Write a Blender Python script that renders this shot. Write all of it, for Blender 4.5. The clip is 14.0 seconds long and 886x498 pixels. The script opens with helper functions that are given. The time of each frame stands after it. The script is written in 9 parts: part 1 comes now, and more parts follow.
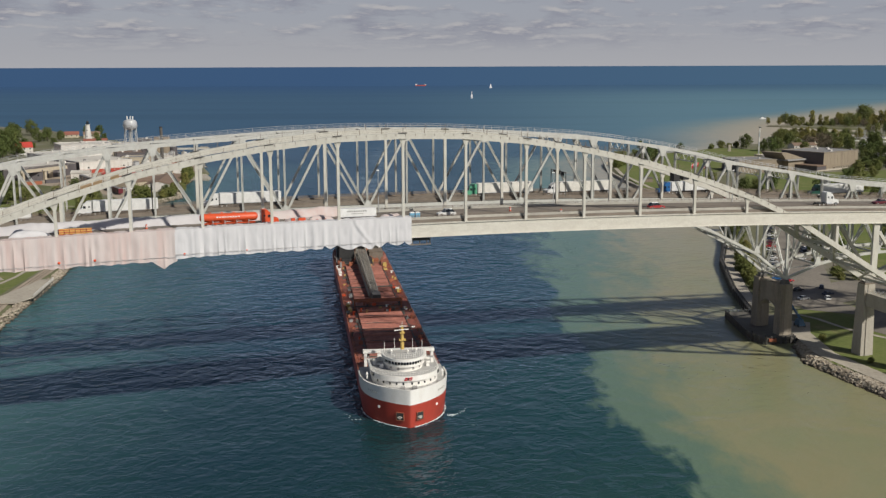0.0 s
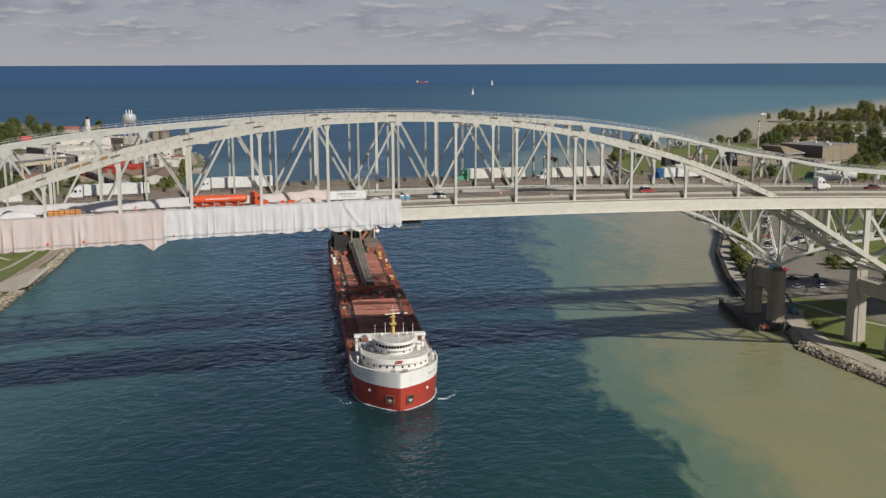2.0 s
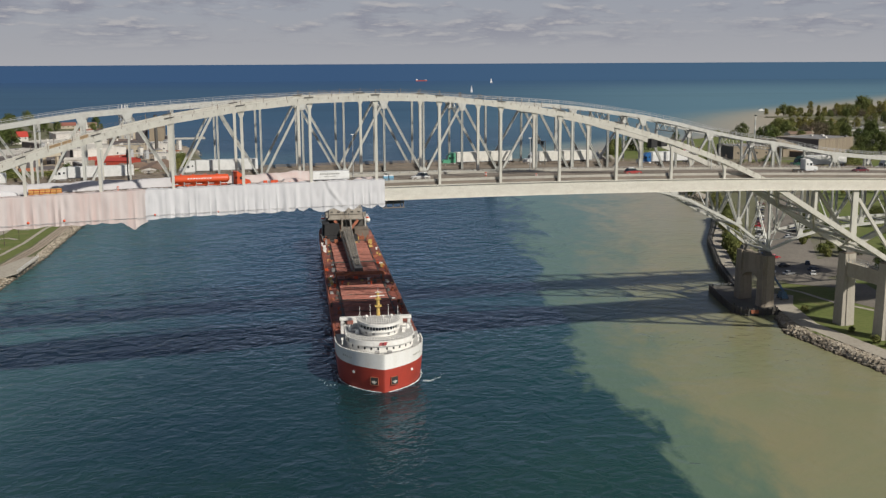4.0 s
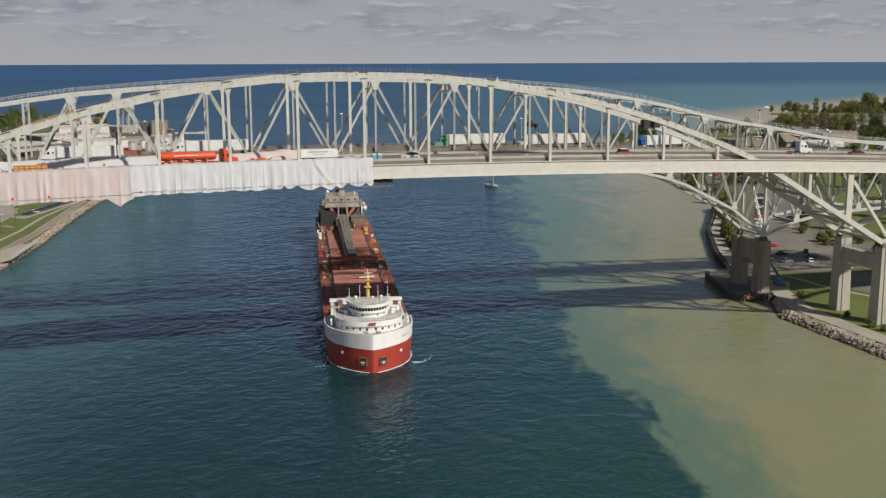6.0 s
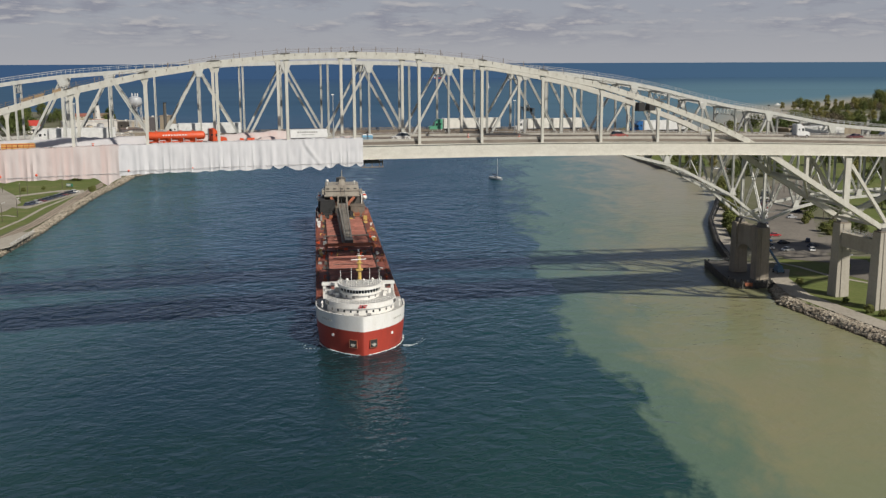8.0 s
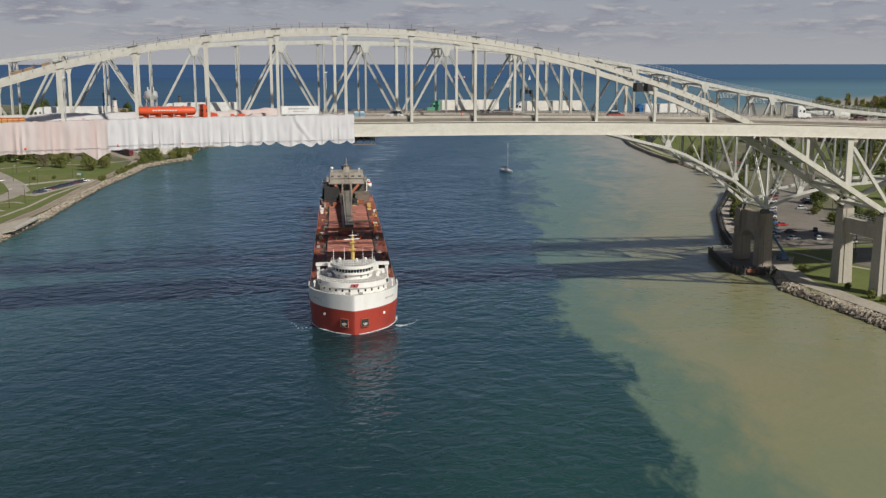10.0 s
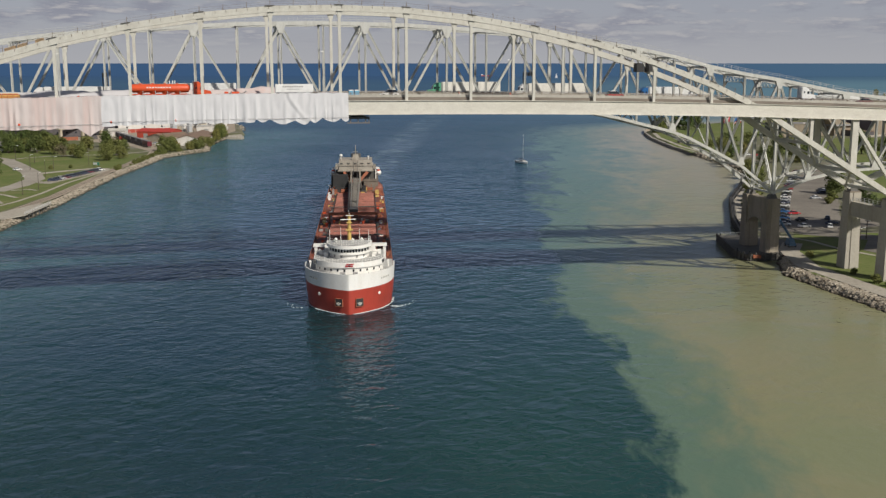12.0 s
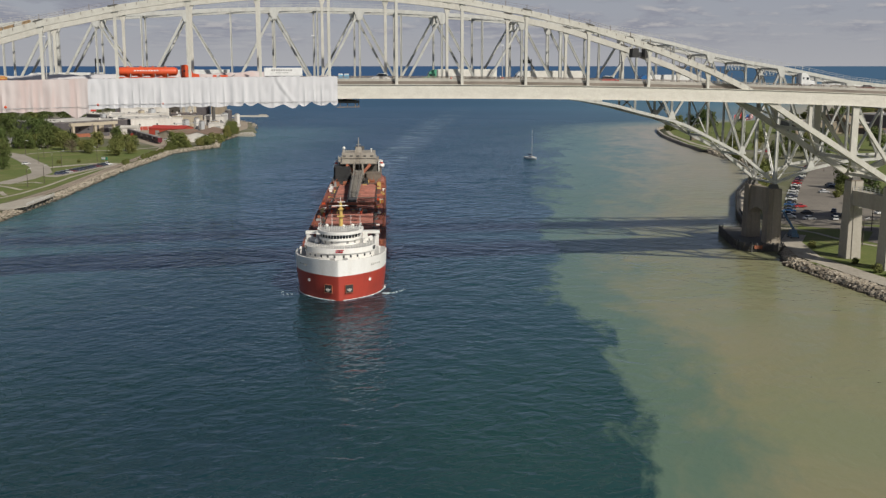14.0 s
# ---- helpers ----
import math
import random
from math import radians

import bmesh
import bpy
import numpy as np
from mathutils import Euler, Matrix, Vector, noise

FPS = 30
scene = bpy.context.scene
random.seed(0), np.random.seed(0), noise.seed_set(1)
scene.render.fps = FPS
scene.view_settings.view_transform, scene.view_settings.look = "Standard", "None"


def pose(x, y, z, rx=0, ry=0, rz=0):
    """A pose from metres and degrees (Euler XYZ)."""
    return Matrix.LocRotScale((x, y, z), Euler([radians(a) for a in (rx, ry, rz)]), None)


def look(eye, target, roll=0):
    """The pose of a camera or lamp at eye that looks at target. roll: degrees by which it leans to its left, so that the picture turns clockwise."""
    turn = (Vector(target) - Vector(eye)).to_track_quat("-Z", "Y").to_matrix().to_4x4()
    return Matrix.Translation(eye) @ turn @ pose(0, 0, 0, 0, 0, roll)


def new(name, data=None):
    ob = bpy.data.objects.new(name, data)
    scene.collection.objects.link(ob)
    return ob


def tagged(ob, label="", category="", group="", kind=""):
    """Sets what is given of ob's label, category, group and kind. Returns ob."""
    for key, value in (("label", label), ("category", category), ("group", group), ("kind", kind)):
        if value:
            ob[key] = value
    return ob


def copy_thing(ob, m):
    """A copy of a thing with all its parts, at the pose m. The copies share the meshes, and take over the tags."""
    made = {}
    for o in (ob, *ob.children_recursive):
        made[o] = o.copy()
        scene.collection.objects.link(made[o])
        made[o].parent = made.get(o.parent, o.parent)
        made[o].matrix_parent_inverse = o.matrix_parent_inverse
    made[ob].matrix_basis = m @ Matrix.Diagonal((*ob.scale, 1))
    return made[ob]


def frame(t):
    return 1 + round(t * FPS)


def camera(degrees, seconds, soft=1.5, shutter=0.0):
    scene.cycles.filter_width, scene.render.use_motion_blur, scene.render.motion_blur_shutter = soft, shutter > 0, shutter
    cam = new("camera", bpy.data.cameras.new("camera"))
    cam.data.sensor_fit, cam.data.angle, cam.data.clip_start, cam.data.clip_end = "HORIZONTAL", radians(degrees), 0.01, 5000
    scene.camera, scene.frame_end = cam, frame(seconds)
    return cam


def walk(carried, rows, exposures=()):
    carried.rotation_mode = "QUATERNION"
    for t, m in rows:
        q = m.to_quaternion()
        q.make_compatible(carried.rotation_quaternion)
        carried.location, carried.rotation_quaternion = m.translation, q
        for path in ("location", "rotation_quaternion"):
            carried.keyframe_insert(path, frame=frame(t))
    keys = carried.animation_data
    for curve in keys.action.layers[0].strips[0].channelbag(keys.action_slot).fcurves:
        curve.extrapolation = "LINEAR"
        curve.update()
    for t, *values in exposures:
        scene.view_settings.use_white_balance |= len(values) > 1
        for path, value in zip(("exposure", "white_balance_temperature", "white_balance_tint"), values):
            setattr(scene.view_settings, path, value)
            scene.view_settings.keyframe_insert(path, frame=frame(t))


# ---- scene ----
cam = camera(46.6, 14.0, soft=1.35)
PATH = [
    (0, (1.067, 2.828, 89.821), (1.067, 4.797, 89.471), -0.2),
    (0.5, (1.501, 2.656, 89.036), (1.501, 4.625, 88.684), -0.2),
    (1, (2.026, 2.469, 88.2), (2.026, 4.438, 87.849), -0.3),
    (1.5, (2.973, 2.309, 87.211), (2.971, 4.278, 86.858), -0.3),
    (2, (4.036, 2.135, 86.196), (4.032, 4.103, 85.842), -0.2),
    (2.5, (5.015, 2.045, 85.211), (5.01, 4.014, 84.856), -0.2),
    (3, (5.927, 2.004, 84.168), (5.922, 3.972, 83.813), -0.3),
    (5.5, (11.429, 3.175, 77.213), (11.423, 5.143, 76.857), -0.2),
    (6, (12.419, 3.368, 76.191), (12.401, 5.336, 75.835), -0.2),
    (6.5, (13.572, 3.887, 75.1), (13.538, 5.855, 74.744), -0.2),
    (7, (14.94, 4.181, 73.903), (14.899, 6.148, 73.547), -0.3),
    (7.5, (16.293, 4.502, 72.704), (16.251, 6.469, 72.347), -0.2),
    (8, (17.68, 4.385, 71.444), (17.638, 6.352, 71.088), -0.2),
    (10.5, (26.665, 6.042, 64.426), (26.567, 8.008, 64.072), -0.0),
    (11, (28.66, 6.241, 63.24), (28.548, 8.206, 62.886), -0.0),
    (11.5, (30.764, 6.505, 62.134), (30.639, 8.469, 61.779), -0.0),
    (12, (32.6, 6.896, 60.837), (32.464, 8.859, 60.481), 0.0),
    (12.5, (34.148, 7.482, 59.59), (34.003, 9.445, 59.235), 0.0),
    (13, (35.534, 7.978, 58.381), (35.382, 9.941, 58.027), 0.0),
    (13.5, (37.231, 8.448, 57.193), (37.07, 10.41, 56.839), 0.0),
    (14, (39.479, 9.385, 56.367), (39.305, 11.347, 56.016), 0.0),
]
walk(cam, [(t, look(eye, target, roll)) for t, eye, target, roll in PATH])

# ------------------------------------------------------------------ daylight
SUN_EL, SUN_AZ = radians(38.3), radians(-43.8)      # height, and heading of the sun in the plan (from +x)
sun_way = Vector((math.cos(SUN_EL) * math.cos(SUN_AZ), math.cos(SUN_EL) * math.sin(SUN_AZ), math.sin(SUN_EL)))
lamp = bpy.data.lights.new("sun", "SUN")
lamp.energy, lamp.angle, lamp.color = 4.15, radians(1.5), (1.0, 0.945, 0.85)
sun = new("sun", lamp)
sun.matrix_world = look((0, 0, 400), Vector((0, 0, 400)) - sun_way)

world = bpy.data.worlds.new("sky")
scene.world = world
world.use_nodes = True
wn, wl = world.node_tree.nodes, world.node_tree.links
wn.clear()
w_out, w_bg = wn.new("ShaderNodeOutputWorld"), wn.new("ShaderNodeBackground")
w_sky = wn.new("ShaderNodeTexSky")
w_sky.sky_type, w_sky.sun_disc = "NISHITA", False
w_sky.sun_elevation, w_sky.sun_rotation = SUN_EL, radians(133.8)
w_dim = wn.new("ShaderNodeMix")
w_dim.data_type, w_dim.blend_type = "RGBA", "MULTIPLY"
w_dim.inputs[0].default_value = 1.0
w_dim.inputs[7].default_value = (0.040, 0.040, 0.043, 1)
wl.new(w_sky.outputs[0], w_dim.inputs[6])
w_co = wn.new("ShaderNodeTexCoord")
w_sep = wn.new("ShaderNodeSeparateXYZ")
wl.new(w_co.outputs["Generated"], w_sep.inputs[0])


def wmath(op, a, b=None, c=None):
    n = wn.new("ShaderNodeMath")
    n.operation = op
    for i, v in enumerate((a, b, c)):
        if v is None:
            continue
        if isinstance(v, (int, float)):
            n.inputs[i].default_value = v
        else:
            wl.new(v, n.inputs[i])
    return n.outputs[0]


def wmix(fac, a, b):
    n = wn.new("ShaderNodeMix")
    n.data_type = "RGBA"
    for i, v in ((0, fac), (6, a), (7, b)):
        if isinstance(v, (int, float)):
            n.inputs[i].default_value = v
        elif isinstance(v, tuple):
            n.inputs[i].default_value = (*v, 1)
        else:
            wl.new(v, n.inputs[i])
    return n.outputs[2]


def wrange(v, a, b, c=0.0, d=1.0):
    n = wn.new("ShaderNodeMapRange")
    wl.new(v, n.inputs[0])
    for i, k in enumerate((a, b, c, d)):
        n.inputs[i + 1].default_value = k
    return n.outputs[0]


# long flat banks of cloud above the lake
w_h = wmath("MAXIMUM", w_sep.outputs[2], 0.002)
w_u = wmath("MULTIPLY", w_sep.outputs[0], 19.0)
w_v = wmath("MULTIPLY", wmath("POWER", w_h, 0.8), 58.0)
w_com = wn.new("ShaderNodeCombineXYZ")
wl.new(w_u, w_com.inputs[0])
wl.new(w_v, w_com.inputs[1])
wl.new(w_sep.outputs[1], w_com.inputs[2])


def wnoise(vec, scale, detail, rough=0.55, distortion=0.3):
    n = wn.new("ShaderNodeTexNoise")
    n.inputs["Scale"].default_value, n.inputs["Detail"].default_value = scale, detail
    n.inputs["Roughness"].default_value, n.inputs["Distortion"].default_value = rough, distortion
    wl.new(vec, n.inputs["Vector"])
    return n.outputs[0]


def wshift(vec, up):
    n = wn.new("ShaderNodeVectorMath")
    wl.new(vec, n.inputs[0])
    n.inputs[1].default_value = (0, up, 0)
    return n.outputs[0]


w_here, w_over = w_com.outputs[0], wshift(w_com.outputs[0], 0.30)
w_bank = wnoise(w_here, 0.34, 3.0, 0.5, 0.0)
w_n1, w_up = wnoise(w_here, 1.15, 7.0, 0.60, 0.08), wnoise(w_over, 1.15, 7.0, 0.60, 0.08)
w_dens = wmath("ADD", wmath("MULTIPLY", w_n1, 0.55), wmath("MULTIPLY", w_bank, 0.45))
w_cloud = wrange(w_dens, 0.475, 0.58)
# crowns of the clouds are lit, their flat bases grey
w_lit = wrange(wmath("SUBTRACT", w_n1, w_up), 0.0, 0.13)
w_veil = wmix(wrange(w_sep.outputs[2], 0.05, 0.4, 0.75, 0.06), w_dim.outputs[2], (0.375, 0.39, 0.455))
w_low = wmix(wrange(w_sep.outputs[2], 0.0, 0.045), (0.385, 0.388, 0.412), w_veil)
w_tone = wmix(w_lit, (0.245, 0.253, 0.308), (0.445, 0.432, 0.44))
# the banks thin out overhead to clear blue
w_cover = wmath("MULTIPLY", wrange(w_sep.outputs[2], 0.012, 0.034, 0.0, 0.82), wrange(w_sep.outputs[2], 0.22, 0.55, 1.0, 0.15))
w_top = wmix(wmath("MULTIPLY", w_cloud, w_cover), w_low, w_tone)
# the open lake, on past the edge of the sheet of water
w_east = wrange(w_sep.outputs[0], -0.1, 0.5)
w_sea = wmix(w_east, (0.046, 0.096, 0.19), (0.072, 0.138, 0.205))
w_all = wmix(wmath("GREATER_THAN", w_sep.outputs[2], -0.0005), w_sea, w_top)
wl.new(w_all, w_bg.inputs[0])
w_bg.inputs[1].default_value = 1.0
wl.new(w_bg.outputs[0], w_out.inputs[0])
scene.view_settings.exposure = 0.0


# ------------------------------------------------------------------ materials
class Mat:
    """A node material with short ways to chain nodes."""

    def __init__(self, name):
        self.m = bpy.data.materials.new(name)
        self.m.use_nodes = True
        self.n, self.l = self.m.node_tree.nodes, self.m.node_tree.links
        self.b = self.n["Principled BSDF"]
        self.pos = self.n.new("ShaderNodeNewGeometry").outputs["Position"]

    def put(self, socket, v):
        if isinstance(v, (int, float)):
            socket.default_value = v
        elif isinstance(v, tuple):
            socket.default_value = (*v, 1) if len(v) == 3 and socket.type == "RGBA" else v
        else:
            self.l.new(v, socket)

    def noise(self, scale, detail=4.0, rough=0.55, vec=None, stretch=None, distortion=0.0, turn=0.0):
        v = vec if vec is not None else self.pos
        if stretch:
            mp = self.n.new("ShaderNodeMapping")
            mp.vector_type = "TEXTURE"
            mp.inputs["Scale"].default_value = tuple(1 / q for q in stretch)
            mp.inputs["Rotation"].default_value = (0, 0, radians(turn))
            self.l.new(v, mp.inputs[0])
            v = mp.outputs[0]
        t = self.n.new("ShaderNodeTexNoise")
        t.inputs["Scale"].default_value, t.inputs["Detail"].default_value = scale, detail
        t.inputs["Roughness"].default_value, t.inputs["Distortion"].default_value = rough, distortion
        self.l.new(v, t.inputs["Vector"])
        return t.outputs[0]

    def math(self, op, a, b=None, c=None):
        t = self.n.new("ShaderNodeMath")
        t.operation = op
        for i, v in enumerate((a, b, c)):
            if v is not None:
                self.put(t.inputs[i], v)
        return t.outputs[0]

    def ramp(self, v, a, b, c=0.0, d=1.0, smooth=False):
        t = self.n.new("ShaderNodeMapRange")
        if smooth:
            t.interpolation_type = "SMOOTHSTEP"
        for i, k in enumerate((v, a, b, c, d)):
            self.put(t.inputs[i], k)
        return t.outputs[0]

    def mix(self, f, a, b, blend="MIX"):
        t = self.n.new("ShaderNodeMix")
        t.data_type, t.blend_type = "RGBA", blend
        self.put(t.inputs[0], f), self.put(t.inputs[6], a), self.put(t.inputs[7], b)
        return t.outputs[2]

    def xyz(self, v=None):
        t = self.n.new("ShaderNodeSeparateXYZ")
        self.l.new(v if v is not None else self.pos, t.inputs[0])
        return t.outputs

    def rand(self):
        return self.n.new("ShaderNodeObjectInfo").outputs["Random"]

    def bump(self, height, strength=0.3, distance=0.1):
        t = self.n.new("ShaderNodeBump")
        t.inputs["Strength"].default_value, t.inputs["Distance"].default_value = strength, distance
        self.l.new(height, t.inputs["Height"])
        self.l.new(t.outputs[0], self.b.inputs["Normal"])

    def done(self, color, rough=0.7, metal=0.0, spec=None):
        self.put(self.b.inputs["Base Color"], color)
        self.put(self.b.inputs["Roughness"], rough)
        self.put(self.b.inputs["Metallic"], metal)
        if spec is not None:
            self.b.inputs["Specular IOR Level"].default_value = spec
        return self.m


def worn(name, base, stain, rough=0.6, big=0.08, fine=1.5, amount=0.5, metal=0.0, bump=0.05, streak=None, vary=0.0, grain=0.06):
    """Paint, stone or cloth with large stains and fine grain; streak stretches the stains."""
    k = Mat(name)
    f = k.ramp(k.noise(big, 5, 0.65, stretch=streak), 0.42, 0.68, 0.0, amount)
    g = k.ramp(k.noise(fine, 3), 0.35, 0.7, -grain, grain)
    col = k.mix(f, base, stain)
    shade = k.math("ADD", 1.0, g)
    if vary:
        shade = k.math("ADD", shade, k.ramp(k.rand(), 0, 1, -vary, vary))
    hsv = k.n.new("ShaderNodeHueSaturation")
    k.l.new(shade, hsv.inputs["Value"])
    k.l.new(col, hsv.inputs["Color"])
    if bump:
        k.bump(k.noise(fine * 2, 3), 0.25, bump)
    return k.done(hsv.outputs[0], rough, metal)


STEEL = worn("painted_steel_cream", (0.545, 0.53, 0.47), (0.36, 0.33, 0.275), 0.5, 0.6, 4.0, 0.4, bump=0.01, streak=(1, 1, 0.35))
STEEL_OLD = worn("painted_steel_grey_white", (0.52, 0.52, 0.485), (0.27, 0.25, 0.215), 0.5, 0.7, 4.0, 0.35, bump=0.01, streak=(1, 1, 0.4))
STEEL_RUST = worn("rust_brown_rail_steel", (0.20, 0.165, 0.13), (0.10, 0.075, 0.055), 0.7, 0.5, 3.0, 0.6, bump=0.0)
STEEL_DARK = worn("weathered_dark_steel", (0.10, 0.095, 0.085), (0.05, 0.045, 0.04), 0.6, 0.3, 2.0, 0.6, bump=0.01)
CONCRETE = worn("pier_concrete", (0.39, 0.36, 0.305), (0.24, 0.22, 0.185), 0.85, 0.10, 1.3, 0.6, bump=0.03, streak=(1, 1, 0.25))
GIRDER = worn("pale_girder_paint", (0.61, 0.585, 0.515), (0.42, 0.385, 0.325), 0.55, 0.35, 3.0, 0.35, bump=0.01, streak=(1, 1, 2.5))
ROADWAY = worn("worn_bridge_roadway", (0.20, 0.172, 0.142), (0.095, 0.082, 0.070), 0.9, 0.3, 1.5, 0.75, bump=0.02, streak=(0.15, 0.6, 1))
BARRIER = worn("grey_barrier_concrete", (0.42, 0.40, 0.35), (0.25, 0.235, 0.21), 0.85, 0.2, 1.5, 0.6, bump=0.02)
RAIL = worn("galvanised_rail", (0.42, 0.43, 0.43), (0.3, 0.3, 0.29), 0.5, 0.5, 3.0, 0.4, bump=0.0)
SHEET_WHITE = worn("white_tarpaulin", (0.585, 0.58, 0.59), (0.46, 0.455, 0.47), 0.7, 0.5, 4.0, 0.35, grain=0.012, bump=0.0, streak=(1, 1, 0.12))
# white sheeting greyed in colour for the shadows of arch and truss
SHEET_SHADED = worn("soiled_white_sheet", (0.52, 0.505, 0.51), (0.40, 0.38, 0.385), 0.8, 0.3, 2.0, 0.45, grain=0.012, bump=0.0)
SHEET_PINK = worn("faded_pink_tarpaulin", (0.55, 0.485, 0.465), (0.53, 0.35, 0.31), 0.7, 0.4, 4.0, 0.6, grain=0.012, bump=0.0, streak=(1, 1, 0.06))


def water_material():
    k = Mat("river_and_lake_water")
    x, y, z = k.xyz()
    # edge of the silt-laden current, as its x along the course y
    curve = k.n.new("ShaderNodeFloatCurve")
    pts = [(-200, 60), (130, 55.5), (160, 59.3), (190, 55.3), (225, 56), (250, 50), (281, 44), (309, 47), (336, 41), (367, 39), (405, 43),
           (478, 44), (562, 46), (741, 46), (982, 62), (1160, 227), (1405, 298), (1687, 430), (1871, 568), (2569, 1097), (4800, 2800)]
    c = curve.mapping.curves[0]
    while len(c.points) < len(pts):
        c.points.new(0.5, 0.5)
    for p, (py, px) in zip(c.points, pts):
        p.location, p.handle_type = ((py + 200) / 5000, (px + 100) / 2900), "AUTO_CLAMPED"
    curve.mapping.update()
    k.put(curve.inputs["Value"], k.ramp(y, -200, 4800))
    edge = k.math("SUBTRACT", k.math("MULTIPLY", curve.outputs[0], 2900), 100)
    far = k.ramp(y, 300, 1500, 1.0, 6.0)
    calm = k.ramp(y, 700, 1250, 1.0, 0.16)
    w1 = k.math("MULTIPLY", k.math("SUBTRACT", k.noise(0.045, 5, 0.55, stretch=(1, 0.42, 1), distortion=0.9), 0.5), k.math("MULTIPLY", k.math("MULTIPLY", 30, far), calm))
    w2 = k.math("MULTIPLY", k.math("SUBTRACT", k.noise(0.15, 6, 0.62, stretch=(1, 0.5, 1), distortion=0.45), 0.5), k.math("MULTIPLY", k.math("MULTIPLY", 17, far), calm))
    d = k.math("ADD", k.math("SUBTRACT", x, k.math("ADD", edge, k.ramp(y, 180, 320, -3.0, 1.0))), k.math("ADD", w1, w2))
    green = k.ramp(k.math("DIVIDE", d, far), k.math("ADD", k.ramp(y, 230, 420, -2.8, -4.5), k.ramp(y, 600, 1100, 0, -8)), k.math("ADD", k.ramp(y, 230, 420, 2.6, 5.5), k.ramp(y, 600, 1100, 0, 8)), smooth=True)
    haze = k.math("MULTIPLY", k.ramp(k.math("DIVIDE", d, far), k.ramp(y, 250, 400, -75, -42), 0, smooth=True), k.math("MINIMUM", k.ramp(y, 260, 420, 0.55, 0.22), k.ramp(y, 700, 1300, 0.3, 0.0)))
    silt = k.ramp(k.math("ADD", k.math("DIVIDE", d, far), k.math("MULTIPLY", k.math("SUBTRACT", k.noise(0.06, 5, 0.58, stretch=(1, 0.4, 1), distortion=1.0), 0.5), k.math("MULTIPLY", 26, calm))), k.math("MINIMUM", k.ramp(y, 250, 420, 7, 8), k.ramp(y, 700, 1200, 8, 0)), k.math("MINIMUM", k.ramp(y, 250, 420, 25, 38), k.ramp(y, 700, 1200, 38, 24)), smooth=True)
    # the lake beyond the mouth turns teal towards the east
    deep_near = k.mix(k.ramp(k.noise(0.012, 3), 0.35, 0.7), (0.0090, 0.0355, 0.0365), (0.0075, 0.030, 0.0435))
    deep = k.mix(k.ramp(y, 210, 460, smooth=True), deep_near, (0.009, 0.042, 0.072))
    # paler shallows along the western bank
    bank = k.math("ADD", x, k.math("ADD", k.ramp(y, 354, 711, 155, 190), k.math("MULTIPLY", k.math("SUBTRACT", k.noise(0.03, 4), 0.5), 60)))
    shallow = k.math("MULTIPLY", k.ramp(bank, 110, 5, smooth=True), k.ramp(y, 1000, 900))
    deep = k.mix(k.math("MULTIPLY", shallow, 0.72), deep, (0.068, 0.150, 0.142))
    # paler than the river: sky sheen is put into the colour as gloss fades
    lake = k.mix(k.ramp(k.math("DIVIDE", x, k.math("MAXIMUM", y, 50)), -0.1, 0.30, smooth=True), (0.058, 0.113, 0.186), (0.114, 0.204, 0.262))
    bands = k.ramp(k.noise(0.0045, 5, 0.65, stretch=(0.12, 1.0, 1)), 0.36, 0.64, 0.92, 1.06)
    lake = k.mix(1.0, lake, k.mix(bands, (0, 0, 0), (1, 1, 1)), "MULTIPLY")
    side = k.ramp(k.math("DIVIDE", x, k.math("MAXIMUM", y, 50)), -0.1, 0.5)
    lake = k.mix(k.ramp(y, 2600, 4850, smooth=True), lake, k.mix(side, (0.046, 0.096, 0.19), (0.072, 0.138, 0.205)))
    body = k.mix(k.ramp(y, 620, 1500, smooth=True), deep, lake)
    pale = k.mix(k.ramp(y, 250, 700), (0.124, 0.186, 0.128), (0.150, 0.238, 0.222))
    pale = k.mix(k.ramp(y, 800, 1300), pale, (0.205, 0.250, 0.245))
    body = k.mix(haze, body, (0.020, 0.085, 0.068))
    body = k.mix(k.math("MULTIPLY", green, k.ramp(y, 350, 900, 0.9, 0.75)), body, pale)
    tan = k.mix(k.ramp(k.noise(0.022, 6, 0.66, distortion=0.8), 0.38, 0.66), (0.210, 0.224, 0.123), (0.254, 0.233, 0.131))
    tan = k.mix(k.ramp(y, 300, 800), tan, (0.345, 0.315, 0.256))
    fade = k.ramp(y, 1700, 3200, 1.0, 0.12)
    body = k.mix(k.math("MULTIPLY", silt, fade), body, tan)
    # wind chop at three sizes, running across the stream
    h = k.math("ADD", k.math("MULTIPLY", k.noise(0.12, 2, 0.5, stretch=(0.85, 0.95, 1), distortion=0.6, turn=38), k.ramp(y, 230, 480, 0.40, 1.7)),
               k.math("ADD", k.math("MULTIPLY", k.noise(0.30, 3, 0.5, stretch=(0.85, 0.95, 1), turn=24, distortion=0.5), k.ramp(y, 230, 480, 0.44, 1.1)), k.math("MULTIPLY", k.noise(0.75, 2, stretch=(0.8, 1.0, 1), turn=60, distortion=0.4), 0.15)))
    chop = k.ramp(k.noise(0.014, 4, 0.6, stretch=(1, 0.8, 1), distortion=0.8, turn=25), 0.32, 0.68, 0.45, 1.35)
    # churned water left astern of the freighter
    wake = k.math("MULTIPLY", k.ramp(k.math("ABSOLUTE", k.math("SUBTRACT", x, k.ramp(y, 470, 900, -42, -58))), k.ramp(y, 470, 1300, 13, 30), 4, smooth=True), k.math("MULTIPLY", k.ramp(y, 468, 500), k.ramp(y, 1500, 800)))
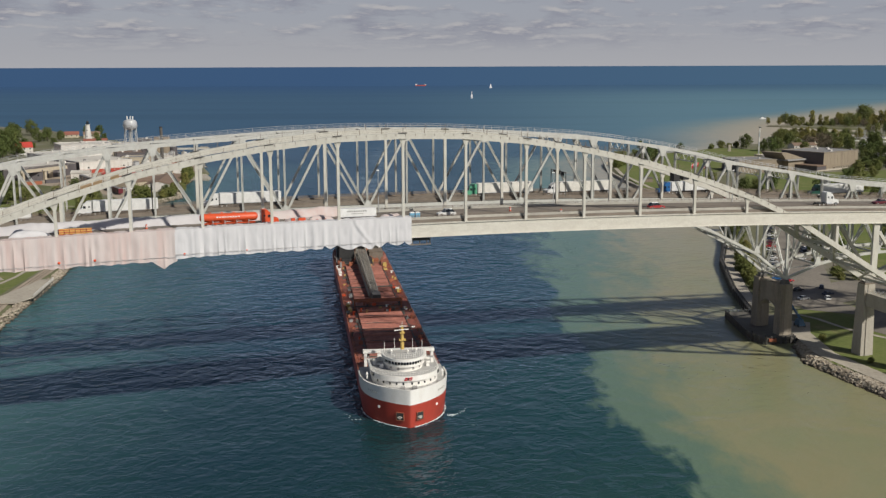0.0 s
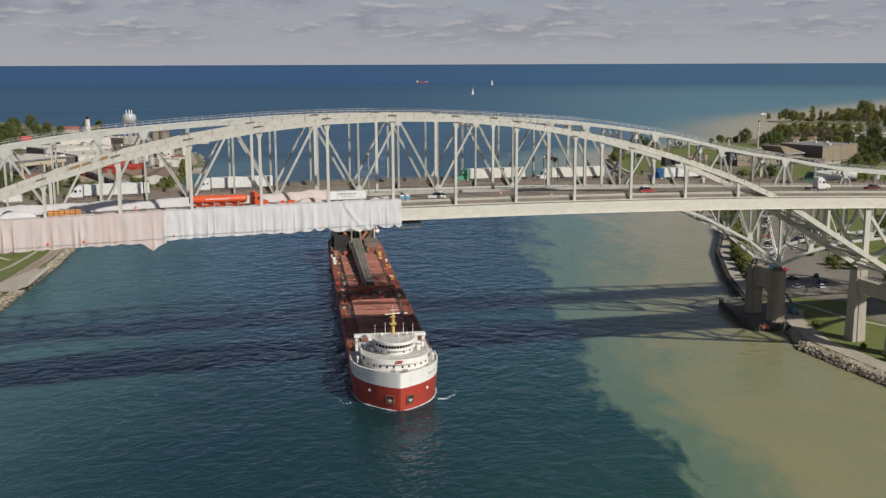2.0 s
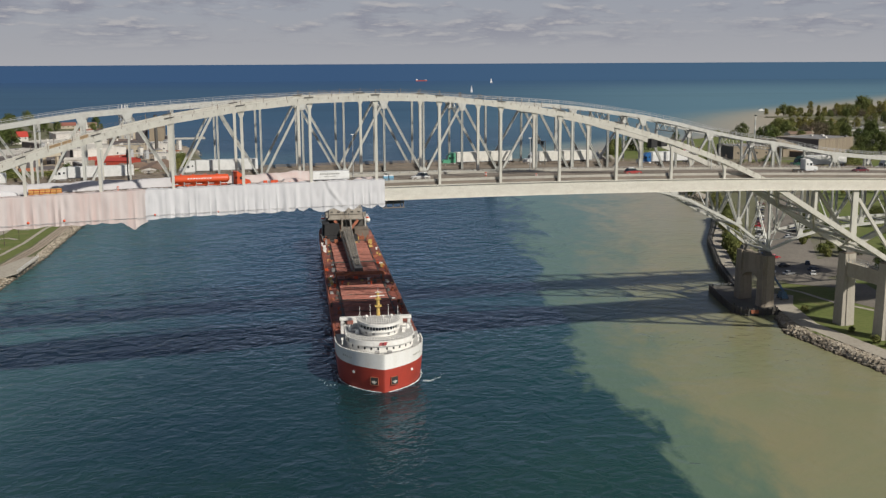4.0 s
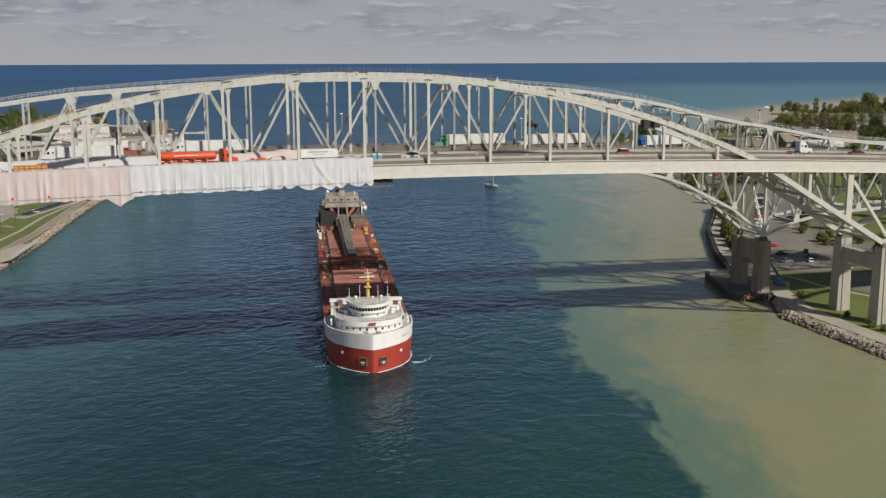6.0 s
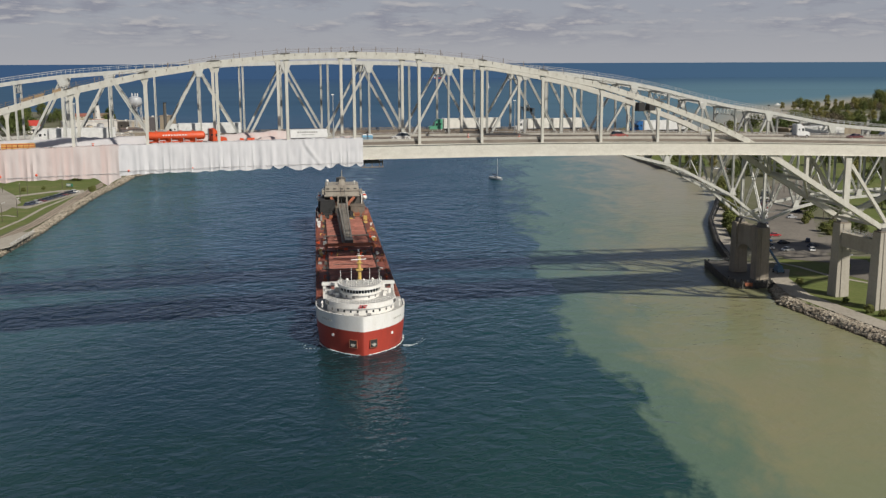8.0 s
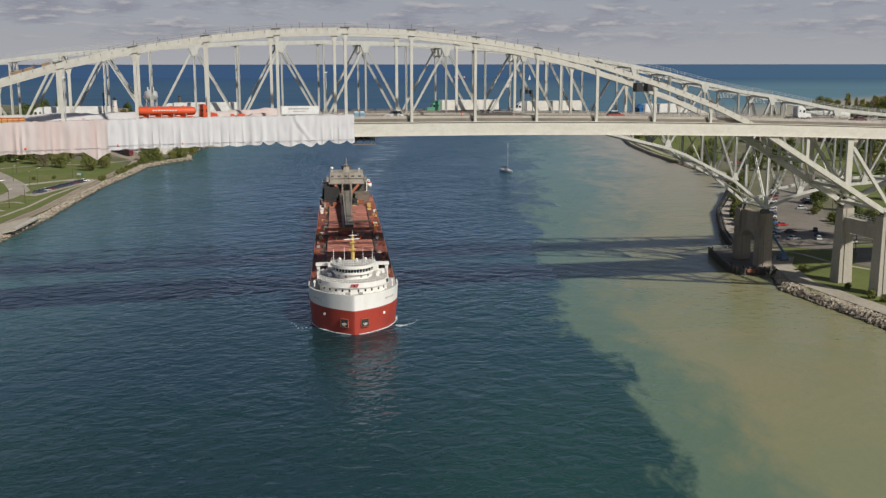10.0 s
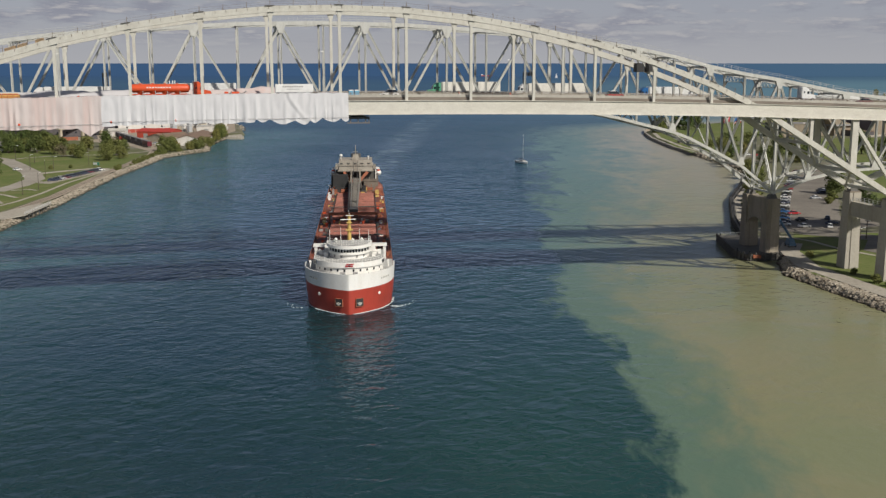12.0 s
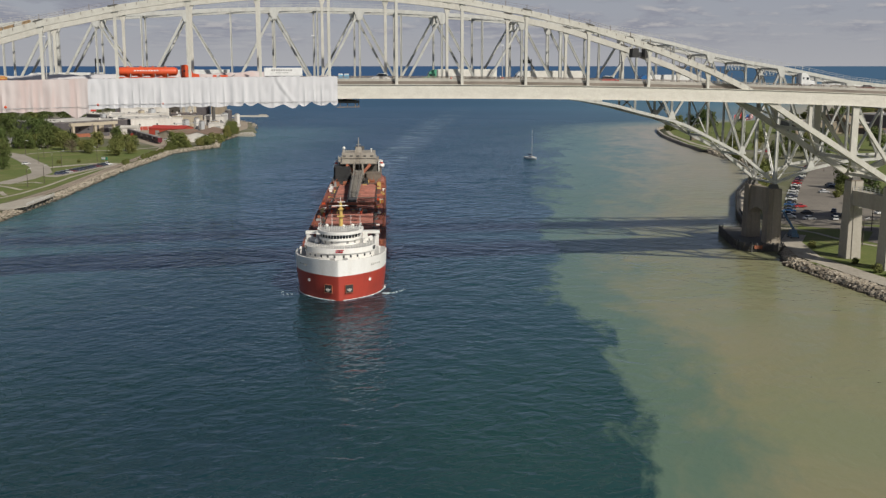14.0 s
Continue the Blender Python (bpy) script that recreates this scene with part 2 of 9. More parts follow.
    foam = k.math("MULTIPLY", wake, k.ramp(k.noise(0.09, 5, 0.65, stretch=(0.5, 1.2, 1), distortion=0.8), 0.46, 0.66, 0, 0.75))
    body = k.mix(foam, body, (0.20, 0.27, 0.30))
    # a few small white crests
    crest = k.ramp(k.math("ADD", k.math("MULTIPLY", k.noise(0.45, 3, stretch=(0.6, 1.5, 1)), 0.6), k.math("MULTIPLY", k.noise(0.05, 3), 0.4)), 0.665, 0.70, 0, 0.35)
    body = k.mix(k.math("MULTIPLY", crest, k.ramp(d, 0, 30, 1.0, 0.25)), body, (0.35, 0.42, 0.43))
    rise = k.math("MULTIPLY", k.math("SUBTRACT", h, 0.55), k.math("MULTIPLY", chop, k.ramp(y, 600, 2500, 1.0, 0.0)))
    bumps = []
    for lay in (k.ramp(d, k.ramp(y, 500, 800, -12, -45), 14, 1.0, k.ramp(y, 350, 750, 0.65, 0.12)), k.ramp(d, -12, 14, 1.0, 0.10)):
        t = k.n.new("ShaderNodeBump")
        t.inputs["Strength"].default_value, t.inputs["Distance"].default_value = 1.0, 1.05
        k.l.new(k.math("MULTIPLY", rise, lay), t.inputs["Height"])
        bumps.append(t.outputs[0])
    diffuse, gloss = k.n.new("ShaderNodeBsdfDiffuse"), k.n.new("ShaderNodeBsdfGlossy")
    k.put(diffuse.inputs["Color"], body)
    k.l.new(bumps[1], diffuse.inputs["Normal"])
    gloss.inputs["Color"].default_value, gloss.inputs["Roughness"].default_value = (0.66, 0.80, 1.0, 1), 0.13
    k.l.new(bumps[0], gloss.inputs["Normal"])
    fres = k.n.new("ShaderNodeFresnel")
    fres.inputs["IOR"].default_value = 1.333
    k.l.new(bumps[0], fres.inputs["Normal"])
    both = k.n.new("ShaderNodeMixShader")
    k.put(both.inputs[0], k.math("MULTIPLY", k.math("MINIMUM", fres.outputs[0], 0.7), k.math("MULTIPLY", k.ramp(y, 500, 1500, 0.98, 0.0), k.ramp(green, 0, 1, 1.0, k.ramp(y, 300, 450, 0.7, 0.5)))))
    k.l.new(diffuse.outputs[0], both.inputs[1])
    k.l.new(gloss.outputs[0], both.inputs[2])
    k.n.remove(k.b)
    k.l.new(both.outputs[0], k.n["Material Output"].inputs["Surface"])
    return k.m


WATER = water_material()


def ground_material(name, a, b, scale, fine, c=None):
    k = Mat(name)
    col = k.mix(k.ramp(k.noise(scale, 5, 0.6), 0.35, 0.68), a, b)
    if c:
        col = k.mix(k.ramp(k.noise(scale * 4, 4), 0.55, 0.72), col, c)
    f = k.ramp(k.noise(fine, 3), 0.3, 0.7, 0.8, 1.2)
    col = k.mix(1.0, col, k.mix(f, (0, 0, 0), (1, 1, 1)), "MULTIPLY")
    k.bump(k.noise(fine, 4), 0.5, 0.15)
    return k.done(col, 0.95, 0.0, 0.2)


GRASS = ground_material("mown_grass", (0.115, 0.150, 0.040), (0.155, 0.172, 0.058), 0.03, 0.6, (0.20, 0.185, 0.085))
GRAVEL = ground_material("dusty_gravel", (0.40, 0.335, 0.26), (0.29, 0.24, 0.185), 0.08, 0.9)
ASPHALT = ground_material("pale_old_asphalt", (0.24, 0.215, 0.18), (0.17, 0.152, 0.128), 0.04, 0.8)
ROAD_PALE = ground_material("pale_dusty_road", (0.38, 0.345, 0.29), (0.30, 0.27, 0.225), 0.05, 0.8)
PATH_STONE = ground_material("pale_concrete_path", (0.44, 0.40, 0.33), (0.35, 0.315, 0.26), 0.06, 0.8)
EARTH = ground_material("town_ground", (0.12, 0.13, 0.06), (0.19, 0.175, 0.13), 0.012, 0.3, (0.24, 0.22, 0.18))


# ------------------------------------------------------------------ building helpers
from mathutils.geometry import delaunay_2d_cdt

def thing(name, m=None, label="", category="", group="", kind=""):
    ob = new(name)
    ob.empty_display_size = 1.0
    if m is not None:
        ob.matrix_world = m
    return tagged(ob, label, category, group, kind)


def part(name, bm, material, parent=None, label="", smooth=False):
    """Links a bmesh as one mesh object under its thing or part, in the parent's space."""
    me = bpy.data.meshes.new(name)
    bm.normal_update()
    bm.to_mesh(me)
    bm.free()
    if smooth:
        for p in me.polygons:
            p.use_smooth = True
    if smooth:
        me.set_sharp_from_angle(angle=radians(38))
    for m in material if isinstance(material, (list, tuple)) else (material,):
        me.materials.append(m)
    ob = new(name, me)
    if parent is not None:
        ob.parent = parent
    if label:
        ob["label"] = label
    return ob


def again(ob, m, parent=None):
    """A second part on the same mesh at another place."""
    o = new(ob.name.split(".")[0], ob.data)
    o.parent = parent if parent is not None else ob.parent
    o.matrix_basis = m
    if "label" in ob:
        o["label"] = ob["label"]
    return o


def hexa(bm, pts):
    """A block from eight corners: four below, four above, each the same way round."""
    v = [bm.verts.new(p) for p in pts]
    for f in ((3, 2, 1, 0), (4, 5, 6, 7), (0, 1, 5, 4), (1, 2, 6, 5), (2, 3, 7, 6), (3, 0, 4, 7)):
        bm.faces.new([v[i] for i in f])
    return v


def block(bm, x0, x1, y0, y1, z0, z1, inset=0.0):
    i = inset
    return hexa(bm, [(x0, y0, z0), (x1, y0, z0), (x1, y1, z0), (x0, y1, z0),
                     (x0 + i, y0 + i, z1), (x1 - i, y0 + i, z1), (x1 - i, y1 - i, z1), (x0 + i, y1 - i, z1)])


def beam(bm, a, b, wide, high, side=(0, 1, 0)):
    """A box member from a to b; wide is taken along side, high across it."""
    a, b, side = Vector(a), Vector(b), Vector(side)
    d = (b - a).normalized()
    sx = (side - d * side.dot(d)).normalized()
    up = d.cross(sx)
    h, w = up * high / 2, sx * wide / 2
    return hexa(bm, [a - w - h, b - w - h, b + w - h, a + w - h, a - w + h, b - w + h, b + w + h, a + w + h])


def ibeam(bm, a, b, wide, high, side=(0, 1, 0), web=0.3):
    """A rolled or built-up member: two flanges and a web."""
    a, b, side = Vector(a), Vector(b), Vector(side)
    d = (b - a).normalized()
    sx = (side - d * side.dot(d)).normalized()
    up = d.cross(sx)
    o = up * (high / 2 - 0.06)
    beam(bm, a + o, b + o, wide, 0.12, side)
    beam(bm, a - o, b - o, wide, 0.12, side)
    beam(bm, a, b, wide * web, high - 0.24, side)


def tube(bm, a, b, r0, r1=None, n=10, caps=True):
    a, b = Vector(a), Vector(b)
    d = (b - a).normalized()
    sx = d.orthogonal().normalized()
    sy = d.cross(sx)
    r1 = r0 if r1 is None else r1
    ring = [[bm.verts.new(c + (sx * math.cos(q) + sy * math.sin(q)) * r) for q in (2 * math.pi * i / n for i in range(n))] for c, r in ((a, r0), (b, r1))]
    for i in range(n):
        bm.faces.new((ring[0][i], ring[0][(i + 1) % n], ring[1][(i + 1) % n], ring[1][i]))
    if caps:
        bm.faces.new(ring[0][::-1])
        bm.faces.new(ring[1])


def ribbon(bm, line, wide, high, side=(0, 1, 0)):
    """A box member along a run of points in one plane, mitred at its bends."""
    side = Vector(side)
    pts = [Vector(p) for p in line]
    rows = []
    for i, p in enumerate(pts):
        d = (pts[min(i + 1, len(pts) - 1)] - pts[max(i - 1, 0)]).normalized()
        up = d.cross(side).normalized()
        w, h = side * wide / 2, up * high / 2
        rows.append([bm.verts.new(q) for q in (p - w - h, p + w - h, p + w + h, p - w + h)])
    for a, b in zip(rows, rows[1:]):
        for i in range(4):
            bm.faces.new((a[i], a[(i + 1) % 4], b[(i + 1) % 4], b[i]))
    bm.faces.new(rows[0][::-1])
    bm.faces.new(rows[-1])


def prism(bm, outline, z0, z1, slope=0.0):
    """An upright block over an outline of (x, y), widened by slope at its foot."""
    c = Vector((sum(p[0] for p in outline) / len(outline), sum(p[1] for p in outline) / len(outline)))
    top = [bm.verts.new((x, y, z1)) for x, y in outline]
    bot = []
    for x, y in outline:
        o = (Vector((x, y)) - c).normalized() * slope
        bot.append(bm.verts.new((x + o.x, y + o.y, z0)))
    f = bm.faces.new(top)
    n = len(outline)
    for i in range(n):
        bm.faces.new((bot[i], bot[(i + 1) % n], top[(i + 1) % n], top[i]))
    bmesh.ops.recalc_face_normals(bm, faces=bm.faces)
    return f


def interp(table, s):
    for (a, za), (b, zb) in zip(table, table[1:]):
        if s <= b:
            return za + (zb - za) * (s - a) / (b - a)
    return table[-1][1]


# ------------------------------------------------------------------ water and land
bm = bmesh.new()
rows = []
for y in [-1200 + 152.25 * j for j in range(41)]:
    w = 5000
    rows.append([bm.verts.new((-w + 2 * w * i / 40, y, 0)) for i in range(41)])
for a, b in zip(rows, rows[1:]):
    for i in range(40):
        bm.faces.new((a[i], a[i + 1], b[i + 1], b[i]))
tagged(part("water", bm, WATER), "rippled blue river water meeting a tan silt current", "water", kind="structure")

WEST = [(-118, -400), (-122, 100), (-138, 250), (-155, 354), (-159, 384), (-165, 436), (-174, 488), (-185, 562), (-189, 610), (-195, 658), (-188, 690), (-181, 711),
        (-196, 765), (-202, 832), (-197, 876), (-214, 930), (-228, 984), (-258, 1040), (-296, 1110), (-345, 1170), (-392, 1262), (-440, 1310), (-560, 1480), (-760, 1650), (-1400, 1850), (-4900, 2300)]
EAST = [(185, -400), (165, 0), (140, 200), (126, 264), (118, 290), (113, 306), (116, 330), (112, 362), (119, 404), (130, 463), (143, 507), (155, 545), (162, 590), (158, 650), (155, 694), (146, 755),
        (142, 843), (146, 925), (172, 985), (235, 1062), (300, 1122), (372, 1190), (400, 1240), (452, 1290), (498, 1292), (508, 1252), (640, 1248), (648, 1300), (545, 1318), (535, 1370), (565, 1400), (900, 1430), (4900, 1520)]
SPIT = [(4900, 1570), (900, 1456), (620, 1428), (560, 1452), (515, 1500), (478, 1530), (560, 1580), (700, 1632), (1000, 1720), (1800, 2000), (3000, 2250), (4900, 2500)]



def fill(bm, ring):
    """Faces over a ring of level vertices, however it bends."""
    _, _, tris, _, _, _ = delaunay_2d_cdt([Vector((v.co.x, v.co.y)) for v in ring], [], [list(range(len(ring)))], 1, 1e-5)
    for t in tris:
        if max(t) < len(ring):
            bm.faces.new([ring[i] for i in t])


def land(name, shore, edge, label, inward):
    """A sheet of ground with a sloping bank along its shore."""
    bm = bmesh.new()
    low, top = [], []
    n = len(shore)
    for i, (x, y) in enumerate(shore):
        a, b = Vector(shore[max(i - 1, 0)]), Vector(shore[min(i + 1, n - 1)])
        d = (b - a).normalized()
        o = Vector((-d.y, d.x)) * inward
        low.append(bm.verts.new((x - o.x * 2, y - o.y * 2, -1.0)))
        top.append(bm.verts.new((x + o.x * 4, y + o.y * 4, 2.0)))
    for i in range(n - 1):
        bm.faces.new((low[i], low[i + 1], top[i + 1], top[i]))
    ring = top + [bm.verts.new((x, y, 2.0)) for x, y in edge]
    fill(bm, ring)
    bmesh.ops.recalc_face_normals(bm, faces=bm.faces)
    bm.normal_update()
    bmesh.ops.reverse_faces(bm, faces=[q for q in bm.faces if q.normal.z < 0])
    return tagged(part(name, bm, EARTH), label, "ground", kind="structure")


land("ground_west", WEST, [(-4900, -400)], "flat western river bank with grass and gravel", 1)
land("ground_east", EAST, [(4900, -400)], "flat eastern river bank with grass and gravel", -1)
land("ground_spit", SPIT, [], "low wooded spit of land sheltering the marina", -1)


def patch(name, pts, material, label, z=2.03):
    bm = bmesh.new()
    fill(bm, [bm.verts.new((x, y, z)) for x, y in pts])
    bm.normal_update()
    bmesh.ops.reverse_faces(bm, faces=[q for q in bm.faces if q.normal.z < 0])
    return tagged(part(name, bm, material), label, name.split("_")[0], kind="structure")


def strip(name, line, wide, material, label, z=2.06, category=""):
    """A road, path or bank strip along a run of plan points."""
    bm = bmesh.new()
    pts = [Vector(p) for p in line]
    rows = []
    for i, p in enumerate(pts):
        d = (pts[min(i + 1, len(pts) - 1)] - pts[max(i - 1, 0)]).normalized()
        o = Vector((-d.y, d.x)) * wide / 2
        rows.append((bm.verts.new((p.x + o.x, p.y + o.y, z)), bm.verts.new((p.x - o.x, p.y - o.y, z))))
    for a, b in zip(rows, rows[1:]):
        bm.faces.new((a[1], b[1], b[0], a[0]))
    return tagged(part(name, bm, material), label, category or name.split("_")[0], kind="structure")


# ------------------------------------------------------------------ tied-arch bridge in front
BRIDGE = pose(-8.5, 250.0, 0, 0, 0, 16.4)
PANEL = 15.85
RIB = [(0, 73.4), (15.85, 73.0), (31.7, 71.4), (47.5, 68.9), (63.4, 65.5), (79.2, 60.9), (95.1, 55.3), (104.5, 51.2), (111, 47.9), (124, 40.2), (137, 32.6), (149, 25.6)]
SIDE = 18.0


def tie_top(s):
    return 52.1 - 0.000145 * s * s


def road_z(s):
    return tie_top(s) + 0.7


def rib_z(s):
    return interp(RIB, abs(s))


arch = thing("arch_bridge", BRIDGE, "cream steel tied-arch road bridge with vertical hangers", "bridge")
spine = sorted({-s for s, _ in RIB} | {s for s, _ in RIB})
for v in (0.0, SIDE):
    bm = bmesh.new()
    ribbon(bm, [(s, v, rib_z(s)) for s in spine], 1.15, 1.4)
    rib = part("arch_rib", bm, STEEL, arch)
    # walkway hand line on the rib
    bm = bmesh.new()
    line = [s for s in spine if abs(s) < 105]
    for s0, s1 in zip(line, line[1:]):
        for j in range(3):
            s = s0 + (s1 - s0) * j / 3
            beam(bm, (s, v - 0.45, rib_z(s) + 0.6), (s, v - 0.45, rib_z(s) + 2.0), 0.12, 0.12)
        for e in (1.15, 1.65):
            beam(bm, (s0, v - 0.45, rib_z(s0) + e), (s1, v - 0.45, rib_z(s1) + e), 0.035, 0.035)
    part("hand_line", bm, STEEL_RUST, arch)
    # short brackets along the outer face of the rib
    bm = bmesh.new()
    block(bm, -0.045, 0.045, -0.1, 0, 0.1, 0.62)
    clip = part("bracket", bm, STEEL_RUST, arch)
    for i in range(-46, 47 if v == 0 else -45):
        s = i * 2.4 + 0.6
        m = pose(s, v - 0.58, rib_z(s))
        if i > -46:
            again(clip, m, arch)
        else:
            clip.matrix_basis = m
    # dark pieces at the joints stand in for shadow patches on the rib
    for i in range(-6, 7):
        s = i * PANEL
        sl = math.atan2(rib_z(s + 2) - rib_z(s - 2), 4.0)
        bm = bmesh.new()
        block(bm, -1.2, 0.9, -0.72, -0.5, 0.62, 0.86)
        block(bm, -0.6, 1.1, -0.5, 0.2, 0.70, 0.80)
        p = part("joint_plate", bm, STEEL_DARK, rib)
        p.matrix_basis = pose(s, v, rib_z(s)) @ Euler((0, -sl, 0)).to_matrix().to_4x4()
    bm = bmesh.new()
    ss = [-230 + 10 * i for i in range(47)]
    ribbon(bm, [(s, v, tie_top(s) - 1.7) for s in ss], 1.6, 3.3)
    part("tie_girder", bm, GIRDER, arch)
    bm = bmesh.new()
    ribbon(bm, [(s, v - (0.83 if v == 0 else -0.83), tie_top(s) - 3.3) for s in ss], 0.5, 0.14)
    ribbon(bm, [(s, v - (0.83 if v == 0 else -0.83), tie_top(s) - 0.08) for s in ss], 0.5, 0.14)
    part("girder_flange", bm, GIRDER, arch)
    for i in range(-6, 7):
        s = i * PANEL
        top, bot = rib_z(s) - 0.6, tie_top(s) - 0.05
        bm = bmesh.new()
        beam(bm, (s, v, bot), (s, v, top), 0.6, 0.66)
        # flared head under the rib
        hexa(bm, [(s - 0.34, v - 0.25, top - 1.6), (s + 0.34, v - 0.25, top - 1.6), (s + 0.34, v + 0.25, top - 1.6), (s - 0.34, v + 0.25, top - 1.6),
                  (s - 0.85, v - 0.25, rib_z(s - 0.85) - 0.6), (s + 0.85, v - 0.25, rib_z(s + 0.85) - 0.6), (s + 0.85, v + 0.25, rib_z(s + 0.85) - 0.6), (s - 0.85, v + 0.25, rib_z(s - 0.85) - 0.6)])
        part("hanger", bm, STEEL, arch)
    for sg in (-1, 1):
        for s, wd in ((124.0, 0.9), (137.0, 1.8)):
            bm = bmesh.new()
            beam(bm, (sg * s, v, rib_z(s)), (sg * s, v, tie_top(s) - 3.2), 0.8, wd)
            part("spandrel_post", bm, STEEL, arch)
        bm = bmesh.new()
        beam(bm, (sg * 138, v, 43.5), (sg * 150.5, v, 27.0), 0.8, 0.9)
        part("spandrel_brace", bm, STEEL, arch)
        bm = bmesh.new()
        ribbon(bm, [(sg * s, v, z) for s, z in ((149, 25.6), (163, 31.2), (178, 37.0), (196, 41.5), (216, 43.0))][::sg], 1.3, 1.5)
        part("side_chord", bm, STEEL, arch)
        for s, z in ((163, 31.2), (178, 37.0), (196, 41.5)):
            bm = bmesh.new()
            beam(bm, (sg * s, v, z), (sg * s, v, tie_top(s) - 3.2), 0.7, 0.8)
            part("spandrel_post", bm, STEEL, arch)
# cross members between the two ribs, below and above the roadway
for sg in (-1, 1):
    for s in (111, 124, 137, 147):
        bm = bmesh.new()
        ibeam(bm, (sg * s, 0.7, rib_z(s) - 0.3), (sg * s, SIDE - 0.7, rib_z(s) - 0.3), 0.7, 0.9, side=(1, 0, 0))
        part("cross_strut", bm, STEEL, arch)
    for a, b in ((111, 124), (124, 137), (137, 147)):
        for v0, v1 in ((0.7, SIDE - 0.7), (SIDE - 0.7, 0.7)):
            bm = bmesh.new()
            ibeam(bm, (sg * a, v0, rib_z(a) - 0.3), (sg * b, v1, rib_z(b) - 0.3), 0.4, 0.5, side=(0, 0, 1))
            part("lateral_brace", bm, STEEL, arch)

# roadway
bm = bmesh.new()
ss = [-230 + 10 * i for i in range(47)]
ribbon(bm, [(s, SIDE / 2, road_z(s) - 0.35) for s in ss], SIDE - 1.4, 0.7)
part("roadway", bm, ROADWAY, arch)
for v in (1.2, SIDE - 1.2):
    bm = bmesh.new()
    ribbon(bm, [(s, v, tie_top(s) + 0.65) for s in ss], 0.35, 1.3)
    part("road_barrier", bm, BARRIER, arch)
    bm = bmesh.new()
    for h in (1.5, 1.75):
        ribbon(bm, [(s, v, tie_top(s) + h) for s in ss], 0.08, 0.08)
    for i in range(-92, 93):
        s = i * 2.5
        beam(bm, (s, v, tie_top(s) + 1.25), (s, v, tie_top(s) + 1.77), 0.1, 0.1)
    part("barrier_rail", bm, STEEL_RUST, arch)
# walkway fence outside the far barrier, and dark strips painting the kerbs' shadows
for v in (SIDE - 0.35,):
    bm = bmesh.new()
    for h in (0.75, 1.2, 1.6):
        ribbon(bm, [(s, v, tie_top(s) + h) for s in ss], 0.06, 0.09)
    for i in range(-115, 116):
        s = i * 2.0
        beam(bm, (s, v, tie_top(s) + 0.0), (s, v, tie_top(s) + 1.65), 0.08, 0.08)
    part("walkway_fence", bm, RAIL, arch)
for v in (1.75, SIDE - 1.75):
    bm = bmesh.new()
    ribbon(bm, [(s, v, road_z(s) + 0.004) for s in ss], 0.7, 0.02)
    part("gutter", bm, STEEL_DARK, arch)
for i in range(-18, 19):
    s = i * PANEL / 1.5
    bm = bmesh.new()
    ibeam(bm, (s, 0.7, tie_top(s) - 1.9), (s, SIDE - 0.7, tie_top(s) - 1.9), 0.5, 2.2, side=(1, 0, 0))
    part("floor_beam", bm, STEEL_DARK, arch)


CONCRETE_OLD = worn("stained_old_concrete", (0.315, 0.272, 0.215), (0.14, 0.12, 0.092), 0.9, 0.22, 1.2, 0.75, bump=0.02, streak=(1, 1, 0.2))


def portal_pier(name, s, v0, v1, top, wide, deep, label, beam_z, beam_h, foot=0.7, stone=CONCRETE):
    """A concrete pier of two tapered columns joined by a beam."""
    th = thing(name, BRIDGE, label, "bridge pier", "bridge piers")
    for v in (v0, v1):
        bm = bmesh.new()
        a, b = wide / 2, deep / 2
        hexa(bm, [(s - a - foot, v - b - foot, -1.5), (s + a + foot, v - b - foot, -1.5), (s + a + foot, v + b + foot, -1.5), (s - a - foot, v + b + foot, -1.5),
                  (s - a, v - b, top), (s + a, v - b, top), (s + a, v + b, top), (s - a, v + b, top)])
        # raised pilaster strips on the broad faces
        for w in (-1, 1):
            hexa(bm, [(s - a * 0.45, v + w * (b + foot + 0.02), 2), (s + a * 0.45, v + w * (b + foot + 0.02), 2), (s + a * 0.45, v + w * (b + foot + 0.2), 2), (s - a * 0.45, v + w * (b + foot + 0.2), 2),
                      (s - a * 0.4, v + w * (b + 0.02), top), (s + a * 0.4, v + w * (b + 0.02), top), (s + a * 0.4, v + w * (b + 0.2), top), (s - a * 0.4, v + w * (b + 0.2), top)][::1])
        bmesh.ops.recalc_face_normals(bm, faces=bm.faces)
        col = part("column", bm, stone, th)
        bm = bmesh.new()
        block(bm, s - 1.3, s + 1.3, v - 1.1, v + 1.1, top, top + 1.3, 0.3)
        part("bearing", bm, STEEL_DARK, th)
    bm = bmesh.new()
    block(bm, s - wide * 0.36, s + wide * 0.36, v0 + deep / 2, v1 - deep / 2, beam_z, beam_z + beam_h)
    part("cross_beam", bm, stone, th)
    return th


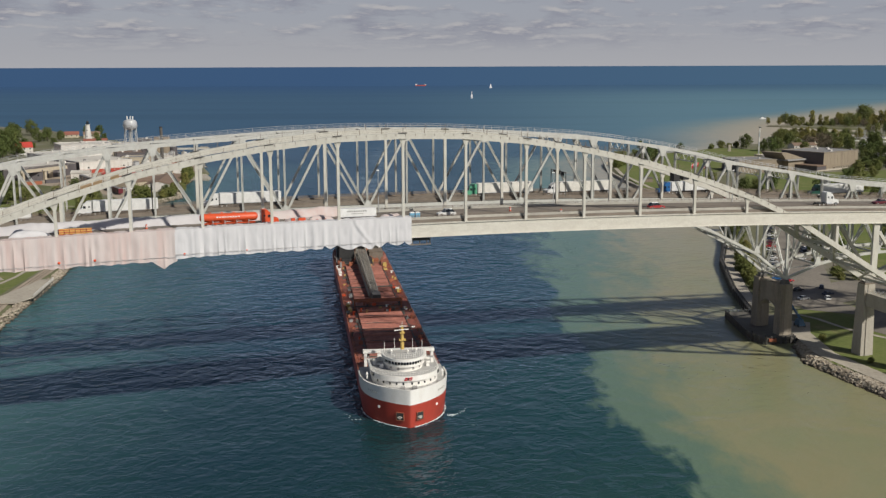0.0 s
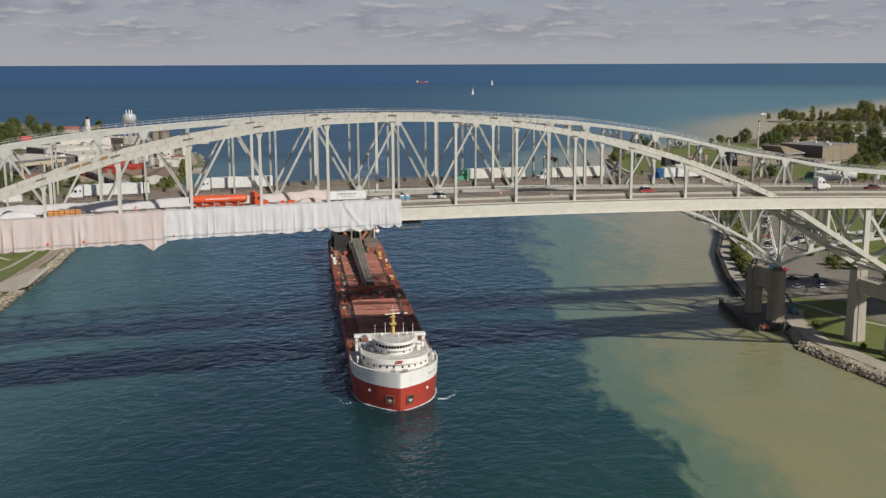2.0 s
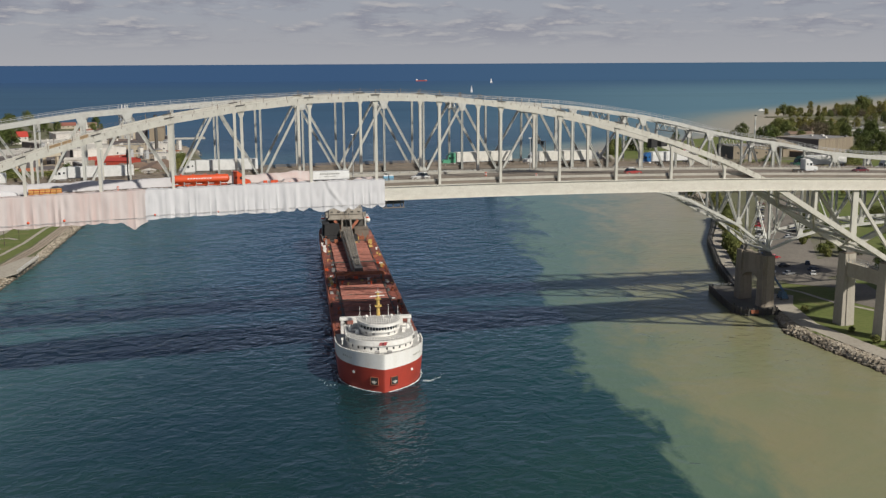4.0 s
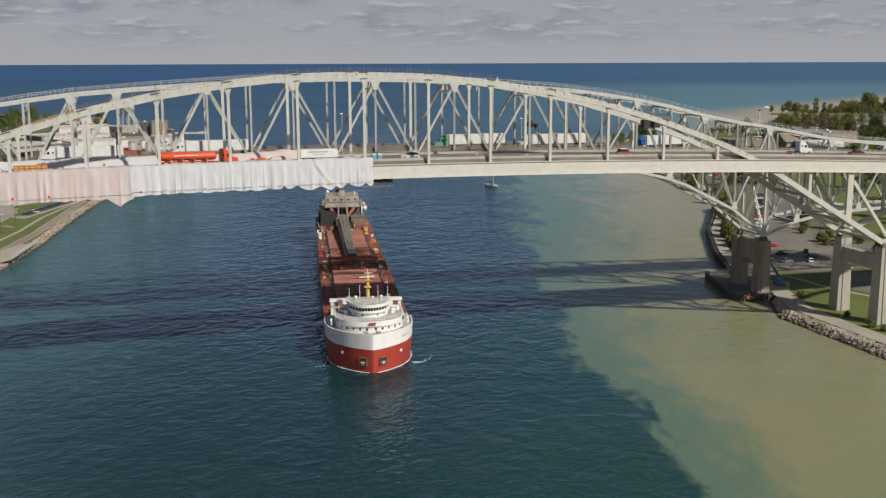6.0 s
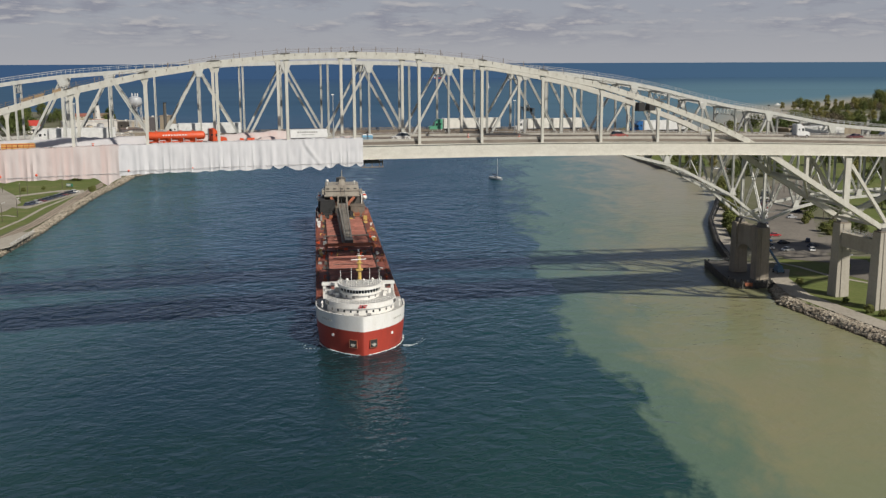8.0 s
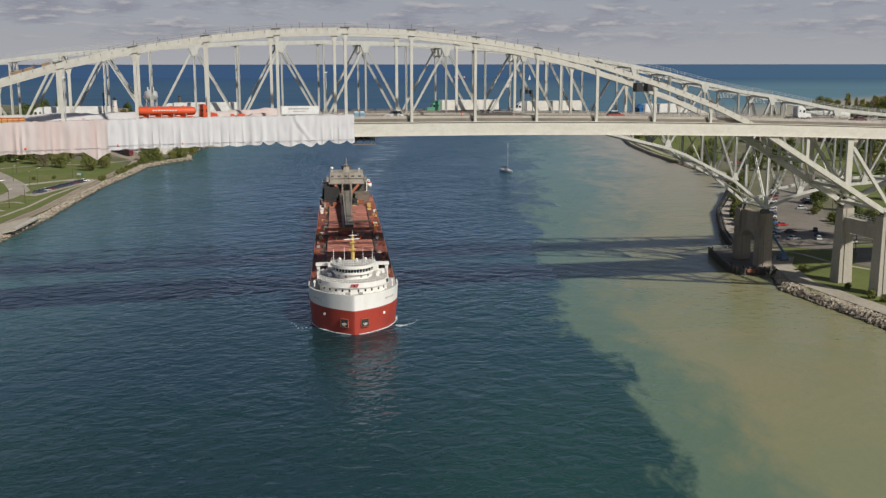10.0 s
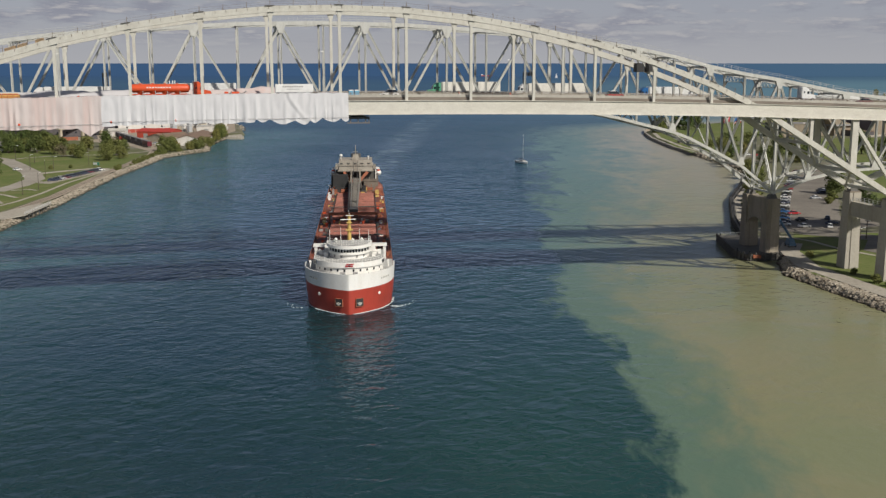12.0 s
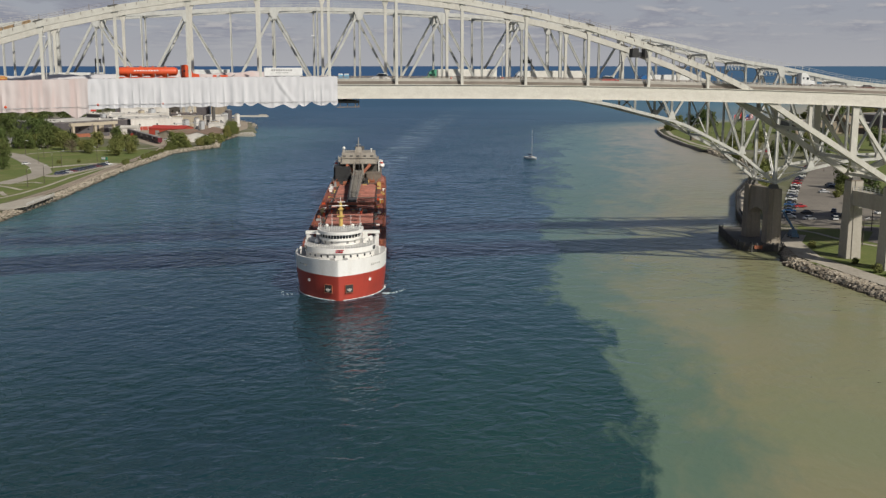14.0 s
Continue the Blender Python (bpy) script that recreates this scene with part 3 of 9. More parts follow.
for sg in (1, -1):
    front = portal_pier("bridge_pier", sg * 149.8, 0.0, SIDE, 24.2, 3.7, 3.3, "tall grey concrete portal pier under the arch bridge", 17.5, 4.2, 0.5)
    # guard rail round the top of the cross beam
    for e in (-1.25, 1.25):
        bm = bmesh.new()
        for h in (0.55, 1.1):
            beam(bm, (sg * 149.8 + e, 2.0, 21.7 + h), (sg * 149.8 + e, SIDE - 2.0, 21.7 + h), 0.08, 0.08, side=(1, 0, 0))
        for i in range(8):
            v = 2.2 + i * (SIDE - 4.4) / 7
            beam(bm, (sg * 149.8 + e, v, 21.7), (sg * 149.8 + e, v, 22.85), 0.1, 0.1, side=(1, 0, 0))
        part("guard_rail", bm, RAIL, front)
    for v in (0.0, SIDE):
        bm = bmesh.new()
        block(bm, sg * 149.8 - 1.75, sg * 149.8 + 1.75, v - 1.55, v + 1.55, 24.2, 24.55)
        part("bearing_plate", bm, STEEL_RUST, front)

# ------------------------------------------------------------------ older truss bridge behind
TOP = [(0, 71.7), (22, 71.3), (45, 70.0), (58, 69.1), (70, 68.2), (81, 66.8), (93, 65.0), (105, 62.6), (116, 59.9), (128, 57.5), (140, 55.7), (163, 51.4), (187, 48.9), (240, 46.0)]
LOW = [(0, 49.6), (60, 48.4), (75, 46.9), (85, 45.3), (94, 43.0), (108, 39.6), (128, 29.8), (140, 20.6), (152.3, 25.0), (163.5, 27.0), (183, 28.0), (240, 28.0)]
STEP = 11.66
NEAR, FAR = 46.0, 59.0


def deck2(s):
    return 51.6 - 0.0002 * (s - 1) ** 2


def laced(bm, a, b, wide=0.9, n=0):
    """Two thin flanges with zigzag lacing between them, in a plane across the bridge."""
    a, b = Vector(a), Vector(b)
    d = (b - a).normalized()
    o = Vector((0, -d.z, d.y)) * wide / 2
    beam(bm, a + o, b + o, 0.35, 0.16, side=(1, 0, 0))
    beam(bm, a - o, b - o, 0.35, 0.16, side=(1, 0, 0))
    n = n or max(2, int((b - a).length / 1.1))
    for i in range(n):
        p, q = a.lerp(b, i / n), a.lerp(b, (i + 1) / n)
        e = o if i % 2 else -o
        beam(bm, p + e, q - e, 0.12, 0.12, side=(1, 0, 0))


truss = thing("truss_bridge", BRIDGE, "old grey-white steel cantilever truss bridge with diagonals", "bridge")
ks = range(-19, 20)
S = {k: 1 + STEP * k for k in ks}
for v in (NEAR, FAR):
    for tab, w, h, nm in ((TOP, 0.9, 1.0, "top_chord"), (LOW, 0.8, 0.85, "bottom_chord")):
        bm = bmesh.new()
        line = sorted(set([S[k] for k in ks] + [1 + 5.83 + STEP * k for k in range(-14, 14)]))
        ribbon(bm, [(s, v, interp(tab, abs(s - 1))) for s in line], w, h)
        part(nm, bm, STEEL_OLD, truss)
    bm = bmesh.new()
    ribbon(bm, [(S[k], v, deck2(S[k]) - 1.4) for k in ks], 0.8, 1.3)
    part("deck_stringer", bm, STEEL_OLD, truss)
    for k in ks:
        s = S[k]
        t, lo, dk = interp(TOP, abs(s - 1)), interp(LOW, abs(s - 1)), deck2(s) - 1.2
        post = 0.9 if abs(k) in (6, 12) else 0.5
        bm = bmesh.new()
        ibeam(bm, (s, v, min(lo, dk)), (s, v, t), 0.75, post, web=0.5)
        part("truss_post", bm, STEEL_OLD, truss)
        # gusset plates at the heads that take diagonals
        head = (k % 2 != 0) if abs(k) < 6 else (k % 2 == 0)
        bm = bmesh.new()
        for w in (-0.43, 0.43):
            z, r = (t - 0.3, 1.45) if head else (min(lo, dk) + 0.2, 1.3)
            q = -1 if head else 1
            hexa(bm, [(s - r, v + w - 0.04, z), (s + r, v + w - 0.04, z), (s + r, v + w + 0.04, z), (s - r, v + w + 0.04, z),
                      (s - r * 0.35, v + w - 0.04, z + q * 2.4), (s + r * 0.35, v + w - 0.04, z + q * 2.4), (s + r * 0.35, v + w + 0.04, z + q * 2.4), (s - r * 0.35, v + w + 0.04, z + q * 2.4)])
        bmesh.ops.recalc_face_normals(bm, faces=bm.faces)
        part("gusset_plate", bm, STEEL_OLD, truss)
    for k in list(ks)[:-1]:
        a, b = S[k], S[k + 1]
        ka, kb = abs(k), abs(k + 1)
        m = max(ka, kb)
        up_at = None
        if m <= 6:
            up_at = k if k % 2 else k + 1
        else:
            up_at = k if k % 2 == 0 else k + 1
        o = k + 1 if up_at == k else k
        # each diagonal runs the full depth, past the roadway to the lower chord
        foot = min(interp(LOW, abs(S[o] - 1)) + 0.2, deck2(S[o]) - 1.0)
        bm = bmesh.new()
        ibeam(bm, (S[o], v, foot), (S[up_at], v, interp(TOP, abs(S[up_at] - 1)) - 0.4), 0.7, 0.6, web=0.5)
        part("diagonal", bm, STEEL_OLD, truss)
# sway frames, laterals and the hand rail along the crown
for k in ks:
    s = S[k]
    t, lo = interp(TOP, abs(s - 1)), interp(LOW, abs(s - 1))
    bm = bmesh.new()
    ibeam(bm, (s, NEAR, t - 0.2), (s, FAR, t - 0.2), 0.5, 0.6, side=(1, 0, 0))
    part("top_strut", bm, STEEL_OLD, truss)
    if abs(k) in (11, 12):
        # deep portal frame with knees over the roadway
        bm = bmesh.new()
        laced(bm, (s, NEAR, t - 1.5), (s, FAR, t - 1.5), 1.9, 12)
        for e, f in ((NEAR, 1), (FAR, -1)):
            for i in range(5):
                qa, qb = math.pi / 2 * i / 5, math.pi / 2 * (i + 1) / 5
                beam(bm, (s, e + f * 2.6 * (1 - math.sin(qa)), t - 2.4 - 2.6 * (1 - math.cos(qa))), (s, e + f * 2.6 * (1 - math.sin(qb)), t - 2.4 - 2.6 * (1 - math.cos(qb))), 0.4, 0.35, side=(1, 0, 0))
        part("portal_frame", bm, STEEL_OLD, truss)
    elif t - deck2(s) > 9 and k % 2:
        bm = bmesh.new()
        beam(bm, (s, NEAR, t - 2.6), (s, FAR, t - 2.6), 0.3, 0.35, side=(1, 0, 0))
        for j in range(6):
            va, vb = NEAR + 13 * j / 6, NEAR + 13 * (j + 1) / 6
            za, zb = (t - 2.5, t - 0.3) if j % 2 else (t - 0.3, t - 2.5)
            beam(bm, (s, va, za), (s, vb, zb), 0.2, 0.2, side=(1, 0, 0))
        part("sway_frame", bm, STEEL_OLD, truss)
    if lo < deck2(s) - 6:
        bm = bmesh.new()
        ibeam(bm, (s, NEAR, lo), (s, FAR, lo), 0.5, 0.6, side=(1, 0, 0))
        part("low_strut", bm, STEEL_OLD, truss)
        bm = bmesh.new()
        for a, b in (((s, NEAR, lo), (s, FAR, deck2(s) - 2)), ((s, FAR, lo), (s, NEAR, deck2(s) - 2))):
            if abs(k) in (11, 12, 13):
                laced(bm, a, b)
            else:
                beam(bm, a, b, 0.3, 0.3, side=(1, 0, 0))
        part("sway_brace", bm, STEEL_OLD, truss)
    if k < 19:
        s2 = S[k + 1]
        t2, lo2 = interp(TOP, abs(s2 - 1)), interp(LOW, abs(s2 - 1))
        bm = bmesh.new()
        beam(bm, (s, NEAR, t - 0.2), (s2, FAR, t2 - 0.2), 0.3, 0.3, side=(0, 0, 1))
        beam(bm, (s, FAR, t - 0.2), (s2, NEAR, t2 - 0.2), 0.3, 0.3, side=(0, 0, 1))
        part("top_lateral", bm, STEEL_OLD, truss)
        if lo < deck2(s) - 4:
            bm = bmesh.new()
            beam(bm, (s, NEAR, lo), (s2, FAR, lo2), 0.3, 0.3, side=(0, 0, 1))
            beam(bm, (s, FAR, lo), (s2, NEAR, lo2), 0.3, 0.3, side=(0, 0, 1))
            part("low_lateral", bm, STEEL_OLD, truss)
for v in (NEAR, FAR):
    bm = bmesh.new()
    line = [S[k] for k in ks]
    for h in (1.2, 1.7):
        ribbon(bm, [(s, v, interp(TOP, abs(s - 1)) + h) for s in line], 0.07, 0.07)
    for i in range(len(line) - 1):
        for j in range(5):
            s = line[i] + STEP * j / 5
            z = interp(TOP, abs(s - 1))
            beam(bm, (s, v, z + 0.4), (s, v, z + 1.7), 0.09, 0.09)
    part("crown_rail", bm, RAIL, truss)
bm = bmesh.new()
ribbon(bm, [(S[k], (NEAR + FAR) / 2, deck2(S[k]) - 0.35) for k in ks], FAR - NEAR - 1.2, 0.6)
part("roadway", bm, ROADWAY, truss)
for v in (NEAR + 0.9, FAR - 0.9):
    bm = bmesh.new()
    ribbon(bm, [(S[k], v, deck2(S[k]) + 0.2) for k in ks], 0.3, 0.5)
    for h in (0.62, 0.85, 1.1):
        ribbon(bm, [(S[k], v, deck2(S[k]) + h) for k in ks], 0.1, 0.13)
    for i in range(-150, 150):
        s = 1 + i * 1.45
        beam(bm, (s, v, deck2(s) + 0.4), (s, v, deck2(s) + 1.1), 0.08, 0.08)
    part("bridge_rail", bm, STEEL_RUST, truss)
for k in ks:
    bm = bmesh.new()
    ibeam(bm, (S[k], NEAR, deck2(S[k]) - 1.6), (S[k], FAR, deck2(S[k]) - 1.6), 0.5, 1.4, side=(1, 0, 0))
    part("floor_beam", bm, STEEL_DARK, truss)

for sg in (1, -1):
    pier = portal_pier("bridge_pier", 1 + sg * 139.6, NEAR, FAR, 19.0, 4.2, 3.0, "broad grey concrete pier with an arched opening by the water", 12.5, 6.3, 0.3, CONCRETE_OLD)
    # a round head to the opening: infill quarter arches
    c, r = (NEAR + FAR) / 2, (FAR - NEAR - 3.0) / 2
    bm = bmesh.new()
    sc, n = 1 + sg * 139.6, 14
    arc = [(c - r * math.cos(math.pi * i / n), 8.6 + 3.7 * math.sin(math.pi * i / n)) for i in range(n + 1)]
    low = [[bm.verts.new((sc + e, p, z)) for e in (-1.7, 1.7)] for p, z in arc]
    top = [[bm.verts.new((sc + e, p, 12.5)) for e in (-1.7, 1.7)] for p, z in arc]
    for i in range(n):
        for ring in ((low[i][0], low[i + 1][0], top[i + 1][0], top[i][0]), (low[i][1], top[i][1], top[i + 1][1], low[i + 1][1]), (low[i][0], low[i][1], low[i + 1][1], low[i + 1][0])):
            bm.faces.new(ring)
    bmesh.ops.recalc_face_normals(bm, faces=bm.faces)
    part("arch_head", bm, CONCRETE_OLD, pier)


# ------------------------------------------------------------------ tarpaulins over the works
def shake(*p, size=1.0):
    return noise.noise(Vector(p) * size)


def cloth(s0, s1, material, label, low, seam=None, panels=6):
    """Pleated sheets hung side by side over the girder, from above the kerb to below its foot, with a scalloped hem."""
    th = thing("tarpaulin", BRIDGE, label, "tarpaulin", "tarpaulins on the girder")
    for c in range(panels):
        a0, a1 = s0 + (s1 - s0) * c / panels, s0 + (s1 - s0) * (c + 1) / panels
        bm = bmesh.new()
        n, rows = max(8, int((a1 - a0) / 0.3)), 12
        grid = []
        for i in range(n + 1):
            s = a0 + (a1 - a0) * i / n
            pleat = 0.17 * shake(s, 3.1, 0, size=0.45) + 0.28 * (1 - abs(shake(s, 2.2, 0, size=0.5))) ** 9 - 0.16 * (1 - abs(shake(s, 6.4, 0, size=0.7))) ** 10 + 0.03 * math.sin(s * 6.1 + 3 * shake(s, 1, 0, size=0.3)) + 0.05 * math.sin(s * 2.4 + 5 * shake(s, 0, 0, size=0.12)) + 0.10 * shake(s, 8, 0, size=1.1)
            hem = (0.26 if s < -20 else 0.85) * (1 - abs(math.sin(s * 0.8 + shake(s, 7, 0, size=0.15) * 3))) + 0.2 * shake(s, 11, 0, size=0.3)
            if seam and abs(s - seam) < 3.2:
                hem -= 2.0 * (1 - abs(s - seam) / 3.2) ** 1.5
            if seam is None and -16 < s < -5:
                hem -= 0.5 * min(1, (s + 16) / 3, (-5 - s) / 3)
            zt, zb = tie_top(s) + 1.75 + 0.12 * shake(s, 5, 2, size=0.8), tie_top(s) - low + hem
            col = []
            for j in range(rows + 1):
                q = j / rows
                fold = -12.6 + 5.2 * q ** 1.7
                v = -1.05 - (pleat + 0.35) * (0.25 + 0.9 * q) - 0.25 * abs(shake(s + q * 1.5, q * 4, 4, size=0.5))
                if seam is None:
                    v -= 0.22 * math.exp(-((s - fold - 0.5) / 0.5) ** 2) - 0.12 * math.exp(-((s - fold + 0.3) / 0.4) ** 2)
                col.append(bm.verts.new((s, v, zt + (zb - zt) * q)))
            # the head of the sheet lies back over the barrier
            col.insert(0, bm.verts.new((s, 1.75, zt + 0.05 + 0.15 * shake(s, 9, 9, size=0.9))))
            grid.append(col)
        for p, q in zip(grid, grid[1:]):
            for j in range(rows + 1):
                bm.faces.new((p[j], p[j + 1], q[j + 1], q[j]))
        bmesh.ops.recalc_face_normals(bm, faces=bm.faces)
        ob = part("sheet_panel", bm, material, th, smooth=True)
        m = ob.modifiers.new("thick", "SOLIDIFY")
        m.thickness, m.use_rim = 0.02, False
    # lacing line above the hem
    bm = bmesh.new()
    n = int((s1 - s0) / 1.5)
    for i in range(n):
        sa, sb = s0 + (s1 - s0) * i / n, s0 + (s1 - s0) * (i + 1) / n
        tube(bm, (sa, -1.75, tie_top(sa) - low + 0.95), (sb, -1.75, tie_top(sb) - low + 0.95), 0.05, n=5)
    part("lacing_rope", bm, GREY_ROPE, th)
    return th


RUST_WOOD = worn("brown_timber", (0.36, 0.25, 0.14), (0.2, 0.13, 0.08), 0.9, 1.0, 4.0, 0.5, bump=0.0)
GREY_ROPE = worn("grey_rope", (0.46, 0.45, 0.44), (0.34, 0.33, 0.32), 0.9, 1.0, 4.0, 0.4, bump=0.0)
cloth(-54.0, 1.7, SHEET_WHITE, "white tarpaulin hung in pleats over the girder", 4.9, None, 3)
cloth(-228.0, -53.6, SHEET_PINK, "pink-stained white tarpaulin hung in pleats over the girder", 5.3, -56.5, 9)

# long sheet drawn up over the far lane's works, billowing along its head
screen = thing("works_screen", BRIDGE, "long white sheet drawn up along the far lane", "tarpaulin")
for c in range(8):
    bm = bmesh.new()
    a0, a1 = -226 + 26.6 * c, -226 + 26.6 * (c + 1)
    n = int((a1 - a0) / 0.45)
    g = []
    for i in range(n + 1):
        s = a0 + (a1 - a0) * i / n
        k = 0.85 + 0.22 * shake(s, 2, 7, size=0.16) + 0.1 * shake(s, 5, 1, size=0.6)
        sag = 0.35 * shake(s, 1, 3, size=0.35)
        row = []
        for v, z in ((13.0, 0.03), (13.4 + sag, 0.7), (14.1 + sag, 1.5), (14.7, 2.1), (15.4, 2.35), (16.1, 2.2), (16.6, 1.2)):
            row.append(bm.verts.new((s, v + 0.12 * shake(s, z * 2, v, size=0.8), road_z(s) + z * k + 0.08 * shake(s, v, 3, size=1.2))))
        g.append(row)
    for p, q in zip(g, g[1:]):
        for j in range(6):
            bm.faces.new((p[j], q[j], q[j + 1], p[j + 1]))
    ob = part("sheet_length", bm, SHEET_PINK if c == 7 else SHEET_SHADED, screen, smooth=True)
    md = ob.modifiers.new("thick", "SOLIDIFY")
    md.thickness, md.use_rim = 0.02, False
# sheets thrown over the works on the roadway
for s0, s1, v0, v1, h, m, lab in ((-90, -80.5, 2.4, 6.8, 2.6, SHEET_WHITE, "white sheeting thrown over material on the roadway"), (-130, -93, 2.4, 7.0, 2.6, SHEET_WHITE, "white sheeting thrown over material on the roadway"), (-28, -15.5, 4.6, 8.6, 1.7, SHEET_PINK, "pink-stained sheeting draped over stacked barriers"), (-5.0, 0.8, 3.2, 6.2, 1.35, SHEET_PINK, "pink-stained sheeting draped over stacked barriers")):
    bm = bmesh.new()
    nx, ny = max(8, int((s1 - s0) / 0.5)), 10
    g = []
    for i in range(nx + 1):
        row = []
        for j in range(ny + 1):
            s, v = s0 + (s1 - s0) * i / nx, v0 + (v1 - v0) * j / ny
            e = min(1, 6 * min(i / nx, 1 - i / nx), 4 * min(j / ny, 1 - j / ny)) ** 0.5
            z = road_z(s) + 0.02 + e * h * (0.72 + 0.4 * shake(s, v, 1, size=0.25) + 0.12 * shake(s, v, 5, size=1.1))
            row.append(bm.verts.new((s, v, z)))
        g.append(row)
    for i in range(nx):
        for j in range(ny):
            bm.faces.new((g[i][j], g[i + 1][j], g[i + 1][j + 1], g[i][j + 1]))
    ob = part("cover_sheet", bm, m, None, smooth=True)
    ob.matrix_world = BRIDGE
    tagged(ob, lab, "tarpaulin", "sheets on the roadway")


# ------------------------------------------------------------------ paints for vehicles and craft
def paint(name, col, rough=0.35, dirt=0.35, metal=0.0):
    return worn(name, col, tuple(c * 0.55 + 0.03 for c in col), rough, 0.8, 5.0, dirt, metal, bump=0.0)


WHITE_P = paint("white_vehicle_paint", (0.72, 0.72, 0.70))
CREAM_P = paint("cream_trailer_panel", (0.70, 0.68, 0.62), 0.5)
GREEN_P = paint("green_truck_paint", (0.10, 0.36, 0.22))
DKGREEN_P = paint("dark_green_truck_paint", (0.015, 0.075, 0.055))
BLUE_P = paint("blue_truck_paint", (0.02, 0.12, 0.33))
RED_P = paint("red_car_paint", (0.42, 0.025, 0.03))
ORANGE_P = paint("orange_red_tank_paint", (0.66, 0.085, 0.022), 0.45, 0.4)
YELLOW_P = paint("yellow_timber", (0.62, 0.36, 0.10), 0.7)
BLACK_P = paint("black_rubber_and_steel", (0.025, 0.025, 0.025), 0.7)
DARKCAR_P = paint("dark_blue_car_paint", (0.03, 0.04, 0.075))
SILVER_P = paint("silver_car_paint", (0.45, 0.46, 0.47), 0.3)
MAROON_P = paint("maroon_car_paint", (0.13, 0.02, 0.03))
GREY_P = paint("grey_panel_paint", (0.30, 0.295, 0.28), 0.55, 0.5)
SKYBLUE_P = paint("light_blue_plastic", (0.16, 0.38, 0.55), 0.5)


def glass_material():
    k = Mat("dark_window_glass")
    return k.done(k.mix(k.ramp(k.noise(0.8), 0.3, 0.7), (0.012, 0.016, 0.02), (0.03, 0.038, 0.045)), 0.08, 0.0, 0.6)


GLASS = glass_material()


def wheel(th, x, y, r, w=0.32):
    bm = bmesh.new()
    tube(bm, (x, y - w / 2, r), (x, y + w / 2, r), r, n=14)
    t = part("wheel", bm, BLACK_P, th)
    bm = bmesh.new()
    tube(bm, (x, y - w / 2 - 0.02, r), (x, y + w / 2 + 0.02, r), r * 0.5, n=10)
    part("rim", bm, SILVER_P, t)


def loft(bm, sections):
    """Joins rings of equal count into a closed skin."""
    rings = [[bm.verts.new(p) for p in sec] for sec in sections]
    n = len(rings[0])
    for a, b in zip(rings, rings[1:]):
        for i in range(n):
            bm.faces.new((a[i], a[(i + 1) % n], b[(i + 1) % n], b[i]))
    bm.faces.new(rings[0][::-1])
    bm.faces.new(rings[-1])
    bmesh.ops.recalc_face_normals(bm, faces=bm.faces)


def car(m, body, label, tall=1.5, long=4.6, group="parked cars", roof=None):
    th = thing("car", m, label, "car", group)
    l, w = long / 2, 0.9
    bm = bmesh.new()
    prof = [(-l, 0.45), (-l + 0.05, 0.85), (-l * 0.55, 0.98), (l * 0.5, 0.95), (l - 0.12, 0.72), (l, 0.4), (l - 0.1, 0.26), (-l + 0.1, 0.26)]
    loft(bm, [[(x, y * w, z) for x, z in prof] for y in (-1, -0.96, 0.96, 1)])
    part("body", bm, body, th)
    bm = bmesh.new()
    a0, a1, b0, b1 = -l * 0.92, l * 0.48, -l * 0.62, l * 0.12
    if tall < 1.6:
        a0, b0 = -l * 0.75, -l * 0.42
    hexa(bm, [(a0, -w * 0.94, 0.9), (a1, -w * 0.94, 0.9), (a1, w * 0.94, 0.9), (a0, w * 0.94, 0.9), (b0, -w * 0.8, tall - 0.07), (b1, -w * 0.8, tall - 0.07), (b1, w * 0.8, tall - 0.07), (b0, w * 0.8, tall - 0.07)])
    part("window_band", bm, GLASS, th)
    bm = bmesh.new()
    block(bm, b0 - 0.05, b1 + 0.05, -w * 0.82, w * 0.82, tall - 0.09, tall, 0.05)
    part("roof", bm, roof or body, th)
    for x in (-l * 0.62, l * 0.62):
        for y in (-w + 0.08, w - 0.08):
            wheel(th, x, y, 0.33, 0.22)
    return th


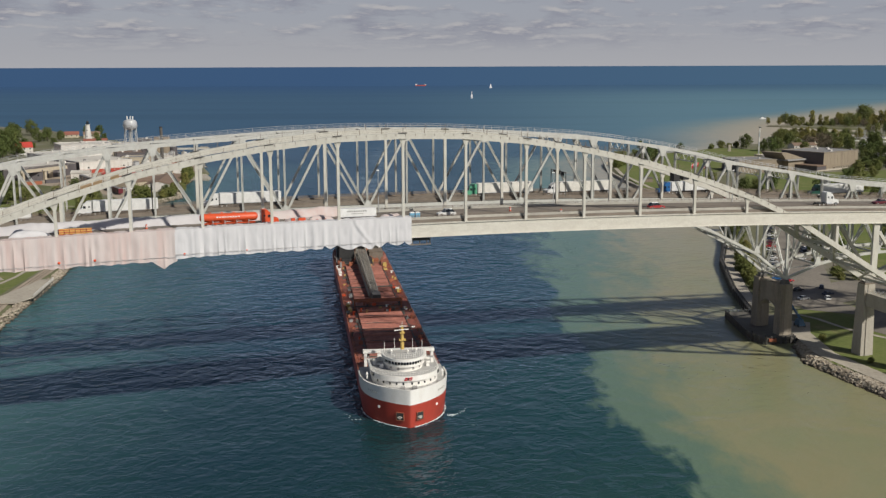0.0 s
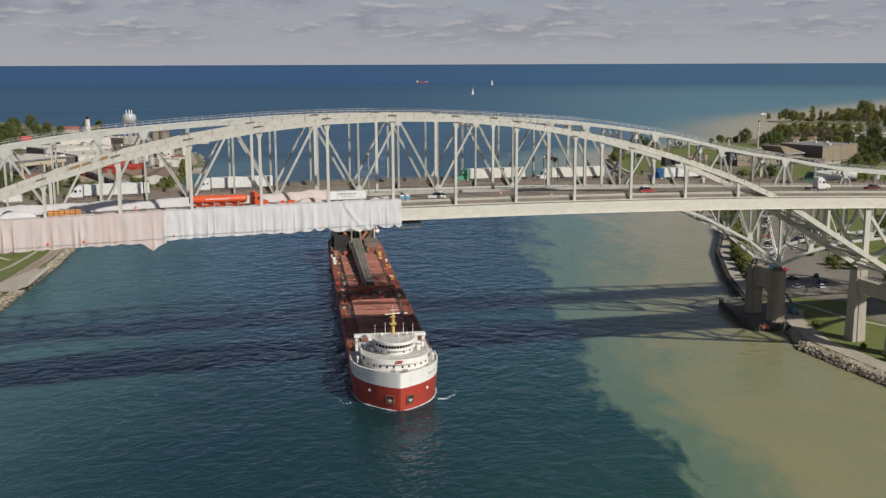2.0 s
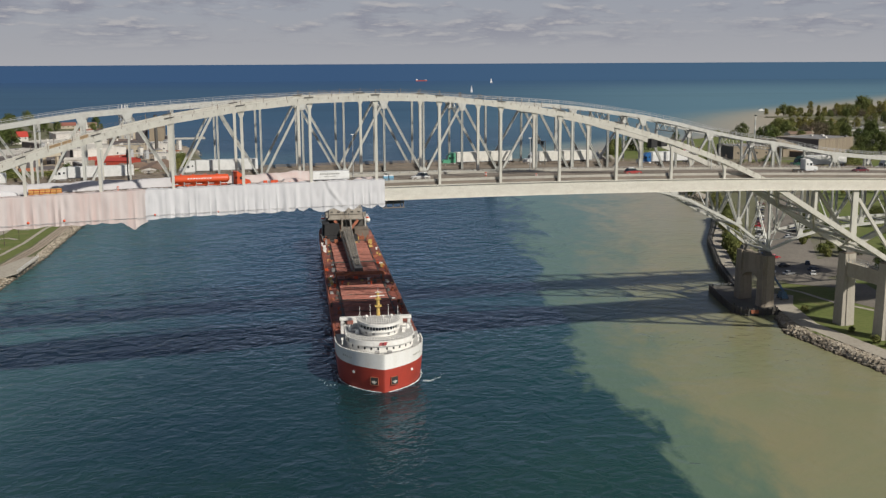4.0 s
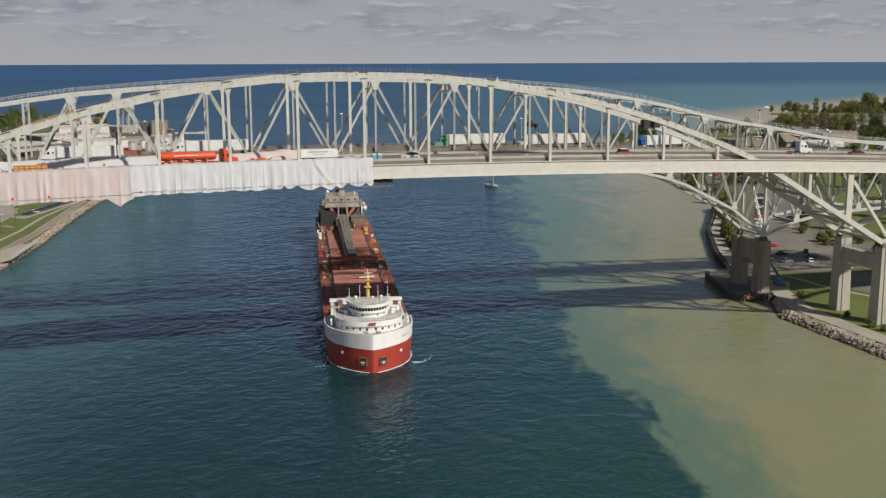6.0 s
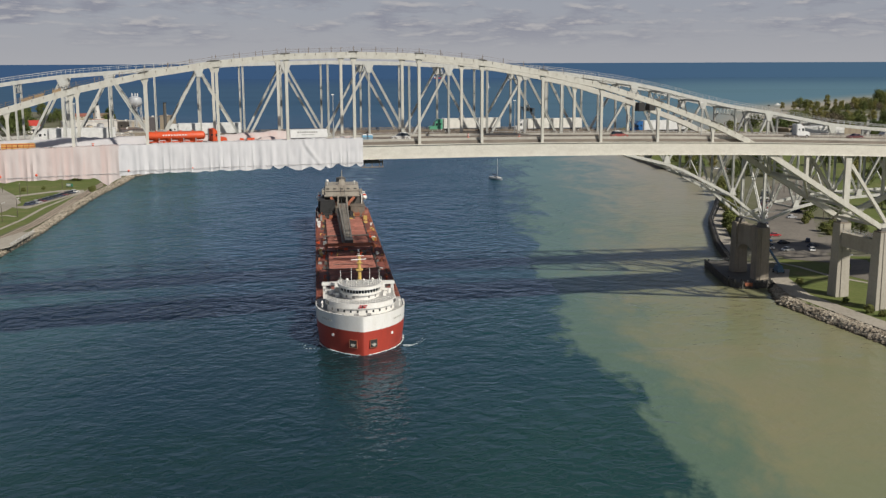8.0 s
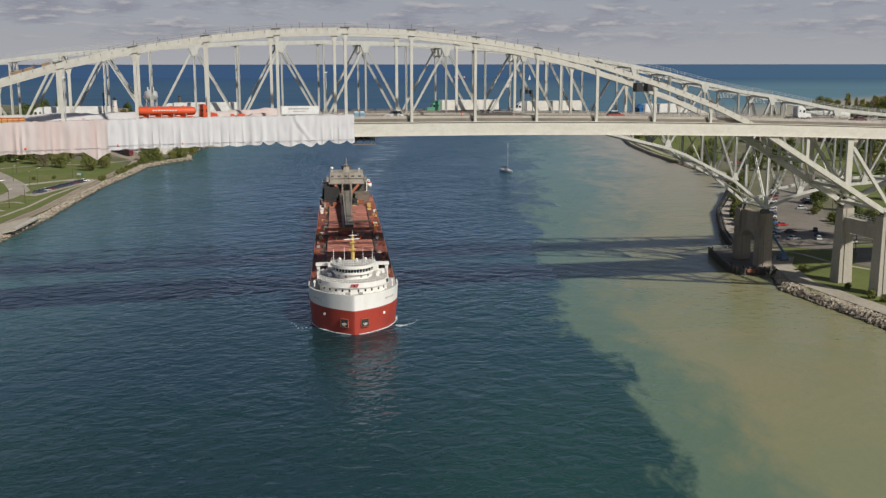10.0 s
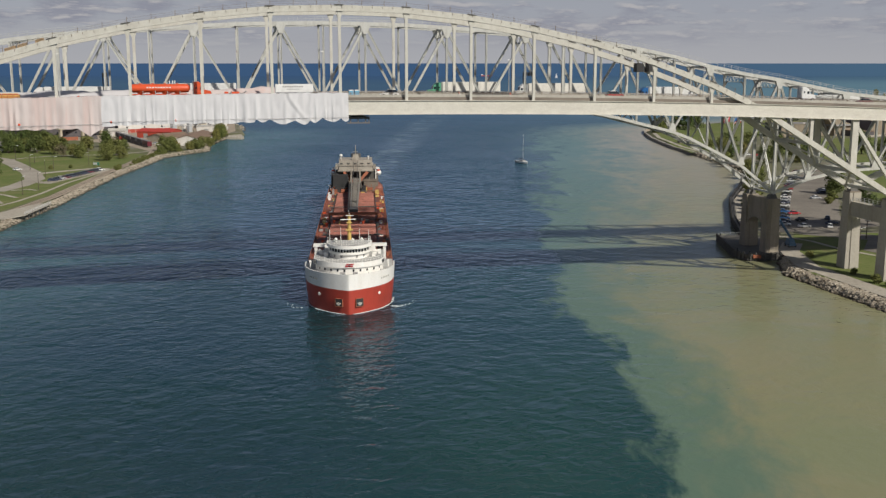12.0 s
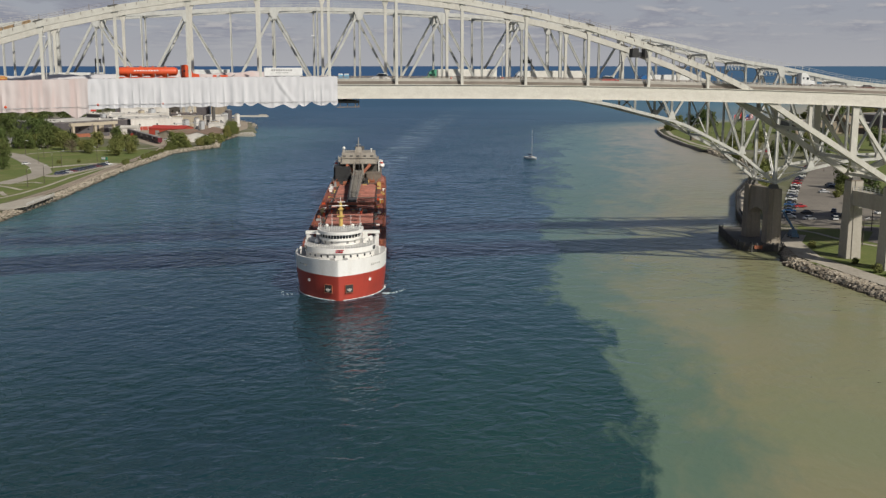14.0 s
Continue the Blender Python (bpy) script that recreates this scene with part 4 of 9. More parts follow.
def tractor(m, body, label, sleeper=True):
    """A long-nosed road tractor; +x is ahead, the fifth wheel at the origin."""
    th = thing("truck_tractor", m, label, "truck", "trucks on the bridges")
    bm = bmesh.new()
    block(bm, -1.6, 5.2, -0.45, 0.45, 0.75, 1.05)
    part("chassis", bm, BLACK_P, th)
    bm = bmesh.new()
    prof = [(1.3, 0.95), (1.3, 3.9), (2.4, 3.95), (3.45, 3.1), (3.75, 2.05), (5.15, 1.75), (5.35, 0.75), (4.7, 0.7), (1.5, 0.7)]
    loft(bm, [[(x, y, z) for x, z in prof] for y in (-1.18, -1.1, 1.1, 1.18)])
    cab = part("cab", bm, body, th)
    bm = bmesh.new()
    hexa(bm, [(3.76, -1.0, 2.1), (3.82, -1.0, 2.1), (3.82, 1.0, 2.1), (3.76, 1.0, 2.1), (3.47, -0.95, 3.0), (3.53, -0.95, 3.0), (3.53, 0.95, 3.0), (3.47, 0.95, 3.0)])
    part("windscreen", bm, GLASS, cab)
    for y in (-1.2, 1.2):
        bm = bmesh.new()
        block(bm, 2.75, 3.4, y - 0.015, y + 0.015, 2.1, 2.75)
        part("side_window", bm, GLASS, cab)
        bm = bmesh.new()
        block(bm, 1.7, 2.1, y - 0.015, y + 0.015, 2.3, 2.75)
        part("sleeper_window", bm, GLASS, cab)
        bm = bmesh.new()
        tube(bm, (1.15, y * 0.8, 1.0), (1.15, y * 0.8, 4.0), 0.08)
        part("exhaust_pipe", bm, SILVER_P, th)
        bm = bmesh.new()
        tube(bm, (1.4, y * 0.95, 0.75), (3.0, y * 0.95, 0.75), 0.3)
        part("fuel_tank", bm, SILVER_P, th)
    bm = bmesh.new()
    block(bm, 5.3, 5.42, -0.6, 0.6, 0.8, 1.65)
    part("grille", bm, SILVER_P, cab)
    for x in (-0.9, 0.4, 4.4):
        for y in (-1.05, 1.05):
            wheel(th, x, y, 0.5)
    return th


def trailer(m, body, label, long=14.5, hi=4.05):
    """A semi-trailer; its kingpin is at the origin and it reaches back along -x."""
    th = thing("trailer", m, label, "trailer", "trucks on the bridges")
    bm = bmesh.new()
    block(bm, -long, 0.9, -1.28, 1.28, 1.15, hi, 0.0)
    bmesh.ops.bevel(bm, geom=bm.edges[:], offset=0.06, segments=1, affect="EDGES")
    part("box", bm, body, th)
    bm = bmesh.new()
    block(bm, -0.03, 0.03, -0.02, 0.02, 1.2, hi - 0.08)
    rb = part("side_rib", bm, body, th)
    for i in range(int(long / 1.2)):
        for y in (-1.295, 1.295):
            m = pose(0.4 - i * 1.2, y, 0)
            if i or y > 0:
                again(rb, m, th)
            else:
                rb.matrix_basis = m
    bm = bmesh.new()
    for y in (-1.295, 1.295):
        block(bm, -long, 0.9, y - 0.025, y + 0.025, 1.13, 1.28)
    part("rub_rail", bm, SILVER_P, th)
    bm = bmesh.new()
    block(bm, -long + 0.2, 0.2, -0.5, 0.5, 0.9, 1.15)
    block(bm, -2.3, -2.15, -0.8, -0.68, 0.1, 1.0)
    block(bm, -2.3, -2.15, 0.68, 0.8, 0.1, 1.0)
    part("frame", bm, BLACK_P, th)
    for x in (-long + 1.2, -long + 2.5):
        for y in (-1.02, 1.02):
            wheel(th, x, y, 0.5)
    return th


def on_old(s, v, face):
    return BRIDGE @ pose(s, v, deck2(s) - 0.04, 0, 0, 0 if face > 0 else 180)


def on_new(s, v, face=1):
    return BRIDGE @ pose(s, v, road_z(s) + 0.01, 0, 0, 0 if face > 0 else 180)


# queue on the older bridge, heading west
for s, v, cabp, boxp, lab, lab2, ln in (
        (-39.0, 50.6, WHITE_P, WHITE_P, "white long-nosed truck tractor waiting on the old bridge", "white box semi-trailer waiting on the old bridge", 16.0),
        (-72.5, 50.6, WHITE_P, WHITE_P, "white long-nosed truck tractor waiting on the old bridge", "white box semi-trailer with a pale panel mark", 16.0),
        (36.4, 50.6, GREEN_P, CREAM_P, "bright green truck tractor waiting on the old bridge", "cream box semi-trailer behind a green tractor", 16.5),
        (62.5, 50.6, WHITE_P, CREAM_P, "white truck tractor waiting on the old bridge", "cream box semi-trailer behind a white tractor", 16.5),
        (100.6, 50.6, BLUE_P, WHITE_P, "blue truck tractor waiting on the old bridge", "white box semi-trailer behind a blue tractor", 14.0),
        (156.6, 50.6, DKGREEN_P, WHITE_P, "dark green truck tractor waiting on the old bridge", "white box semi-trailer behind a dark green tractor", 15.0),
        (190.0, 50.6, WHITE_P, WHITE_P, "white truck tractor waiting on the old bridge", "white box semi-trailer waiting on the old bridge", 15.0),
        (-104.0, 50.6, WHITE_P, WHITE_P, "white truck tractor waiting on the old bridge", "white box semi-trailer waiting on the old bridge", 15.0)):
    tractor(on_old(s, v, -1), cabp, lab)
    trailer(on_old(s, v, -1) @ pose(0, 0, 0.02), boxp, lab2, ln)

# works vehicles and traffic on the arch bridge
tk = thing("tank_trailer", on_new(-35.6, 4.2), "orange-red dry-bulk tank trailer parked beside the sheeting", "trailer", "trucks on the bridges")
bm = bmesh.new()
loft(bm, [[(x, 1.22 * k * math.cos(q), 2.42 + 1.0 * k * math.sin(q)) for q in (2 * math.pi * i / 18 for i in range(18))] for x, k in ((1.0, 0.4), (0.7, 0.88), (0.1, 1), (-11.6, 1), (-12.1, 0.9), (-12.4, 0.45))])
body_ = part("tank", bm, ORANGE_P, tk, smooth=True)
for i in range(4):
    x = -1.8 - i * 2.75
    bm = bmesh.new()
    loft(bm, [[(x + r * math.cos(q), r * 0.9 * math.sin(q), z) for q in (2 * math.pi * j / 12 for j in range(12))] for r, z in ((0.25, 0.75), (1.2, 1.9))])
    part("hopper", bm, ORANGE_P, tk)
    bm = bmesh.new()
    tube(bm, (x + 0.6, -1.12, 0.8), (x + 0.6, -1.12, 1.9), 0.09, n=7)
    tube(bm, (x, 0, 0.7), (x, -1.1, 0.7), 0.12, n=7)
    part("outlet_pipe", bm, SILVER_P, tk)
    bm = bmesh.new()
    tube(bm, (x, 0, 3.38), (x, 0, 3.6), 0.32, n=10)
    part("hatch", bm, ORANGE_P, body_)
bm = bmesh.new()
for i in range(9):
    block(bm, -8.6 + i * 0.62, -8.2 + i * 0.62, -1.235, -1.18, 2.5, 2.78)
part("lettering", bm, WHITE_P, body_)
bm = bmesh.new()
block(bm, -12.0, 0.4, -0.5, -0.4, 0.95, 1.2)
block(bm, -12.0, 0.4, 0.4, 0.5, 0.95, 1.2)
part("frame", bm, ORANGE_P, tk)
bm = bmesh.new()
block(bm, -11.0, 0.0, -0.3, 0.3, 3.43, 3.49)
for i in range(8):
    tube(bm, (-11.0 + i * 1.55, 0.3, 3.45), (-11.0 + i * 1.55, 0.3, 3.95), 0.03, n=5)
part("catwalk", bm, GREY_P, tk)
for x in (-11.2, -9.9):
    for y in (-1.02, 1.02):
        wheel(tk, x, y, 0.5)
tractor(on_new(-35.0, 4.2), ORANGE_P, "orange-red truck tractor coupled to the tank trailer")
flat = thing("flatbed_trailer", on_new(-75.4, 4.0), "flatbed trailer loaded with yellow timber panels", "trailer", "trucks on the bridges")
bm = bmesh.new()
block(bm, -3.6, 3.6, -1.2, 1.2, 0.7, 0.95)
part("bed", bm, RED_P, flat)
for i in range(6):
    bm = bmesh.new()
    block(bm, -3.5 + i * 1.18, -2.45 + i * 1.18, -1.15, -0.95, 0.96, 2.15)
    part("timber_panel", bm, YELLOW_P, flat)
    bm = bmesh.new()
    block(bm, -3.5 + i * 1.18, -2.45 + i * 1.18, -0.9, 1.1, 0.96, 1.9)
    part("timber_block", bm, YELLOW_P, flat)
for z in (1.3, 1.85):
    bm = bmesh.new()
    block(bm, -3.55, 3.55, -1.2, -1.16, z, z + 0.12)
    part("rail", bm, RED_P, flat)
for x in (-2.6, -1.6, 2.6):
    for y in (-1.0, 1.0):
        wheel(flat, x, y, 0.42)

# site trailer with a panel of lettering too small to read
site = trailer(on_new(-7.0, 4.0), WHITE_P, "white site trailer with grey lettering beside the sheeting", 8.0, 3.1)
bm = bmesh.new()
for i in range(9):
    block(bm, -6.3 + i * 0.55, -5.95 + i * 0.55, -1.33, -1.325, 2.35, 2.7)
for i in range(6):
    block(bm, -5.3 + i * 0.5, -4.95 + i * 0.5, -1.33, -1.325, 1.85, 2.02)
part("lettering", bm, GREY_P, site)

for x, m in ((2.9, SKYBLUE_P), (4.3, SKYBLUE_P)):
    th = thing("portable_toilet", on_new(x, 3.0), "light blue portable toilet cabin on the roadway", "portable toilet", "toilet cabins")
    bm = bmesh.new()
    block(bm, -0.55, 0.55, -0.55, 0.55, 0.02, 1.5)
    part("cabin", bm, m, th)
    bm = bmesh.new()
    block(bm, -0.58, 0.58, -0.58, 0.58, 1.5, 1.7, 0.15)
    part("roof", bm, WHITE_P, th)

tractor(on_new(122.6, 6.2), WHITE_P, "white truck tractor running without a trailer")
car(on_new(71.2, 6.0), RED_P, "red sport utility car with a pale roof on the bridge", 1.75, 4.6, "cars on the bridge", WHITE_P)
car(on_new(12.6, 6.0, -1), WHITE_P, "white sport utility car on the bridge", 1.75, 4.7, "cars on the bridge")
car(on_new(146.0, 10.0, -1), MAROON_P, "dark red car on the bridge", 1.5, 4.6, "cars on the bridge")

# orange traffic drums
drum = thing("traffic_drum", on_new(42.5, 3.0), "orange traffic drum with white bands", "traffic drum", "traffic drums")
bm = bmesh.new()
tube(bm, (0, 0, 0), (0, 0, 1.0), 0.3, 0.24)
part("barrel", bm, ORANGE_P, drum)
for z in (0.35, 0.65):
    bm = bmesh.new()
    tube(bm, (0, 0, z), (0, 0, z + 0.15), 0.30, 0.29)
    part("band", bm, WHITE_P, drum)
for s, v in ((31.0, 9.5), (-30.0, 9.2), (-44.0, 10.0), (-60, 10), (-20.5, 3.4), (-18.5, 3.4)):
    copy_thing(drum, on_new(s, v))
for s, ln in ((-23.5, 3.6), (-26.0, 2.0)):
    th = thing("pump_unit", on_new(s, 3.4), "orange pump unit among hoses on the roadway", "machine", "pump units")
    bm = bmesh.new()
    block(bm, -ln / 2, ln / 2, -0.6, 0.6, 0.45, 0.7)
    block(bm, -ln / 2 + 0.2, 0.2, -0.5, 0.5, 0.7, 1.5, 0.08)
    part("casing", bm, ORANGE_P, th)
    bm = bmesh.new()
    tube(bm, (0.3, 0, 0.7), (ln / 2, 0, 1.6), 0.14)
    tube(bm, (0.3, 0, 1.2), (ln / 2, 0.3, 0.8), 0.1)
    part("hose", bm, GREY_P, th)
    for x in (-ln / 2 + 0.4, ln / 2 - 0.4):
        for y in (-0.6, 0.6):
            wheel(th, x, y, 0.28, 0.2)

# orange floats clipped to the hem
for s in (-79.0, -52.0, -38.0, -71.5):
    th = thing("hem_weight", BRIDGE @ pose(s, -1.35, tie_top(s) - 4.0), "small orange weight tied to the tarpaulin hem", "weight", "hem weights")
    bm = bmesh.new()
    bmesh.ops.create_icosphere(bm, subdivisions=2, radius=0.32)
    part("float", bm, ORANGE_P, th, smooth=True)
    bm = bmesh.new()
    tube(bm, (0, 0, 0.35), (0, 0.2, 1.4), 0.05)
    part("rope", bm, GREY_P, th)

# timber stacked for the painters on the rib
for s, w in ((-72.4, 1.2), (-69.9, 1.0), (-66.2, 0.9)):
    st_ = thing("timber_stack", BRIDGE, "brown stack of staging boards on the arch rib", "timber", "timber on the rib")
    for j in range(3):
        bm = bmesh.new()
        z = rib_z(s) + 0.72 + 0.28 * j
        beam(bm, (s - w, 0, z + (rib_z(s - w) - rib_z(s))), (s + w, 0, z + (rib_z(s + w) - rib_z(s))), 0.7, 0.22)
        part("board", bm, RUST_WOOD, st_)

# works platform under the girder past the end of the sheet
th = thing("works_platform", BRIDGE, "dark steel works platform slung under the girder", "scaffold")
for i in range(4):
    bm = bmesh.new()
    beam(bm, (1.5, 1 + i * 5, 47.9), (7.0, 1 + i * 5, 47.9), 0.3, 0.5)
    part("joist", bm, STEEL_DARK, th)
for x in (2.4, 4.2, 6.0, 6.8):
    bm = bmesh.new()
    beam(bm, (x, 0.6, 46.7), (x, 0.6, 48.6), 0.18, 0.18, side=(1, 0, 0))
    part("hanger_bar", bm, STEEL_RUST, th)
bm = bmesh.new()
beam(bm, (1.6, 0.6, 46.75), (7.0, 0.6, 46.75), 0.5, 0.2)
part("walk_board", bm, STEEL_RUST, th)
bm = bmesh.new()
block(bm, -14, 6.5, 0.5, 17.5, 48.02, 48.12)
part("planking", bm, STEEL_DARK, th)
bm = bmesh.new()
for i in range(5):
    tube(bm, (2 + i * 1.1, 0.6, 48.1), (2 + i * 1.1, 0.6, 48.9), 0.06, n=6)
tube(bm, (1.8, 0.6, 48.8), (6.6, 0.6, 48.8), 0.05, n=6)
part("guard_rail", bm, STEEL_DARK, th)

# lamp posts and signal gantries
for s, v, h in ((-2.4, 16.6, 10.8), (-63.0, 1.9, 10.5), (46.0, 16.6, 9.0), (101, 16.6, 9.0)):
    th = thing("street_lamp", on_new(s, v), "slim grey street lamp on the bridge", "street lamp", "street lamps on the bridge")
    bm = bmesh.new()
    tube(bm, (0, 0, 0), (0, 0, h), 0.14, 0.08, 8)
    part("pole", bm, RAIL, th)
    bm = bmesh.new()
    block(bm, -0.45, 0.3, -0.15, 0.15, h, h + 0.18, 0.04)
    part("lamp_head", bm, WHITE_P, th)
for s in (62.5, -58.0):
    th = thing("signal_gantry", on_old(s, NEAR + 0.2, 1), "dark lane-signal gantry over the old roadway", "signal gantry", "lane signals")
    bm = bmesh.new()
    for v in (0.6, 12.2):
        tube(bm, (0, v, 0), (0, v, 7.4), 0.14, n=8)
    tube(bm, (0, 0.6, 7.2), (0, 12.2, 7.2), 0.12, n=8)
    tube(bm, (0, 0.6, 6.7), (0, 12.2, 6.7), 0.08, n=8)
    part("frame", bm, STEEL_DARK, th)
    for v in (3.0, 6.2, 9.4):
        bm = bmesh.new()
        block(bm, -0.25, 0.25, v - 0.55, v + 0.55, 6.2, 7.3)
        part("signal_box", bm, BLACK_P, th)
for s in (85.0,):
    th = thing("sign_gantry", on_new(s, 0.0), "pair of dark sign boards hung between the ribs", "sign")
    bm = bmesh.new()
    beam(bm, (0, 0.6, 8.6), (0, 17.4, 8.6), 0.3, 0.3)
    part("arm", bm, STEEL, th)
    bm = bmesh.new()
    beam(bm, (-4.6, 0.6, 8.6), (-4.6, 14.4, 8.6), 0.3, 0.3)
    part("arm", bm, STEEL, th)
    for x, v in ((-4.6, 13.0), (0.0, 16.0)):
        bm = bmesh.new()
        block(bm, x - 0.9, x + 0.9, v - 1.2, v + 1.2, 6.7, 9.0, 0.05)
        part("board", bm, BLACK_P, th)

# ------------------------------------------------------------------ lake freighter
SHIP = pose(-7.2, 249.6, 0.7, 0, 0, 8.2) @ Matrix.Diagonal((1, 1.055, 1, 1))
HULL_RED = worn("red_hull_paint", (0.41, 0.054, 0.033), (0.22, 0.040, 0.028), 0.45, 0.35, 4.0, 0.5, bump=0.01, streak=(1, 1, 0.3))
HULL_WHITE = worn("white_hull_paint", (0.80, 0.785, 0.74), (0.58, 0.53, 0.44), 0.45, 0.5, 4.0, 0.22, bump=0.01, streak=(1, 1, 0.3))
DECK_RED = worn("rusty_red_deck", (0.30, 0.092, 0.062), (0.11, 0.05, 0.040), 0.75, 0.35, 1.4, 0.85, bump=0.02)
HATCH = worn("faded_red_hatch_cover", (0.42, 0.175, 0.130), (0.22, 0.088, 0.066), 0.7, 0.45, 1.6, 0.85, bump=0.02, vary=0.22)
BOOM = worn("grey_boom_steel", (0.27, 0.25, 0.215), (0.12, 0.105, 0.09), 0.6, 0.4, 1.5, 0.6, bump=0.01)
SOOT = worn("sooty_house_paint", (0.37, 0.335, 0.28), (0.17, 0.14, 0.11), 0.6, 0.3, 1.2, 0.7, bump=0.01, streak=(1, 1, 0.3))
DECK_GREY = worn("pale_grey_deck", (0.46, 0.455, 0.44), (0.28, 0.27, 0.25), 0.7, 0.6, 3.0, 0.5, bump=0.0)
MAST_Y = paint("yellow_mast_paint", (0.58, 0.40, 0.12), 0.5)
RUST = worn("orange_rust", (0.36, 0.12, 0.06), (0.18, 0.075, 0.05), 0.8, 0.5, 2.0, 0.7, bump=0.02)

BOW = [(q, 11.45 * (1 - (1 - q / 20) ** 3) ** 0.9 + 0.04) for q in (0, 0.25, 0.5, 0.8, 1.2, 1.7, 2.3, 3, 3.8, 4.7, 5.7, 6.8, 8, 9.5, 11, 13, 15, 17.5, 19.9)] + [(30, 11.5), (196, 11.5), (206, 10.8), (213, 8.8), (218, 6.2)]
ship = thing("lake_freighter", SHIP, "long lake bulk freighter with red hull and white forward house", "ship")


def half(y, f=1.0):
    return interp(BOW, y) * f


def outline(y0, y1, f, setback=0.0):
    """Plan points of the hull from port aft round the stem to starboard aft."""
    ys = sorted({y0, y1} | {y for y, _ in BOW if y0 < y < y1}, reverse=True)
    return [(-half(y, f), y + setback) for y in ys] + [(half(y, f), y + setback) for y in ys[::-1]]


def skin(bm, levels, y0, y1):
    """Shell plating between stacked outlines: levels of (z, breadth factor, setback)."""
    rows = [[bm.verts.new((x, y, z - (0.035 * max(0, y) if z > 9 else 0))) for x, y in outline(y0, y1, f, sb)] for z, f, sb in levels]
    for a, b in zip(rows, rows[1:]):
        for i in range(len(a) - 1):
            bm.faces.new((a[i], a[i + 1], b[i + 1], b[i]))
    return rows


bm = bmesh.new()
rows = skin(bm, [(-3, 0.93, 1.0), (0, 0.955, 0.6), (2.8, 0.985, 0.3), (5.45, 1.0, 0.0)], 0, 218)
bm.faces.new([r[0] for r in rows] + [r[-1] for r in rows][::-1])
rows = skin(bm, [(5.45, 1.0, 0.0), (6.9, 1.0, 0.0)], 21.0, 218)
bm.faces.new([r[0] for r in rows] + [r[-1] for r in rows][::-1])
part("hull", bm, HULL_RED, ship, smooth=True)
bm = bmesh.new()
skin(bm, [(5.45, 1.0, 0.0), (7.4, 1.008, -0.1), (9.4, 1.015, -0.2)], 0, 21.0)
rows = skin(bm, [(9.4, 1.015, -0.2), (9.4, 0.99, 0.1)], 0, 21.0)
skin(bm, [(9.4, 0.99, 0.1), (8.4, 0.985, 0.2)], 0, 21.0)
part("white_bow_band", bm, HULL_WHITE, ship, "white painted bow plating and bulwark", smooth=True)
bm = bmesh.new()
pts = outline(0.5, 24.0, 0.97, 0.3)
bm.faces.new([bm.verts.new((x, y, 8.42)) for x, y in pts])
hexa(bm, [(-11.4, 24.1, 6.9), (11.4, 24.1, 6.9), (11.4, 24.35, 6.9), (-11.4, 24.35, 6.9), (-11.2, 24.1, 8.4), (11.2, 24.1, 8.4), (11.2, 24.35, 8.4), (-11.2, 24.35, 8.4)])
part("forecastle_deck", bm, DECK_GREY, ship)
bm = bmesh.new()
pts = outline(22, 217.5, 0.995)
bm.faces.new([bm.verts.new((x, y, 6.8)) for x, y in pts])
part("main_deck", bm, DECK_RED, ship)
for sg in (-1, 1):
    bm = bmesh.new()
    block(bm, sg * 9.6 - 0.9, sg * 9.6 + 0.9, 36, 172, 6.85, 6.93)
    part("side_walkway", bm, DECK_RED, ship)
    bm = bmesh.new()
    for h in (7.4, 7.95):
        beam(bm, (sg * 11.3, 26, h), (sg * 11.3, 196, h), 0.06, 0.06, side=(1, 0, 0))
    for i in range(86):
        beam(bm, (sg * 11.3, 26 + i * 2, 6.85), (sg * 11.3, 26 + i * 2, 7.95), 0.07, 0.07, side=(1, 0, 0))
    part("deck_rail", bm, RUST, ship)
    # hatch-crane rail
    bm = bmesh.new()
    beam(bm, (sg * 7.9, 34, 7.05), (sg * 7.9, 174, 7.05), 0.25, 0.3, side=(1, 0, 0))
    part("crane_rail", bm, STEEL_DARK, ship)
# hatch covers with raised coamings and stiffeners
bm = bmesh.new()
loft(bm, [[(x, y, z) for x, y in ((-w, d), (w, d), (w, 5.4 - d), (-w, 5.4 - d))] for w, d, z in ((7.2, 0, 0), (7.2, 0, 0.75), (7.38, -0.14, 0.76), (7.3, -0.06, 1.0))])
lid = part("hatch_cover", bm, HATCH, ship)
bm = bmesh.new()
block(bm, -7.1, 7.1, 0, 0.12, 0.995, 1.09)
bar = part("stiffener", bm, HATCH, lid)
bar.matrix_basis = pose(0, 0.5, 0)
bm = bmesh.new()
block(bm, -0.06, 0.06, 0.1, 5.3, 0.995, 1.06)
rib_ = part("cross_stiffener", bm, HATCH, lid)
rib_.matrix_basis = pose(-5, 0, 0)
for i in range(18):
    m = pose(0, 36.5 + i * 7.4, 6.8)
    c = lid if i == 0 else again(lid, m)
    c.matrix_basis = m
    for j in range(5):
        if i or j:
            again(bar, pose(0, 0.5 + j * 1.05, 0), c)
            again(rib_, pose(-5 + 2.5 * j, 0, 0), c)
